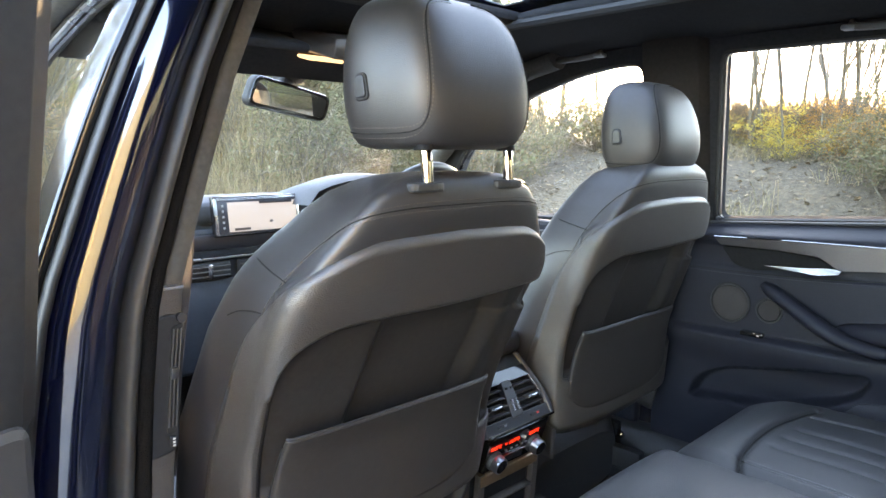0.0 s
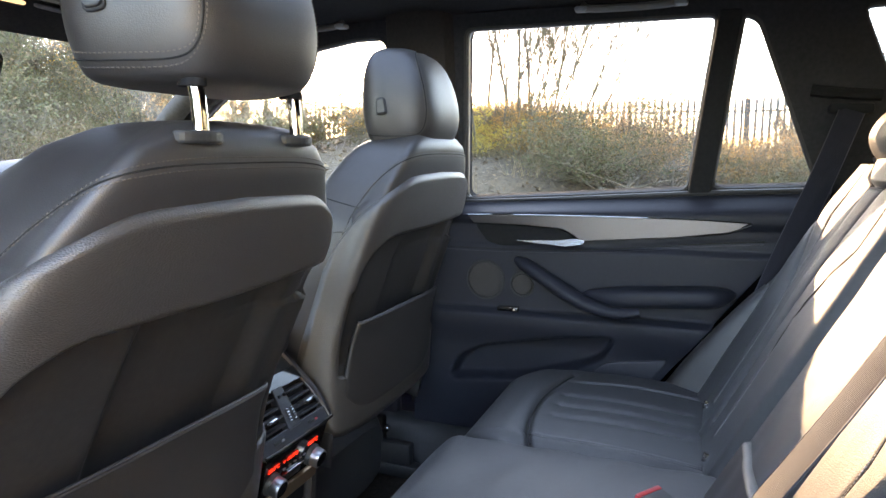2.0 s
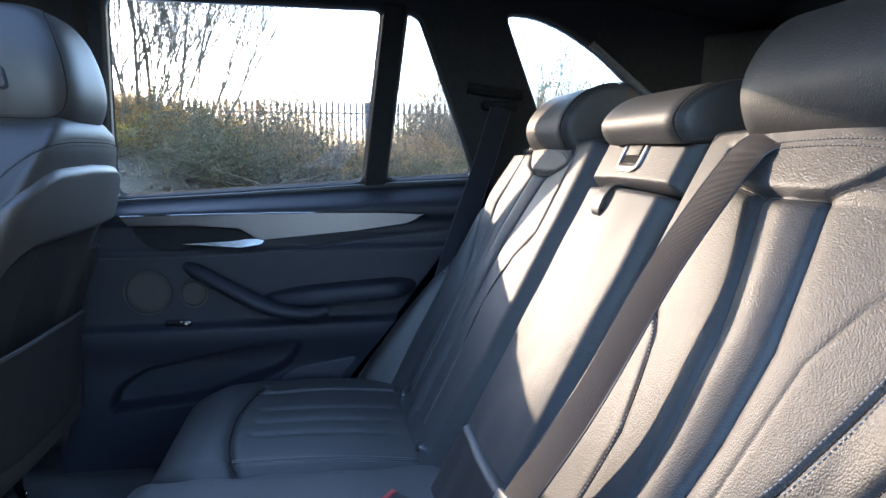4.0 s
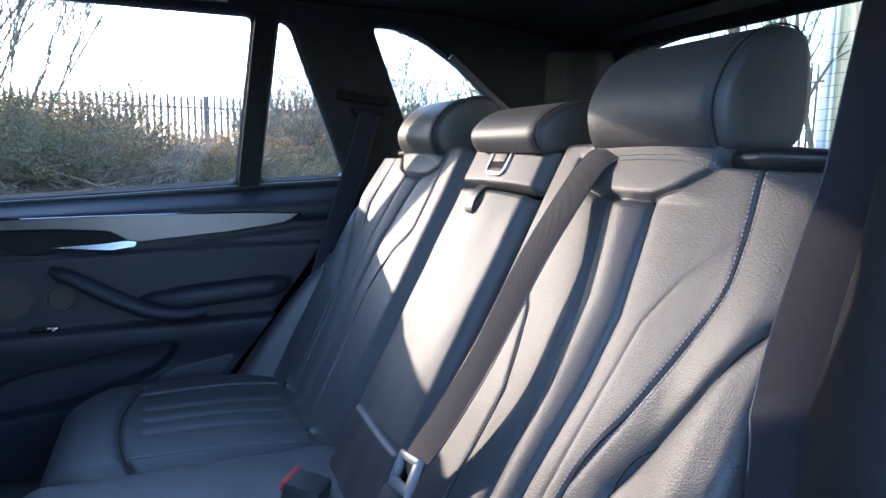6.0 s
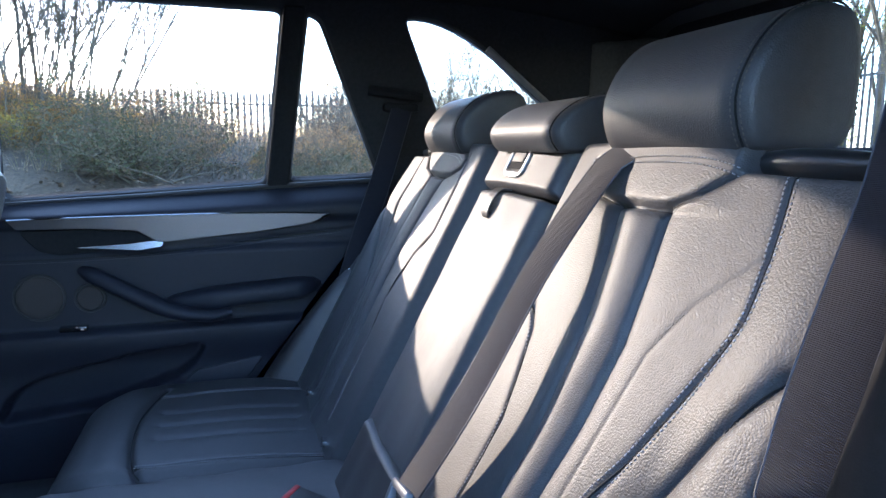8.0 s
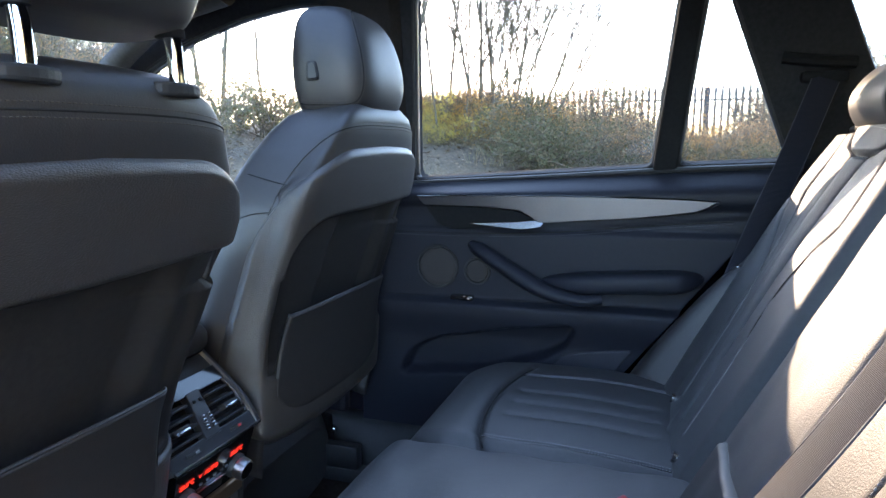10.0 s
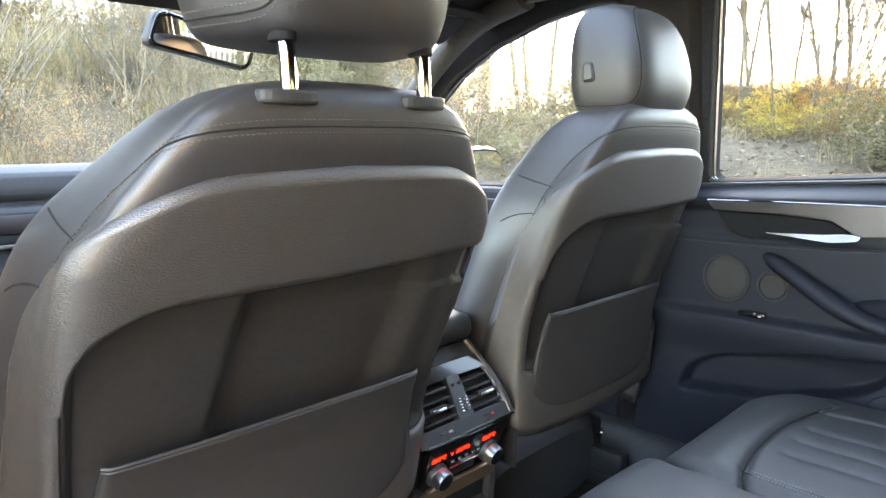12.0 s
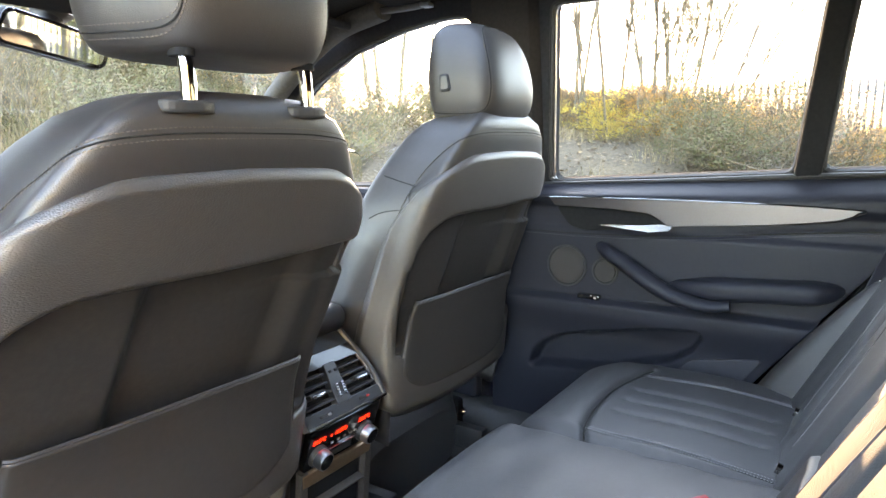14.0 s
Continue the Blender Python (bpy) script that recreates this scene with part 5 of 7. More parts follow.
# middle belt, lying across the outer backrest
mb_line = [(-.285, .60, .004), (-.278, .565, .020), (-.270, .535, .030), (-.280, .42, .052), (-.282, .29, .058), (-.258, .20, .055), (-.235, .155, .050), (-.222, .125, .046)]
mb_ = [S(np.array(x), np.array(v), np.array(h)) for x, v, h in mb_line]
t_ = belt("seat_belt", mb_, .050, (1, 0, .12), "grey-black webbing belt lying across the backrest in sunlight")
tg = t_
m2 = Matrix.Rotation(radians(12), 4, 'Y') @ Matrix.Rotation(RA, 4, 'X')
b = bmesh.new()
for dx, dz_, sx, sz in ((-.028, 0, .012, .034), (.028, 0, .012, .034), (0, .017, .066, .010), (0, -.017, .066, .014)):
    rbox(b, Vector((-.224, .138, .915)) + m2 @ Vector((dx, 0, dz_)), (sx, .010, sz), .003, m2)
part("tongue", b, GREY_PLASTIC, tg, "grey tongue loop")
b = bmesh.new()
rbox(b, Vector((-.212, .160, .852)), (.046, .024, .080), .006, m2)
part("buckle", b, PLASTIC_DARK, tg, "black buckle body")
bk = thing("belt_buckle", (-.027, .22, .805), "black belt buckle with a red button on the bench", "belt buckle")
m3 = Matrix.Rotation(radians(-35), 4, 'Z') @ Matrix.Rotation(radians(12), 4, 'X')
b = bmesh.new()
rbox(b, (-.027, .218, .812), (.052, .056, .030), .005, m3)
part("buckle", b, PLASTIC_DARK, bk)
b = bmesh.new()
rbox(b, Vector((-.027, .218, .812)) + m3 @ Vector((0, .0275, .008)), (.048, .008, .016), .002, m3)
part("release_button", b, RED, bk, "red release button")

# ---- centre console ----
con = thing("centre_console", (.0, 1.0, FLOOR_Z), "dark centre console with rear air vents and red-lit climate panel", "console")
CX = -.003
N_UP, N_LOW = Vector((0, -.86, .51)), Vector((0, -.957, -.29))
M_UP, M_LOW = Matrix.Rotation(math.atan2(-.51, .86), 4, 'X'), Matrix.Rotation(math.atan2(.29, .957), 4, 'X')


def con_y(z):
    """Rear face of the console at height z."""
    return float(np.interp(z, [.47, .62, .72, .812, .86, .905, .94], [.85, .845, .836, .808, .832, .862, .886]))


def face(x, z, d=0.0):
    """A place on the rear face, d proud of it."""
    return Vector((CX + x, con_y(z), z)) + (N_UP if z > .812 else N_LOW) * d


b = bmesh.new()
rings = []
for z in np.r_[np.linspace(.47, .90, 20), .92, .94]:
    hw_ = float(np.interp(z, [.47, .70, .80, .86, .91, .94], [.100, .104, .110, .102, .088, .075]))
    y0 = con_y(z) + .016
    rings.append([(CX - hw_, 1.75, z), (CX - hw_, y0 + .03, z), (CX - hw_ + .012, y0 + .006, z), (CX - hw_ + .03, y0, z), (CX + hw_ - .03, y0, z), (CX + hw_ - .012, y0 + .006, z), (CX + hw_, y0 + .03, z), (CX + hw_, 1.75, z)])
loft(b, rings)
part("body", b, PLASTIC_DARK, con)


def con_plate(name, outline, d0, d1, material, label="", bevel=.0015):
    b = bmesh.new()
    prism(b, outline, lambda x, z, d: face(x, z, d), d0, d1)
    return part(name, b, material, con, label, smooth=False, bevel=bevel)


con_plate("vent_well", [(-.092, .832), (.092, .832), (.078, .893), (-.078, .893)], -.020, -.012, TRIM_BLACK, "dark vent opening")
con_plate("lower_plate", [(-.098, .8135), (.098, .8135), (.094, .834), (-.094, .834)], -.014, .001, SATIN_GREY, "grey plate under the vents")
con_plate("top_plate", [(-.079, .890), (.079, .890), (.070, .912), (-.070, .912)], -.014, .001, GLOSS_BLACK, "gloss black upper plate")
con_plate("brow", [(-.071, .911), (.071, .911), (.060, .934), (-.060, .934)], -.014, -.002, PLASTIC_DARK, "matt brow above the vents")
for sg in (-1, 1):
    b = bmesh.new()
    tube(b, spline([face(sg * .101, .814, -.003), face(sg * .096, .85, -.003), face(sg * .083, .89, -.003), face(sg * .068, .934, -.006)], 16), .0075, 8)
    part("vent_frame", b, SATIN_GREY, con, "grey moulded vent frame")
    for k, z in enumerate((.843, .856, .869, .882)):
        b = bmesh.new()
        x1 = .089 - .0145 * k / 3
        rbox(b, face(sg * (.018 + x1) / 2, z, -.0075), (x1 - .018, .017, .0042), .0014, M_UP @ Matrix.Rotation(radians(16), 4, 'X'))
        part("slat", b, SATIN_GREY, con)
    b = bmesh.new()
    rbox(b, face(sg * .056, .857, -.001), (.036, .018, .009), .003, M_UP)
    tab = part("vent_tab", b, PLASTIC_DARK, con, "vent slider")
    b = bmesh.new()
    rbox(b, face(sg * .056, .8545, .0075), (.030, .004, .006), .002, M_UP)
    part("tab_front", b, SATIN, tab, "silver slider front")
    b = bmesh.new()
    rbox(b, face(sg * .050, .824, .0015), (.030, .004, .006), .0015, M_UP)
    part("thumb_wheel", b, PLASTIC_DARK, con, "dark ribbed thumb wheel")
    b = bmesh.new()
    rbox(b, face(sg * .050 + .006, .8235, .0035), (.008, .002, .004), .001, M_UP)
    part("temperature_mark", b, RED if sg > 0 else GREY_PLASTIC, con)
b = bmesh.new()
tube(b, spline([face(.091, .838, -.004), face(.087, .862, -.003), face(.077, .892, -.003)], 12), .0035, 8)
part("bright_edge", b, CHROME, con, "chrome vent edge")
con_plate("middle_bar", [(-.018, .830), (.018, .830), (.014, .893), (-.014, .893)], -.012, .003, SATIN_GREY, "grey bar between the vents")
for sg in (-1, 1):
    for k in range(5):
        b = bmesh.new()
        rbox(b, face(sg * .007, .842 + .0045 * k, .004), (.007, .004, .0024), .0008, M_UP)
        part("wheel_rib", b, SATIN, con)
    b = bmesh.new()
    rbox(b, face(sg * .007, .880, .0035), (.006, .002, .005), .001, M_UP)
    part("vent_symbol", b, TRIM_BLACK, con)
b = bmesh.new()
tube(b, spline([face(-.100, .8135, .005), face(-.05, .8125, .007), face(0, .8125, .008), face(.05, .8125, .007), face(.100, .8135, .005)], 18), .0032, 8)
part("chrome_line", b, CHROME, con, "chrome line above the climate panel")
con_plate("climate_panel", [(-.088, .732), (.088, .732), (.092, .807), (-.092, .807)], -.012, .001, GLOSS_BLACK, "gloss black climate panel")


def text_mesh(body, size, depth=0.0005):
    cu_ = bpy.data.curves.new("text", 'FONT')
    cu_.body, cu_.size, cu_.extrude = body, size, depth
    cu_.align_x = 'CENTER'
    cu_.offset = .0001
    ob_ = bpy.data.objects.new("text", cu_)
    scene.collection.objects.link(ob_)
    me_ = bpy.data.meshes.new_from_object(ob_.evaluated_get(bpy.context.evaluated_depsgraph_get()))
    bpy.data.objects.remove(ob_)
    return me_


for x, body in ((-.066, "20.0°C"), (-.037, "v"), (-.012, "AUTO"), (.050, "20.0°C")):
    me = text_mesh(body, .0108)
    me.transform(Matrix.Translation(face(x, .782, .0022)) @ M_LOW @ Matrix.Rotation(radians(90), 4, 'X'))
    mesh_part("digits", me, RED_DIGITS, con, "red lit digits", smooth=False)
for k, x in enumerate((-.030, -.014, .002, .018, .030)):
    b = bmesh.new()
    rbox(b, face(x, .768, .0016), (.006, .002, .0035), .0005, M_LOW)
    part("button_mark", b, GREY_PLASTIC, con)
b = bmesh.new()
rbox(b, face(-.003, .757, .003), (.072, .004, .0045), .0012, M_LOW)
part("button_bar", b, CHROME, con, "thin chrome bar")
b = bmesh.new()
rbox(b, face(-.003, .745, .002), (.056, .004, .012), .002, M_LOW)
part("rocker", b, PLASTIC_DARK, con, "black rocker switch")
for sg in (-1, 1):
    c_ = face(-.004 + sg * .0600, .757)
    ax, ay = Vector((1, 0, 0)), M_LOW @ Vector((0, 0, 1))

    def ring_of(r, d, n=28):
        return [c_ + N_LOW * d + ax * r * math.cos(t) + ay * r * math.sin(t) for t in np.linspace(0, 2 * math.pi, n, endpoint=False)]

    b = bmesh.new()
    loft(b, [ring_of(r, d) for r, d in ((.0200, -.004), (.0200, .006), (.0185, .008), (.0180, .009))])
    kn = part("knob", b, PLASTIC_DARK, con, "black knob base")
    b = bmesh.new()
    loft(b, [ring_of(r, d) for r, d in ((.0172, .008), (.0172, .021), (.0164, .0240), (.0135, .0246))])
    part("knob_ring", b, SATIN, kn, "ribbed silver temperature knob")
    b = bmesh.new()
    loft(b, [ring_of(r, d) for r, d in ((.0142, .0235), (.0142, .0250), (.0125, .0256))])
    part("cap", b, GLOSS_BLACK, kn, "black knob cap")
# open shelf under the climate panel
b = bmesh.new()
for x0, x1, z0, z1 in ((-.092, -.076, .56, .728), (.076, .092, .56, .728), (-.076, .076, .56, .585)):
    prism(b, [(x0, z0), (x1, z0), (x1, z1), (x0, z1)], lambda x, z, d: face(x, z, d), -.012, .001)
part("shelf_frame", b, PLASTIC, con, "brown plastic shelf surround", smooth=False)
con_plate("shelf_lip", [(-.090, .700), (.090, .700), (.090, .726), (-.090, .726)], -.012, .003, COPPER, "warm satin strip over the shelf", .003)
# Thin black sheet closes the shelf and paints the shade of its depth.
con_plate("shelf_shade", [(-.076, .585), (.076, .585), (.076, .700), (-.076, .700)], -.015, -.0135, TRIM_BLACK, "black sheet for the shade in the open shelf")
b = bmesh.new()
rbox(b, face(0, .655, -.004), (.150, .016, .004), .001, M_LOW)
part("shelf_board", b, PLASTIC, con, "thin shelf board")
# side flares
for sg in (-1, 1):
    b = bmesh.new()
    loft(b, [[(CX + sg * (.092 + w_), con_y(z) + .012, z), (CX + sg * (.110 + w_ * 1.2), con_y(z) + .035, z), (CX + sg * (.125 + w_ * 1.2), con_y(z) + .12, z), (CX + sg * .09, con_y(z) + .12, z)] for z, w_ in ((.47, .005), (.62, .006), (.72, .008), (.77, .022), (.80, .026), (.815, .010))])
    part("side_flare", b, PLASTIC, con, bevel=.004)
# armrest lid
b = bmesh.new()
rings = []
for y, k in ((.868, .55), (.874, .8), (.89, .95), (.93, 1), (1.2, 1), (1.24, .9)):
    rings.append([(CX + .005 + .083 * k * math.copysign(abs(math.cos(t)) ** .45, math.cos(t)), y, .958 + .026 * k * math.copysign(abs(math.sin(t)) ** .7, math.sin(t))) for t in np.linspace(0, 2 * math.pi, 28, endpoint=False)])
loft(b, rings)
part("armrest_lid", b, LEATHER_FINE_SHADED, con, "padded leather armrest lid")

# ---- dashboard ----
da = thing("dashboard", (0, 1.9, .6), "dark leather dashboard with silver strips and vents", "dashboard")
DP = [(2.16, 1.12), (2.06, 1.185), (1.98, 1.214), (1.92, 1.212), (1.885, 1.195), (1.875, 1.16), (1.88, 1.142), (1.90, 1.130), (1.87, 1.118), (1.868, 1.05), (1.885, 1.03), (1.885, .99), (1.865, .95), (1.85, .88), (1.87, .70), (2.16, .66)]
b = bmesh.new()
loft(b, [[(x, y, z) for y, z in DP] for x in (-.72, -.3, 0, .3, .72)])
part("body", b, DASH, da, bevel=.008)
b = bmesh.new()
rbox(b, (-.02, 1.866, 1.084), (1.36, .012, .046), .006)
part("silver_strip", b, ALU, da, "pale silver strip across the dashboard")
b = bmesh.new()
rbox(b, (-.02, 1.872, 1.035), (1.36, .010, .010), .003)
part("lower_strip", b, SATIN, da)
b = bmesh.new()
rings = []
for x in np.linspace(.12, .64, 16):
    k = math.sin(math.pi * (x - .12) / .52) ** .4 if .12 < x < .64 else 0
    rings.append([(x, y, 1.185 + (z - 1.185) * k) for y, z in ((2.04, 1.19), (1.96, 1.245), (1.86, 1.275), (1.75, 1.272), (1.735, 1.262), (1.82, 1.235), (1.89, 1.18))])
loft(b, rings)
part("instrument_hood", b, PLASTIC_DARK, da, "curved hood over the instruments")
for x in (.0, -.16):
    vn = part("vent", rbox(bmesh.new(), (x + .02, 1.872, 1.00), (.135, .02, .05), .006), PLASTIC_DARK, da, "dashboard air vent")
    for k in range(3):
        part("slat", rbox(bmesh.new(), (x + .02, 1.861, .985 + .014 * k), (.125, .012, .0035), .001), PLASTIC, vn)
    part("vent_ring", rbox(bmesh.new(), (x + .02, 1.858, 1.00), (.014, .008, .042), .003), SATIN, vn, "silver vent slider")
scn = thing("screen", (.012, 1.83, 1.15), "wide navigation screen in a silver frame showing a pale map", "screen")
m = Matrix.Rotation(radians(-8), 4, 'X')
C0 = Vector((.008, 1.835, 1.158))
part("case", rbox(bmesh.new(), C0 + Vector((0, .012, 0)), (.285, .022, .118), .006, m), GLOSS_BLACK, scn)
part("frame", rbox(bmesh.new(), C0 + Vector((0, .004, 0)), (.278, .014, .111), .005, m), SATIN, scn, "silver screen frame")
part("dark_border", rbox(bmesh.new(), C0 + Vector((0, -.0035, 0)), (.262, .004, .097), .001, m), SCREEN_DARK, scn)
part("map", rbox(bmesh.new(), C0 + m @ Vector((.012, -.0065, -.002)), (.226, .002, .086), .0005, m), SCREEN, scn, "pale glowing map")
part("menu_bar", rbox(bmesh.new(), C0 + m @ Vector((.055, -.0085, .038)), (.11, .002, .008), .0005, m), SCREEN_DARK, scn)
part("map_mark", rbox(bmesh.new(), C0 + m @ Vector((.035, -.0085, -.02)), (.008, .002, .008), .003, m), GREY_PLASTIC, scn)
bmi = bmesh.new()
for k in range(5):
    rbox(bmi, C0 + m @ Vector((-.116, -.0062, .032 - .016 * k)), (.007, .002, .007), .001, m)
part("menu_icons", bmi, GREY_PLASTIC, scn)
bmi = bmesh.new()
rbox(bmi, C0 + m @ Vector((-.06, -.0085, -.038)), (.05, .002, .007), .0005, m)
part("status_bar", bmi, SCREEN_DARK, scn)

sw = thing("steering_wheel", (.37, 1.56, 1.10), "dark leather steering wheel behind the driver's seat", "steering wheel")
tilt = Matrix.Translation((.37, 1.545, 1.140)) @ Matrix.Rotation(radians(-62), 4, 'X')
b = bmesh.new()
tube(b, [tilt @ Vector((.186 * math.cos(t), .186 * math.sin(t), 0)) for t in np.linspace(0, 2 * math.pi, 49)], .0155, 12, cap=False)
part("rim", b, LEATHER_FINE_SHADED, sw)
b = bmesh.new()
rbox(b, tilt @ Vector((0, -.01, -.02)), (.16, .13, .05), .02, tilt.to_3x3().to_4x4())
part("hub", b, PLASTIC, sw)
for x0, x1, y0 in ((.07, .18, 0), (-.07, -.18, 0), (0, 0, -.1)):
    b = bmesh.new()
    if x0:
        tube(b, [tilt @ Vector((x0, y0, -.015)), tilt @ Vector((x1, y0, 0))], .014, 8)
    else:
        tube(b, [tilt @ Vector((0, -.06, -.015)), tilt @ Vector((0, -.18, 0))], .014, 8)
    part("spoke", b, SATIN, sw)
b = bmesh.new()
tube(b, [(.37, 1.58, 1.08), (.37, 1.80, .98)], .035, 12)
part("column", b, PLASTIC_DARK, sw)

# ---- mirror, visors, roof console ----
mi = thing("rear_view_mirror", (-.02, 1.58, 1.55), "rear-view mirror in a pale-edged dark housing", "mirror")
mm = Matrix.Translation((-.045, 1.555, 1.480)) @ Matrix.Rotation(radians(5), 4, 'Z') @ Matrix.Rotation(radians(7), 4, 'Y') @ Matrix.Rotation(radians(4), 4, 'X')
shape = rounded([(-.122, -.030), (.112, -.036), (.122, .026), (-.105, .038)], .02, 5)
b = bmesh.new()
prism(b, [(a_ * 1.05, c_ * 1.16) for a_, c_ in shape], lambda a_, c_, d: mm @ Vector((a_, d, c_)), 0, .035)
part("housing", b, PLASTIC_DARK, mi, smooth=False, bevel=.008)
b = bmesh.new()
pts = [mm @ Vector((a_, -.001, c_)) for a_, c_ in shape]
tube(b, pts + pts[:2], .0045, 8, cap=False)
part("rim", b, GLOSS_BLACK, mi, "dark glossy rim")
b = bmesh.new()
prism(b, [(a_ * .96, c_ * .88) for a_, c_ in shape], lambda a_, c_, d: mm @ Vector((a_, d, c_)), -.0025, -.0015)
part("glass", b, MIRROR, mi, "mirror glass", smooth=False)
b = bmesh.new()
tube(b, spline([mm @ Vector((0, .03, .01)), (-.03, 1.61, 1.53), (-.02, 1.60, 1.56)], 8), [.02, .022, .025, .03, .035, .04, .045, .05], 10)
part("foot", b, PLASTIC_DARK, mi)
oc = thing("roof_console", (0, 1.36, 1.59), "dark roof console with a warm map lamp", "roof lamp")
rc_ = Matrix.Rotation(radians(14), 4, 'X')
part("body", rbox(bmesh.new(), (0, 1.33, 1.590), (.26, .19, .05), .018, rc_), PLASTIC, oc)
part("lamp", rbox(bmesh.new(), (-.075, 1.372, 1.562), (.10, .05, .008), .004, rc_), LAMP_WARM, oc, "pale warm lamp glass")
part("lamp", rbox(bmesh.new(), (.075, 1.372, 1.562), (.10, .05, .008), .004, rc_), GREY_PLASTIC, oc, "pale lamp glass")
part("switches", rbox(bmesh.new(), (0.02, 1.30, 1.566), (.12, .05, .008), .003, rc_), GLOSS_BLACK, oc)
for sg in (-1, 1):
    vs_ = thing("sun_visor", (sg * .37, 1.36, 1.585), "dark cloth sun visor folded up", "sun visor", "sun visors")
    part("flap", rbox(bmesh.new(), (sg * .37, 1.345, 1.588), (.40, .17, .02), .009, Matrix.Rotation(radians(17), 4, 'X')), HEADLINER, vs_)
    part("mirror_cover", rbox(bmesh.new(), (sg * .37, 1.34, 1.578), (.20, .10, .008), .004, Matrix.Rotation(radians(17), 4, 'X')), PLASTIC_DARK, vs_)

# ---- grab handles ----
def grab(sg, y0, y1):
    x_, z_ = sg * .660, 1.626
    t = thing("grab_handle", (x_, (y0 + y1) / 2, z_), "dark grab handle with pale grey ends under the roof edge", "grab handle", "grab handles")
    b = bmesh.new()
    tube(b, spline([(x_, y0, z_), (x_ - sg * .022, y0 + .02, z_ - .014), (x_ - sg * .025, (y0 + y1) / 2, z_ - .017), (x_ - sg * .022, y1 - .02, z_ - .014), (x_, y1, z_)], 18), .0065, 8, flat=1.3)
    part("grip", b, PLASTIC, t)
    for y in (y0, y1):
        part("end_cap", rbox(bmesh.new(), (x_ - sg * .012, y, z_ - .012), (.030, .030, .012), .005), GREY_PLASTIC, t, "pale grey end cap")


grab(1, 1.085, 1.275)
grab(1, .26, .47)
grab(-1, 1.03, 1.22)
# ---- left pillar and open door ----
PZ = [.45, .70, .94, 1.065, 1.184, 1.26, 1.326, 1.437, 1.537, 1.64]
PX = [-.715, -.708, -.700, -.690, -.676, -.652, -.632, -.595, -.553, -.505]


def px(z):
    return float(np.interp(z, PZ, PX))


pil = thing("pillar_left", (-.74, .85, .45), "dark cloth and plastic pillar trim beside the front seat with air vent", "pillar", kind="structure")


def pillar_strip(name, d0, d1, y0, y1, material, z0=.45, z1=1.64, label="", bulge=0.0, n=26, widen=0.0):
    b = bmesh.new()
    rings = []
    for z in np.linspace(z0, z1, n):
        x = px(z)
        k = 1 + widen * (1.3 - z)
        a0, a1 = x - d0 * k, x - d1 * k
        c = (a0 + a1) / 2
        rings.append([(a0, y1, z), (a0, y0 + .004, z), *[(a0 + (a1 - a0) * q, y0 - bulge * math.sin(math.pi * q) ** .6, z) for q in (.05, .15, .3, .45, .6, .75, .87, .95)], (a1, y0 + .004, z), (a1, y1, z)])
    loft(b, rings)
    return part(name, b, material, pil, label)


pillar_strip("upper_trim", -.006, .022, .802, .90, PILLAR_CLOTH, 1.19, 1.66, "grey-black cloth upper trim", .004)
pillar_strip("lower_trim", -.008, .036, .798, .90, PLASTIC, .45, 1.186, "grained plastic lower trim", .003)
pillar_strip("felt", .022, .044, .794, .88, FELT, label="fluffy dark door seal", bulge=.008)
pillar_strip("seal", .042, .062, .786, .88, RUBBER, label="hollow rubber door seal", bulge=.014, widen=.25)
pillar_strip("jamb", .060, .134, .800, .86, PAINT, label="glossy dark blue painted jamb", bulge=.022, widen=.4)
pillar_strip("outer_seal", .132, .143, .794, .86, RUBBER, bulge=.008, widen=.4)
pillar_strip("outer_trim", .142, .157, .806, .87, GLOSS_BLACK, label="gloss black pillar cover", bulge=.004, widen=.4)
# upright air vent on the lower trim
b = bmesh.new()
sp = rounded([(-.010, .985), (.030, .980), (.030, 1.150), (.012, 1.158), (-.010, 1.150)], .012, 4)
prism(b, sp, lambda a_, z_, d: (px(z_) - a_, .800 - d, z_), 0, .008)
part("slot_frame", b, GLOSS_SATIN, pil, "raised frame of the air vent", smooth=False, bevel=.003)
b = bmesh.new()
prism(b, rounded([(-.006, 1.01), (.006, 1.01), (.008, 1.14), (-.006, 1.145)], .004, 3), lambda a_, z_, d: (px(z_) - a_, .800 - d, z_), .0075, .0095)
part("slot", b, THREAD_DARK, pil, smooth=False)
for k in range(3):
    b = bmesh.new()
    tube(b, [(px(z) + .0045 - .0045 * k, .7892, z) for z in (1.018, 1.08, 1.138)], .0013, 6)
    part("slot_slat", b, PLASTIC_DARK, pil, "narrow upright vent slat")
b = bmesh.new()
rbox(b, (px(1.085) - .001, .7875, 1.085), (.010, .005, .014), .0015)
part("vent_slider", b, SATIN_GREY, pil, "small vent slider")
b = bmesh.new()
rbox(b, (px(1.0) + .001, .7895, 1.000), (.007, .006, .013), .0015)
part("vent_wheel", b, PLASTIC_DARK, pil, "thumb wheel under the vent")
for k in range(3):
    b = bmesh.new()
    rbox(b, (px(1.0) + .001, .7862, .9958 + .0042 * k), (.0035, .001, .0022), .0004)
    part("wheel_mark", b, POST_WHITE, pil, "white mark on the thumb wheel")
b = bmesh.new()
tube(b, [(px(1.155) + .003, .798, 1.150), (px(1.155) + .003, .788, 1.151)], .006, 12)
part("slot_knob", b, PLASTIC_DARK, pil)
b = bmesh.new()
rbox(b, (px(1.186) - .014, .800, 1.187), (.040, .012, .004), .0015)
part("trim_joint", b, GREY_PLASTIC, pil, "pale joint line")
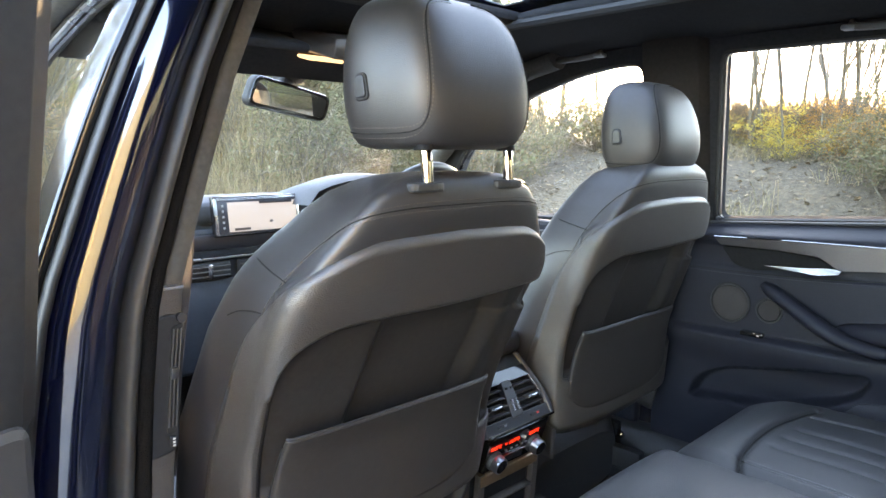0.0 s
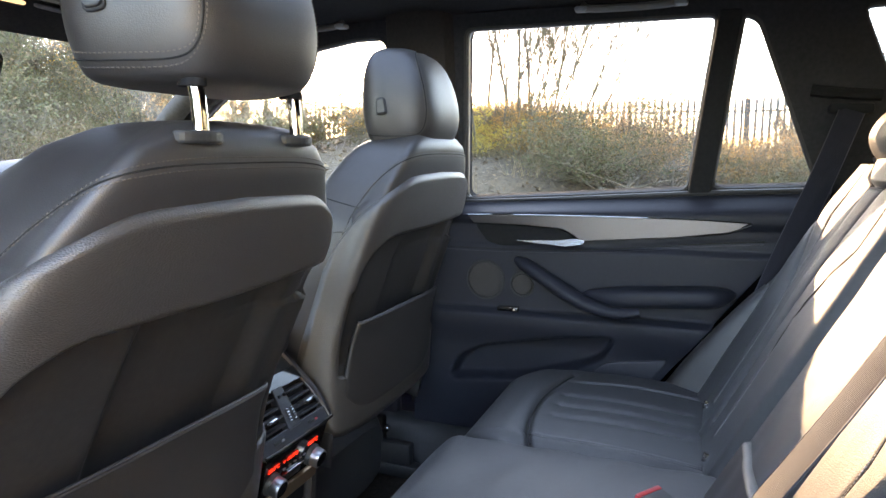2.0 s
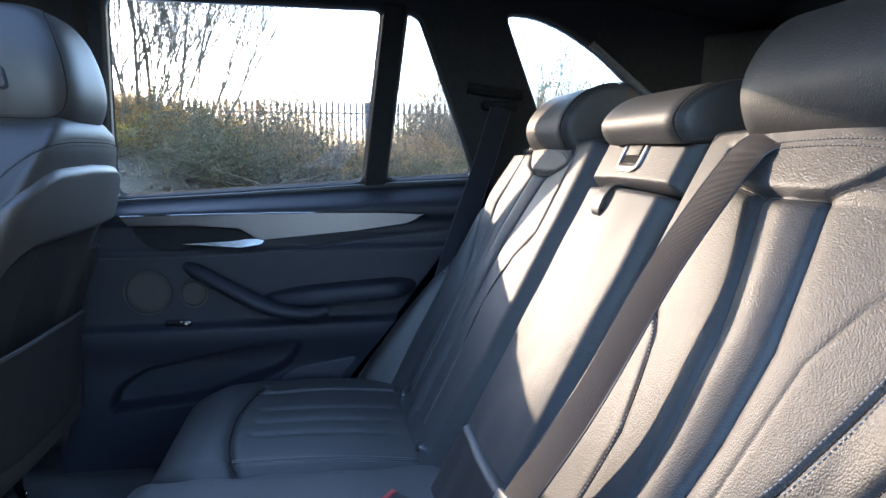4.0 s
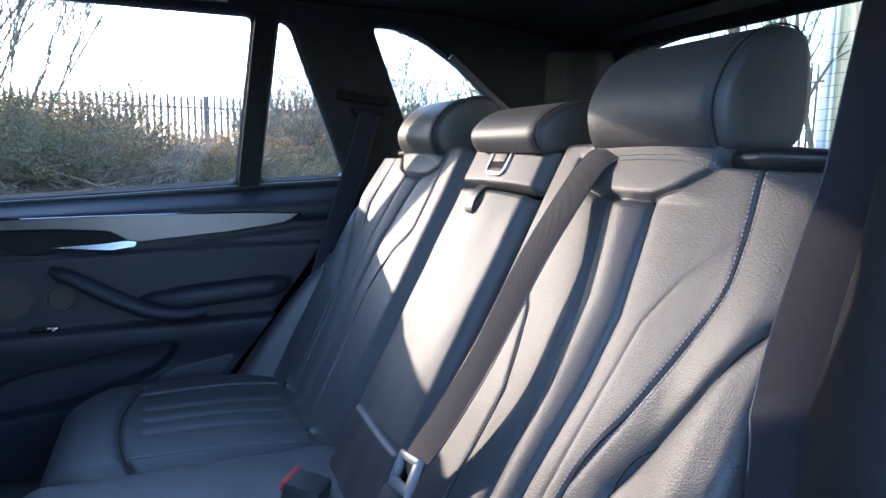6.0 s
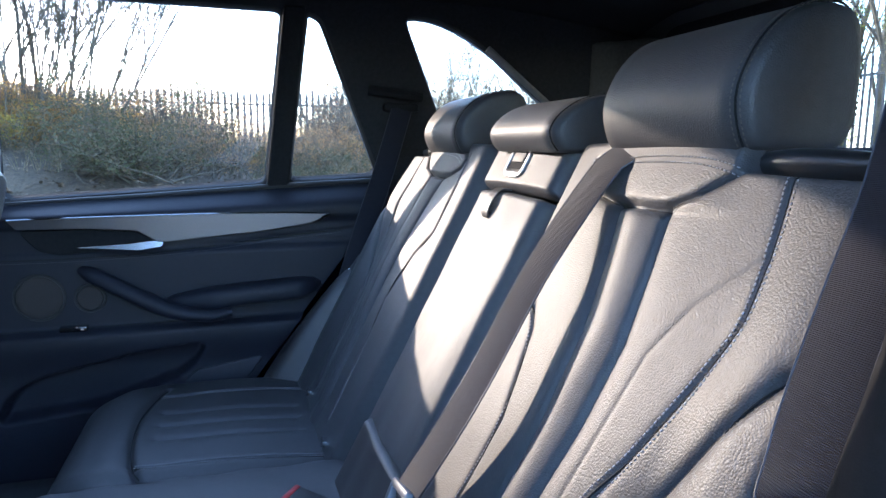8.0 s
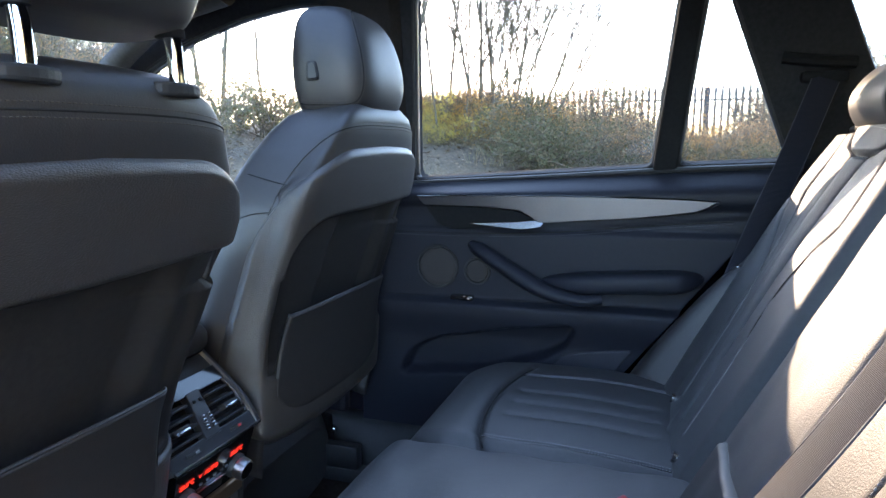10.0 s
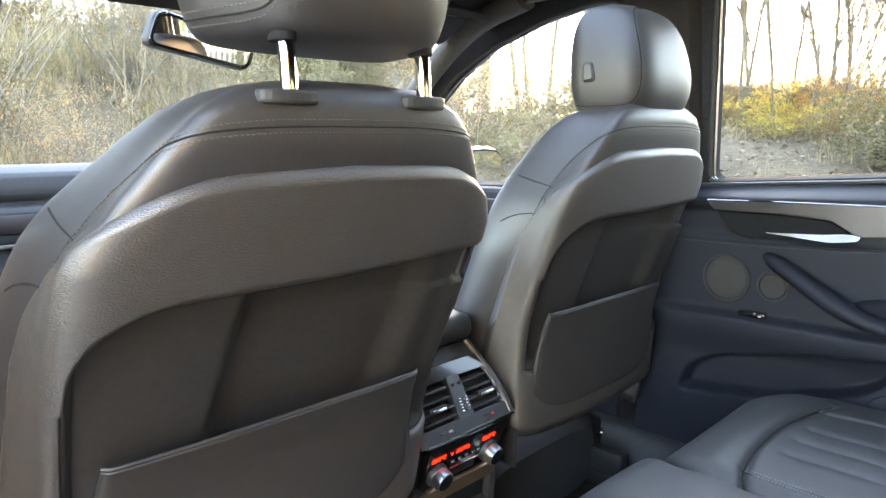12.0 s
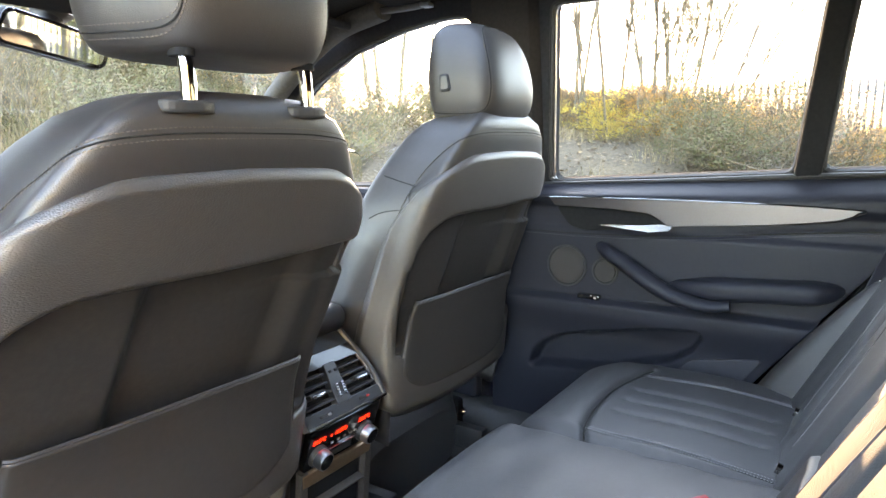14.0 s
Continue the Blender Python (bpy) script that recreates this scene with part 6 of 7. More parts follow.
t_ = belt("seat_belt", [(-.560, .93, 1.50), (-.585, .93, 1.40), (-.606, .925, 1.28), (-.622, .92, 1.16), (-.640, .92, 1.05), (-.66, .92, .90), (-.68, .92, .60)], .047, (.85, .5, 0), "dark webbing belt of the front passenger seat")

# open rear left door, swung forward on the pillar
od = thing("car_door", (-.93, .86, .50), "open rear car door with dark window frame and grey leather panel", "car door")
OD = radians(65)
OE, OI = Vector((-math.sin(OD), -math.cos(OD), 0)), Vector((math.cos(OD), -math.sin(OD), 0))


def od_put(a_, z_, d):
    """a: along the door from its hinge, d: towards its inner side."""
    return Vector((-.92, .85, z_)) + OE * a_ + OI * (d + .19 * max(0, z_ - 1.15))


b = bmesh.new()
prism(b, rounded([(.0, .50), (1.05, .50), (1.10, .9), (1.06, 1.13), (.0, 1.10)], .03, 4), od_put, -.02, .11)
part("panel", b, PAINT, od, "dark blue painted door skin", smooth=False, bevel=.02)
b = bmesh.new()
prism(b, rounded([(.015, .56), (.98, .56), (1.02, .9), (1.0, 1.14), (.015, 1.105)], .02, 4), od_put, .11, .175)
part("inner_panel", b, LEATHER_FINE_SHADED, od, "grey lit leather panel", smooth=False, bevel=.012)
fr = [(.03, 1.10), (.03, 1.30), (.03, 1.52), (.10, 1.60), (.70, 1.61), (.92, 1.50), (1.08, 1.14)]
b = bmesh.new()
loft(b, [[od_put(a_ + da, z_ + dz_, d) for da, dz_, d in ((-.035, 0, .06), (-.035, 0, .15), (-.01, -.01, .165), (.035, -.03, .165), (.035, -.03, .07))] for a_, z_ in fr])
part("window_frame", b, PLASTIC_DARK, od, "black window frame", bevel=.006)
b = bmesh.new()
tube(b, [od_put(a_ - .038, z_, .12) for a_, z_ in fr[:4]], .011, 8)
part("door_seal", b, RUBBER, od)
b = bmesh.new()
b.faces.new([b.verts.new(od_put(a_, z_, .09)) for a_, z_ in fr])
g = part("pane", b, GLASS, od, smooth=False)
g.visible_shadow = False
for z in (.70, 1.0):
    b = bmesh.new()
    rbox(b, (-.895, .85, z), (.05, .05, .06), .008)
    part("hinge", b, PLASTIC_DARK, od)
b = bmesh.new()
stitches(b, [od_put(.03 + .9 * k, .93 + .01 * k, .1765) for k in np.linspace(0, 1, 60)], OI)
part("stitching", b, THREAD, od)

# right door mirror outside
dm = thing("door_mirror", (.95, 1.72, 1.13), "dark door mirror outside the front window", "mirror")
b = bmesh.new()
rings = []
for y, k in ((1.66, .9), (1.68, 1), (1.74, .85), (1.79, .4)):
    rings.append([(.98 + .11 * k * math.copysign(abs(math.cos(t)) ** .6, math.cos(t)), y, 1.17 + .075 * k * math.copysign(abs(math.sin(t)) ** .6, math.sin(t))) for t in np.linspace(0, 2 * math.pi, 24, endpoint=False)])
loft(b, rings)
part("housing", b, PAINT, dm)
b = bmesh.new()
rings = [[(.98 + .092 * math.copysign(abs(math.cos(t)) ** .6, math.cos(t)), y, 1.17 + .06 * math.copysign(abs(math.sin(t)) ** .6, math.sin(t))) for t in np.linspace(0, 2 * math.pi, 24, endpoint=False)] for y in (1.655, 1.652)]
loft(b, rings)
part("glass", b, MIRROR, dm)
part("arm", rbox(bmesh.new(), (.84, 1.72, 1.14), (.14, .06, .04), .01), PAINT, dm)

# ---- outside ----
GROUND = mat("leaf_litter_ground", (0.07, 0.055, 0.038), 0.95, col2=(0.17, 0.13, 0.085), big=0.9, fine=16, bump=1.0, bscale=25, bdist=0.05)
BARK = mat("grey_brown_bark", (0.10, 0.083, 0.060), 0.9, col2=(0.20, 0.165, 0.115), big=2, fine=40, bump=1.0, bscale=30, bdist=0.02)
FENCE = mat("galvanised_dark_steel", (0.10, 0.10, 0.10), 0.6, metal=0.4, var=0.3)
GRASS = leafy("dry_grass", [(0.42, 0.32, 0.19), (0.32, 0.24, 0.13), (0.20, 0.18, 0.08), (0.48, 0.38, 0.25)], 0.7, 0.3)
BRAMBLE = leafy("bramble_leaves", [(0.078, 0.088, 0.036), (0.115, 0.115, 0.046), (0.155, 0.120, 0.058), (0.19, 0.125, 0.070)], 0.72, 0.35)
AUTUMN = leafy("autumn_leaves", [(0.66, 0.34, 0.06), (0.52, 0.24, 0.06), (0.40, 0.22, 0.07), (0.70, 0.43, 0.10)], 0.6, 0.6)
RUSSET = leafy("russet_leaves", [(0.44, 0.22, 0.10), (0.54, 0.29, 0.12), (0.34, 0.25, 0.15), (0.42, 0.32, 0.18)], 0.6, 0.6)
LITTER = leafy("fallen_leaves", [(0.22, 0.15, 0.09), (0.11, 0.08, 0.05), (0.34, 0.24, 0.14), (0.17, 0.14, 0.11), (0.28, 0.22, 0.15)], 0.7, 0.15)
IVY = leafy("ivy_leaves", [(0.16, 0.19, 0.05), (0.24, 0.25, 0.07), (0.12, 0.15, 0.045), (0.34, 0.30, 0.09)], 0.5, 0.5)
YELLOW = leafy("yellow_leaves", [(0.68, 0.50, 0.08), (0.58, 0.40, 0.07), (0.46, 0.42, 0.10), (0.72, 0.56, 0.14)], 0.6, 0.6)
CLAD = mat("pale_yellow_cladding", (0.64, 0.52, 0.29), 0.55, var=0.08, big=0.6, fine=8)
POST = mat("white_painted_steel", (0.72, 0.72, 0.70), 0.45, var=0.06)
ASPHALT = mat("worn_concrete", (0.27, 0.26, 0.245), 0.9, var=0.2, big=1.5, fine=90, bump=0.8, bscale=160, bdist=0.01)


def ground_z(x, y):
    w = noise.noise((x * .13, y * .13, 1.7)) * .35 + noise.noise((x * .5, y * .5, 4.1)) * .14
    r = math.hypot(x, y - .5)
    f = min(1, max(0, (r - 3.5) / 5))
    az = math.degrees(math.atan2(x, y - .5))
    up = float(np.interp(az, [-180, -80, -45, -30, 25, 42, 58, 75, 95, 180], [0, 0, 1.6, 2.7, 2.7, 1.75, 1.45, 1.25, .85, .3]))
    if x < 5 and y < 5:
        f *= .04 if x < 3.5 and y < 3 else .3
    return (w + up * float(sstep(4.5, 12, r))) * f


bm = bmesh.new()
rad = np.r_[0, .8, 1.6, np.geomspace(2.4, 45, 60), 80, 200, 600, 1800]
na = 120
rows = []
for r in rad[1:]:
    row = []
    for k in range(na):
        a_ = 2 * math.pi * k / na
        x, y = r * math.cos(a_), .5 + r * math.sin(a_)
        row.append(bm.verts.new((x, y, ground_z(x, y) if r < 60 else ground_z(x * 60 / r, y * 60 / r))))
    rows.append(row)
c0 = bm.verts.new((0, .5, 0))
for k in range(na):
    bm.faces.new((c0, rows[0][k], rows[0][(k + 1) % na]))
    for a_, b_ in zip(rows, rows[1:]):
        bm.faces.new((a_[k], b_[k], b_[(k + 1) % na], a_[(k + 1) % na]))
single("ground", bm, GROUND, "rough ground with soil, fallen leaves and dead grass", "ground", kind="structure", smooth="all")
bm = bmesh.new()
outline = [(-16, -12.4), (6.5, -12.4), (5.2, -8), (4.4, -3), (4.2, 1), (3.2, 3.6), (1.0, 4.6), (-3, 4.8), (-8, 4.0), (-16, 3.0)]
bm.faces.new([bm.verts.new((x, y, .03)) for x, y in outline])
single("pavement", bm, ASPHALT, "pale worn concrete yard under the parked car", "pavement", kind="structure", smooth=False)

# wheels, on which the car stands
for x in (-.82, .82):
    for y in (2.35, -.58):
        wh = thing("wheel", (x, y, .37), "black tyre on a silver rim under the car", "wheel", "wheels")
        b = bmesh.new()
        prof = spline([(.25, -.12), (.34, -.125), (.365, -.10), (.37, 0), (.365, .10), (.34, .125), (.25, .12)], 16)
        loft(b, [[(x + w_, y + r * math.cos(t), .372 + r * math.sin(t)) for t in np.linspace(0, 2 * math.pi, 40, endpoint=False)] for r, w_ in prof], cap=False)
        part("tyre", b, RUBBER, wh, "black rubber tyre")
        b = bmesh.new()
        loft(b, [[(x + w_, y + r * math.cos(t), .372 + r * math.sin(t)) for t in np.linspace(0, 2 * math.pi, 40, endpoint=False)] for r, w_ in ((.25, -.11), (.2, -.06), (.05, -.08), (.05, .08), (.2, .06), (.25, .11))])
        part("rim", b, SATIN, wh, "silver rim")


# trees
def branch(bm, p, d, length, r, depth, rng, twig, bend=.25):
    n = 5 if depth > 1 else 4
    pts, rs = [p], [r]
    q, dd = p.copy(), d.copy()
    for i in range(n):
        dd = (dd + Vector((rng.uniform(-1, 1), rng.uniform(-1, 1), rng.uniform(-.4, 1))) * bend * .5).normalized()
        q = q + dd * (length / n)
        pts.append(q.copy()), rs.append(r * (1 - .75 * (i + 1) / n) + .0012)
    tube(bm, pts, rs, 6 if depth > 2 else (4 if depth > 0 else 3), cap=False)
    if depth <= 0:
        return
    kids = rng.randint(3, 4) if depth > 1 else rng.randint(3, 5)
    for k in range(kids):
        i = rng.randint(1, n)
        t = rng.uniform(.35, 1.0)
        i = max(1, min(n, int(t * n + .5)))
        base = pts[i]
        dirn = (pts[i] - pts[i - 1]).normalized()
        side = Vector((rng.uniform(-1, 1), rng.uniform(-1, 1), rng.uniform(-.2, .7))).normalized()
        nd = (dirn * .75 + side * .75).normalized()
        branch(bm, base, nd, length * rng.uniform(.45, .7), max(rs[i] * .62, .0036), depth - 1, rng, twig, bend)


def leaf_cards(bm, centres, n, spread, size, rng):
    for c in centres:
        for _ in range(n):
            o = Vector(c) + Vector((rng.gauss(0, spread), rng.gauss(0, spread), rng.gauss(0, spread * .7)))
            a_ = Vector((rng.uniform(-1, 1), rng.uniform(-1, 1), rng.uniform(-1, 1))).normalized()
            b_ = a_.orthogonal().normalized()
            s = size * rng.uniform(.6, 1.3)
            v = [bm.verts.new(o + a_ * s * i + b_ * s * .55 * j) for i, j in ((-1, 0), (0, -1), (1, 0), (0, 1))]
            bm.faces.new(v)


def tree(at, height, seed, stems=1, leaves=0, label="bare leafless tree with thin grey branches", leafmat=None, spread=.12, depth=3, r0=None, lean=0.0, upright=.9, first=3, lean_y=0.0, base_r=.25, kids=3):
    rng = random.Random(seed)
    t = thing("tree", at, label, "tree", "bare trees")
    bm = bmesh.new()
    for s in range(stems):
        base = Vector(at) + Vector((rng.uniform(-1, 1), rng.uniform(-1, 1), 0)) * base_r * (stems > 1) + Vector((0, 0, -.1))
        d = Vector((rng.uniform(-1, 1) * spread + lean, rng.uniform(-1, 1) * spread + lean_y, 1)).normalized()
        r = r0 or height * .011
        n = 9
        pts, rs, q = [base], [r * 1.25], base.copy()
        for i in range(n):
            d = (d + Vector((rng.uniform(-1, 1), rng.uniform(-1, 1), .5)) * .07).normalized()
            q = q + d * height / n
            pts.append(q.copy()), rs.append(r * (1 - .88 * (i + 1) / n))
        tube(bm, pts, rs, 7, cap=False)
        for i in range(first, n + 1):
            for k in range(rng.randint(1, kids)):
                side = Vector((rng.uniform(-1, 1), rng.uniform(-1, 1), rng.uniform(.1, .9))).normalized()
                nd = ((pts[i] - pts[i - 1]).normalized() * upright + side * .8).normalized()
                branch(bm, pts[i], nd, height * rng.uniform(.16, .30) * (1.25 - i / n * .7), rs[i] * .65, depth - 1, rng, 0, .3)
    part("trunk", bm, BARK, t)
    if leaves:
        b = bmesh.new()
        cs = [Vector(at) + Vector((rng.gauss(0, height * .12), rng.gauss(0, height * .12), height * rng.uniform(.15, .8))) for _ in range(leaves)]
        leaf_cards(b, cs, 24, height * .03, .035, rng)
        part("crown", b, leafmat or AUTUMN, t, "sparse crown of small leaves", smooth=False)
    return t


def place(x, y):
    return (x, y, ground_z(x, y))


def shrub(at, size, seed, leafmat, label, n=90, twigs=16, hgt=1.0, leaf=.035):
    rng = random.Random(seed)
    t = thing("shrub", at, label, "shrub", "shrubs")
    bm = bmesh.new()
    ends = []
    for k in range(twigs):
        d = Vector((rng.uniform(-1, 1), rng.uniform(-1, 1), rng.uniform(.5, 1.6) * hgt)).normalized()
        p = Vector(at) + Vector((rng.uniform(-.4, .4) * size, rng.uniform(-.4, .4) * size, -.05))
        pts = [p]
        for i in range(5):
            d = (d + Vector((rng.uniform(-1, 1), rng.uniform(-1, 1), rng.uniform(-.7, .4))) * .25).normalized()
            p = p + d * size * .22
            pts.append(p.copy())
            ends += [p.copy()] * (i > 0)
        tube(bm, pts, [.012 * size, .010 * size, .008 * size, .006 * size, .004, .002], 4, cap=False)
        for e in pts[1:]:
            for _ in range(2):
                dd = Vector((rng.uniform(-1, 1), rng.uniform(-1, 1), rng.uniform(-.2, 1))).normalized()
                tip = e + (dd + Vector((0, 0, .3))) * size * rng.uniform(.14, .30)
                tube(bm, [e, e + dd * size * .12, tip], [.004, .003, .0015], 3, cap=False)
                ends.append(tip)
    part("stems", bm, BARK, t)
    b = bmesh.new()
    rng.shuffle(ends)
    ends = ends[:max(8, len(ends) * 2 // 3)]
    leaf_cards(b, ends, max(1, n * 12 // len(ends)), size * .055, leaf, rng)
    part("foliage", b, leafmat, t, smooth=False)
    return t


# many-stemmed bare trees seen through the rear side window
tree(place(10.6, 3.0), 4.8, 5, stems=19, spread=.36, depth=3, r0=.016, label="many-stemmed bare tree with spreading thin branches", first=2, lean_y=-.20, base_r=.9, kids=3, upright=1.1)
tree(place(10.9, 2.3), 4.6, 8, stems=4, spread=.2, depth=3, r0=.016, label="many-stemmed bare tree with spreading thin branches", first=3, lean_y=-.55, base_r=.3, kids=3, upright=1.0)
tree(place(11.2, 3.9), 5.4, 15, stems=9, spread=.16, depth=3, r0=.034, label="many-stemmed bare tree with dark upright stems", first=2, base_r=.8, kids=2, upright=1.2)
tree(place(14.6, -4.6), 4.2, 6, stems=4, spread=.25, r0=.02, first=1)


def ivy(t, at, height, r, seed):
    """Ivy climbing a trunk, thick below and thinning upwards."""
    rng = random.Random(seed)
    b = bmesh.new()
    cs = []
    for _ in range(150):
        h_ = height * rng.random() ** 1.4
        a_ = rng.uniform(0, 2 * math.pi)
        k = r * rng.uniform(.8, 2.4) + .05
        cs.append(Vector(at) + Vector((k * math.cos(a_), k * math.sin(a_), h_)))
    leaf_cards(b, cs, 22, .10, .030, rng)
    part("ivy", b, IVY, t, "olive green ivy on the trunk", smooth=False)


# woods ahead and ahead to the right
_rng = random.Random(42)
proto = [tree(place(8.2, 10.3), 9.5, 21, r0=.13, first=2), tree(place(10.8, 9.3), 8.5, 22, r0=.06, first=2), tree(place(5.0, 15.5), 9.0, 23, r0=.10, first=2), tree(place(1.0, 16.5), 9.0, 24, r0=.07, first=2)]
ivy(proto[0], place(8.2, 10.3), 5.5, .14, 3)
ivy(proto[2], place(5.0, 15.5), 4.5, .11, 4)
for k in range(30):
    az = radians(_rng.uniform(-30, 48))
    rr = _rng.uniform(13, 30)
    x, y = rr * math.sin(az), rr * math.cos(az)
    copy_thing(proto[k % 4], Matrix.Translation(place(x, y)) @ Matrix.Rotation(_rng.uniform(0, 6.28), 4, 'Z'))
for az, rr, k in ((33, 13, 0), (37, 15, 2), (40, 12.5, 2), (43.5, 16, 0), (46, 14, 0), (50.5, 17, 1), (52, 19, 3), (56, 22, 1)):
    x, y = rr * math.sin(radians(az)), rr * math.cos(radians(az))
    copy_thing(proto[k], Matrix.Translation(place(x, y)) @ Matrix.Rotation(az, 4, 'Z'))
for az, rr in ((118, 19), (126, 17), (133, 21), (140, 24), (146, 20), (129, 15), (136, 16.5), (143, 15.5), (138, 19), (305, 14), (315, 17), (322, 13), (330, 18), (338, 15)):
    x, y = rr * math.sin(radians(az)), rr * math.cos(radians(az))
    copy_thing(proto[int(az) % 4], Matrix.Translation(place(x, y)) @ Matrix.Rotation(az, 4, 'Z'))

for az, rr, k in ((-13, 10.5, 0), (-10, 12.5, 1), (-7, 10.0, 2), (-4.5, 12, 0), (-2, 10.8, 3), (1, 12.5, 1), (4, 11.0, 0)):
    x, y = rr * math.sin(radians(az)) - .8, rr * math.cos(radians(az))
    copy_thing(proto[k], Matrix.Translation(place(x, y)) @ Matrix.Rotation(az, 4, 'Z')).scale = (.6, .6, .6)

# shrubs and brambles
sp = [shrub(place(8.6, 1.6), 1.3, 1, BRAMBLE, "dark green low bramble bush", 900, 34, .45, .020),
      shrub(place(9.4, 5.9), 1.1, 2, AUTUMN, "small shrub with bright orange autumn leaves", 330, 18, .9, .016),
      shrub(place(11.5, 1.0), 1.5, 3, RUSSET, "russet half-bare shrub before the fence", 420, 46, 1.4, .018),
      shrub(place(12.4, -2.5), 1.7, 4, RUSSET, "tall bare russet shrub before the fence", 220, 70, 2.4, .015),
      shrub(place(6.5, 9.5), 1.3, 5, BRAMBLE, "dark green bramble on the bank", 700, 30, .6, .020),
      shrub(place(9.9, 3.8), .7, 6, YELLOW, "low shrub with bright yellow leaves on the slope", 300, 16, .8, .016)]


def plant(kind, x, y, s, flat=1.0):
    copy_thing(sp[kind], Matrix.Translation(place(x, y)) @ Matrix.Rotation(_rng.uniform(0, 6.28), 4, 'Z')).scale = (s, s, s * flat)


# low green mounds and taller russet growth up to the fence
for k in range(40):
    plant(_rng.choice([0, 2, 4, 0]), _rng.uniform(8.4, 12.0), _rng.uniform(-9, 1.8), _rng.uniform(.45, .75), .75)
for k in range(60):
    y = _rng.uniform(-11, 2.6)
    plant(_rng.choice([2, 3, 3]), _rng.uniform(12.0, 16.8), y, _rng.uniform(.5, .8) * (1.15 if y < -1.5 else .55))
# thicket round the foot of the bare trees
for k in range(52):
    plant(_rng.choice([4, 2, 3, 3, 2, 3, 3]), _rng.uniform(10.6, 13.5), _rng.uniform(2.4, 7.5), _rng.uniform(.34, .56), 1.0)
for k in range(24):
    plant(_rng.choice([2, 3]), _rng.uniform(13, 16.8), _rng.uniform(1.5, 8), _rng.uniform(.5, .8))
for k in range(44):
    y = _rng.uniform(-13, 9)
    plant(_rng.choice([2, 3, 3]), _rng.uniform(17.8, 21), y, _rng.uniform(.8, 1.1) * (1.9 if y < -1.5 else .6))
for x, y, s, kind in ((10.6, 3.7, .6, 1), (10.3, 3.1, .8, 1), (10.9, 2.9, .7, 1), (10.2, 2.2, .6, 1), (9.8, 2.4, .45, 1), (10.7, 4.6, .5, 1), (10.2, 3.6, .6, 5), (10.6, 4.3, .5, 5), (9.9, 3.3, .6, 5), (9.6, 3.0, .5, 1), (10.0, 2.7, .7, 1), (9.9, 1.8, .5, 1), (10.4, .2, .7, 1), (11.0, -.6, .7, 1), (11.4, -2.2, .8, 1), (6.4, 9.0, .8, 1), (7.6, 8.6, .7, 5)):
    plant(kind, x, y, s, .9)
# brambles over the bank ahead, few on the littered slope to its right
for k in range(150):
    az = _rng.uniform(-42, 60)
    if 44 < az and _rng.random() < .75:
        continue
    rr = _rng.uniform(8.0, 18)
    plant(_rng.choice([0, 0, 2, 4, 4, 3]), rr * math.sin(radians(az)), rr * math.cos(radians(az)), _rng.uniform(.5, 1.0))

# grass and litter as stuff
vs_, fs_ = [], []
def blade(x, y, z, h, lean, wd):
    a_ = _rng.uniform(0, 6.28)
    c_, s_ = math.cos(a_), math.sin(a_)
    i = len(vs_)
    vs_.extend([(x - s_ * wd, y + c_ * wd, z), (x + s_ * wd, y - c_ * wd, z), (x + c_ * lean * .4 + s_ * wd * .7, y + s_ * lean * .4 - c_ * wd * .7, z + h * .6), (x + c_ * lean * .4 - s_ * wd * .7, y + s_ * lean * .4 + c_ * wd * .7, z + h * .6), (x + c_ * lean, y + s_ * lean, z + h)])
    fs_.extend([(i, i + 1, i + 2, i + 3), (i + 3, i + 2, i + 4)])


for k in range(5200):
    az = radians(_rng.uniform(-45, 118))
    rr = 5.0 + 14 * _rng.random() ** .8
    x, y = rr * math.sin(az), rr * math.cos(az)
    dens = noise.noise((x * .45, y * .45, 8)) + (.42 if az < radians(43) else -.18)
    if dens < 0:
        continue
    z = ground_z(x, y)
    hh = _rng.uniform(.10, .40) * (1.3 if y > 6 else .7) * (1 + 1.1 * max(0, noise.noise((x * .8, y * .8, 2)) * 2.5))
    for j in range(22):
        blade(x + _rng.gauss(0, .13), y + _rng.gauss(0, .13), z - .02, hh * _rng.uniform(.35, 1.2), _rng.uniform(.15, 1.3) * hh, .0035)
# tall blond tufts on the bank before the windscreen
for k in range(3000):
    az = radians(_rng.uniform(-34, 43))
    rr = 5.0 + 8 * _rng.random()
    x, y = rr * math.sin(az), rr * math.cos(az)
    clump = noise.noise((x * .7, y * .7, 5))
    if clump < -.12:
        continue
    z, hh = ground_z(x, y), _rng.uniform(.18, .5) * (1 + 1.2 * max(0, clump))
    for j in range(18):
        blade(x + _rng.gauss(0, .09), y + _rng.gauss(0, .09), z - .02, hh * _rng.uniform(.4, 1.2), _rng.uniform(.2, 1.4) * hh, .0045)
me = bpy.data.meshes.new("dry_grass")
me.from_pydata(vs_, [], fs_)
tagged(mesh_part("dry_grass", me, GRASS, None, smooth=False), "tufts of pale dry grass on the bank", "grass", kind="stuff")
bm = bmesh.new()
for k in range(22000):
    az = radians(_rng.uniform(-30, 125))
    rr = 4.5 + 11 * _rng.random()
    x, y = rr * math.sin(az), rr * math.cos(az)
    z = ground_z(x, y) + .015
    a_ = _rng.uniform(0, 6.28)
    s = _rng.uniform(.018, .05)
    bm.faces.new([bm.verts.new((x + s * math.cos(a_ + q) * e, y + s * math.sin(a_ + q) * e, z + _rng.uniform(-.01, .03))) for q, e in ((0, 1), (1.57, .6), (3.14, 1), (4.71, .6))])
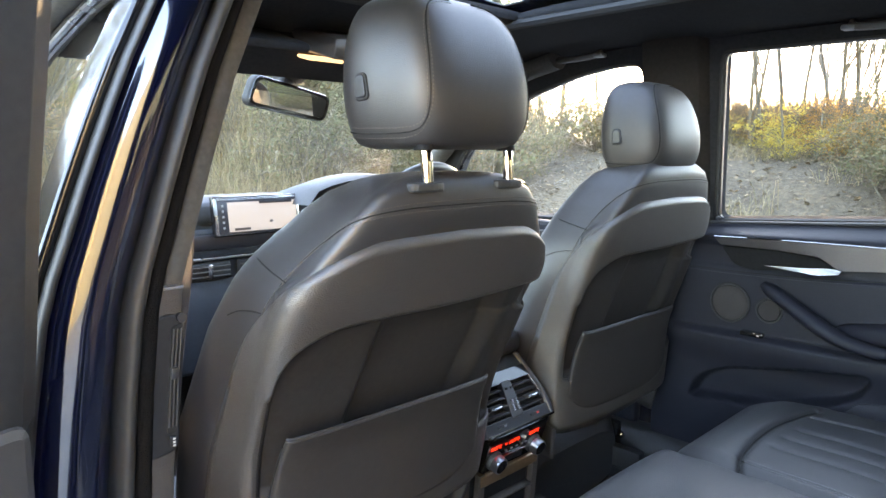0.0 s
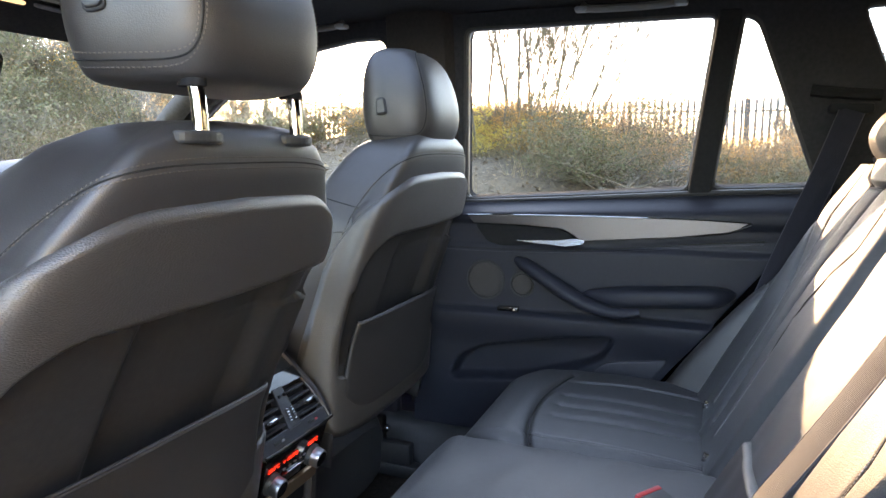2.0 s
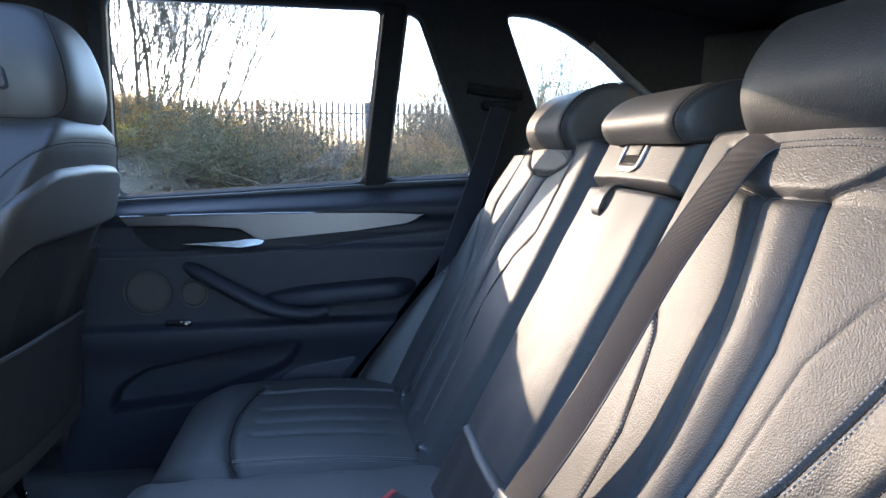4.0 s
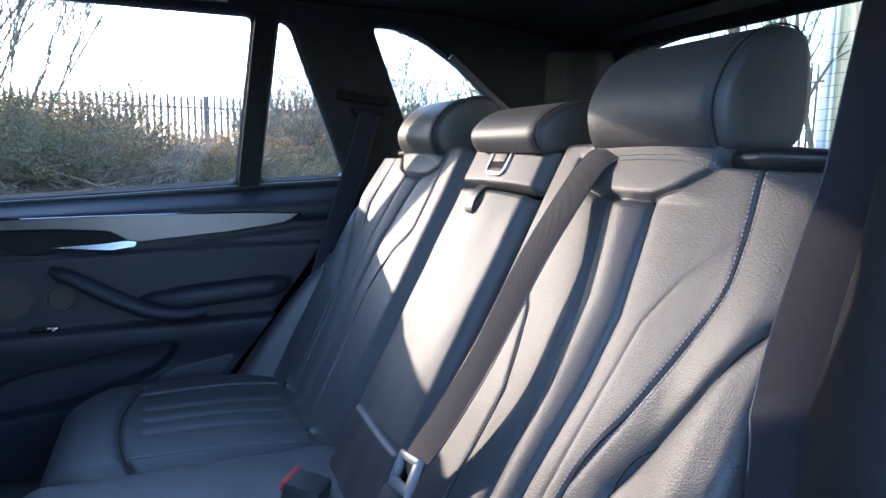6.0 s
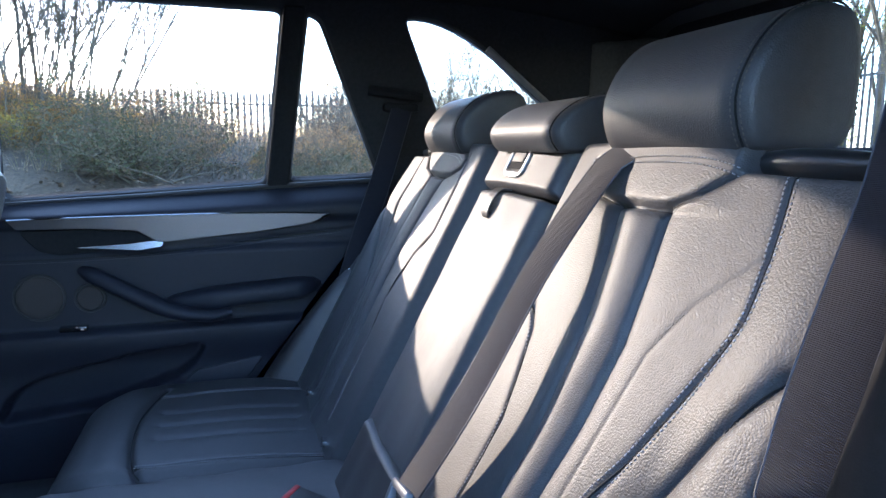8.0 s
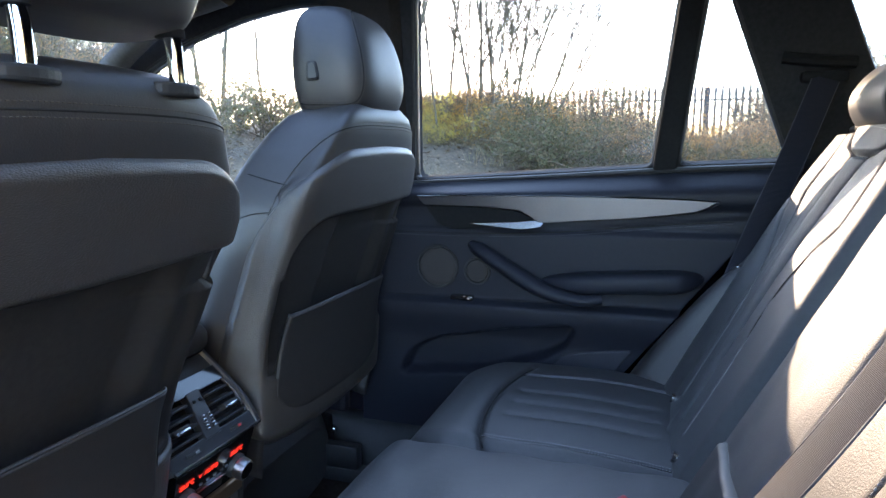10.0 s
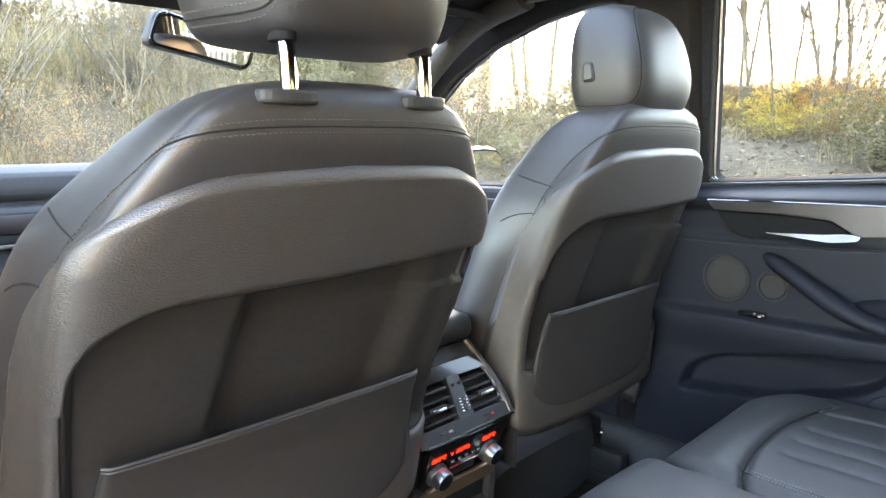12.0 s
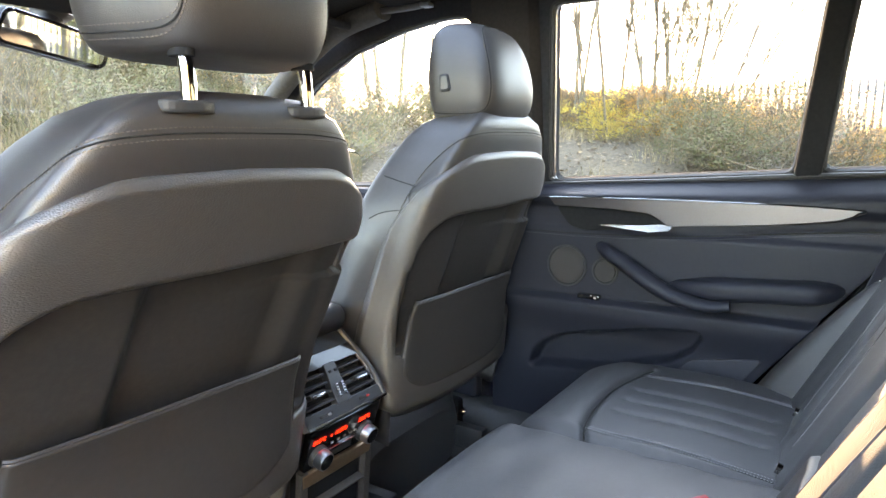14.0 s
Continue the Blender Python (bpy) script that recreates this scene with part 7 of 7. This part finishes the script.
single("fallen_leaves", bm, LITTER, "fallen brown leaves over the ground", "leaves", kind="stuff", smooth=False)

# palisade fence
FX = 17.2
fe = thing("palisade_fence", (FX, 0, .4), "dark steel palisade fence with pointed pales beyond the bushes", "fence")
gz = .72
b = bmesh.new()
prism(b, [(-.033, 0), (.033, 0), (.033, 1.80), (.018, 1.90), (0, 1.96), (-.018, 1.90), (-.033, 1.80)], lambda a_, c_, d: (d - .006 * math.cos(a_ * 60), a_, c_), -.002, .003)
pale = part("pale", b, FENCE, fe, smooth=False)
pale.location = (FX, -16, gz + .02)
pale.matrix_parent_inverse = WORLD_OF[fe.name].inverted()
for k in range(1, 190):
    o = pale.copy()
    scene.collection.objects.link(o)
    o.location = (FX + .02 * math.sin(k * .7), -16 + .155 * k, gz + .02 + .012 * math.sin(k * 1.7))
for z in (.35, 1.62):
    b = bmesh.new()
    rbox(b, (FX + .03, -1.3, gz + z), (.04, 30, .045), .004)
    part("rail", b, FENCE, fe, smooth=False)
for k in range(11):
    b = bmesh.new()
    rbox(b, (FX + .07, -14.35 + 2.75 * k, gz + .95), (.06, .10, 1.95), .008)
    part("post", b, FENCE, fe, smooth=False)

# second, higher fence and pale shed behind the car
f2 = thing("palisade_fence", (9.5, -11.6, 0), "tall dark palisade fence beside the pale shed", "fence")
b = bmesh.new()
prism(b, [(-.033, 0), (.033, 0), (.033, 2.9), (0, 3.05), (-.033, 2.9)], lambda a_, c_, d: (a_, d, c_), -.002, .003)
pale2 = part("pale", b, FENCE, f2, smooth=False)
pale2.location = (9.6, -12.4, .3)
pale2.matrix_parent_inverse = WORLD_OF[f2.name].inverted()
for k in range(1, 45):
    o = pale2.copy()
    scene.collection.objects.link(o)
    o.location = (9.6 + .155 * k, -12.4 + .01 * k, .3)
for z in (.8, 2.9):
    b = bmesh.new()
    rbox(b, (12.9, -12.38, z), (7.0, .04, .05), .004)
    part("rail", b, FENCE, f2, smooth=False)
sh = thing("shed", (5.5, -13.0, 0), "pale yellow ribbed metal shed with a white corner post", "building")
b = bmesh.new()
x = 9.33
prof = []
while x > -16.0:
    prof += [(x, 0), (x - .10, 0), (x - .13, .035), (x - .19, .035), (x - .22, 0)]
    x -= .22
rows = [[b.verts.new((px_, -12.5 + d, z)) for px_, d in prof] for z in (0, 2.0, 4.0, 6.5)]
for a_, c_ in zip(rows, rows[1:]):
    for i in range(len(prof) - 1):
        b.faces.new((a_[i], a_[i + 1], c_[i + 1], c_[i]))
part("wall", b, CLAD, sh, "pale yellow ribbed cladding", smooth=False)
b = bmesh.new()
y = -12.5
prof = []
while y < -4.5:
    prof += [(y, 0), (y + .10, 0), (y + .13, .035), (y + .19, .035), (y + .22, 0)]
    y += .22
rows = [[b.verts.new((-8.5 + d, py_, z)) for py_, d in prof] for z in (0, 2.0, 4.0, 6.5)]
for a_, c_ in zip(rows, rows[1:]):
    for i in range(len(prof) - 1):
        b.faces.new((a_[i], a_[i + 1], c_[i + 1], c_[i]))
part("wing_wall", b, CLAD, sh, "pale yellow ribbed cladding", smooth=False)
b = bmesh.new()
prism(b, [(9.33, -12.5), (-16.0, -12.5), (-16.0, -18), (9.33, -18)], lambda a_, c_, d: (a_, c_, d), 6.5, 6.6)
part("roof", b, POST, sh, smooth=False)
b = bmesh.new()
prism(b, [(9.31, -12.56), (9.33, -12.56), (9.33, -18), (9.31, -18)], lambda a_, c_, d: (a_, c_, d), 0, 6.5)
part("side_wall", b, CLAD, sh, smooth=False)
b = bmesh.new()
rbox(b, (9.42, -12.43, 3.3), (.17, .14, 6.6), .02)
part("corner_post", b, POST, sh, "white corner post")
b = bmesh.new()
tube(b, [(9.24, -12.40, 0), (9.24, -12.40, 6.4)], .035, 10)
part("downpipe", b, POST, sh, "grey downpipe")
b = bmesh.new()
for k in range(26):
    tube(b, [(2.0 + .25 * k, -12.35, 0), (2.0 + .25 * k, -12.35, 4.5)], .004, 4)
for k in range(10):
    tube(b, [(1.5, -12.35, .4 + .45 * k), (8.75, -12.35, .4 + .45 * k)], .005, 4)
part("wire_mesh", b, FENCE, sh, "thin wire mesh before the wall", smooth=False)
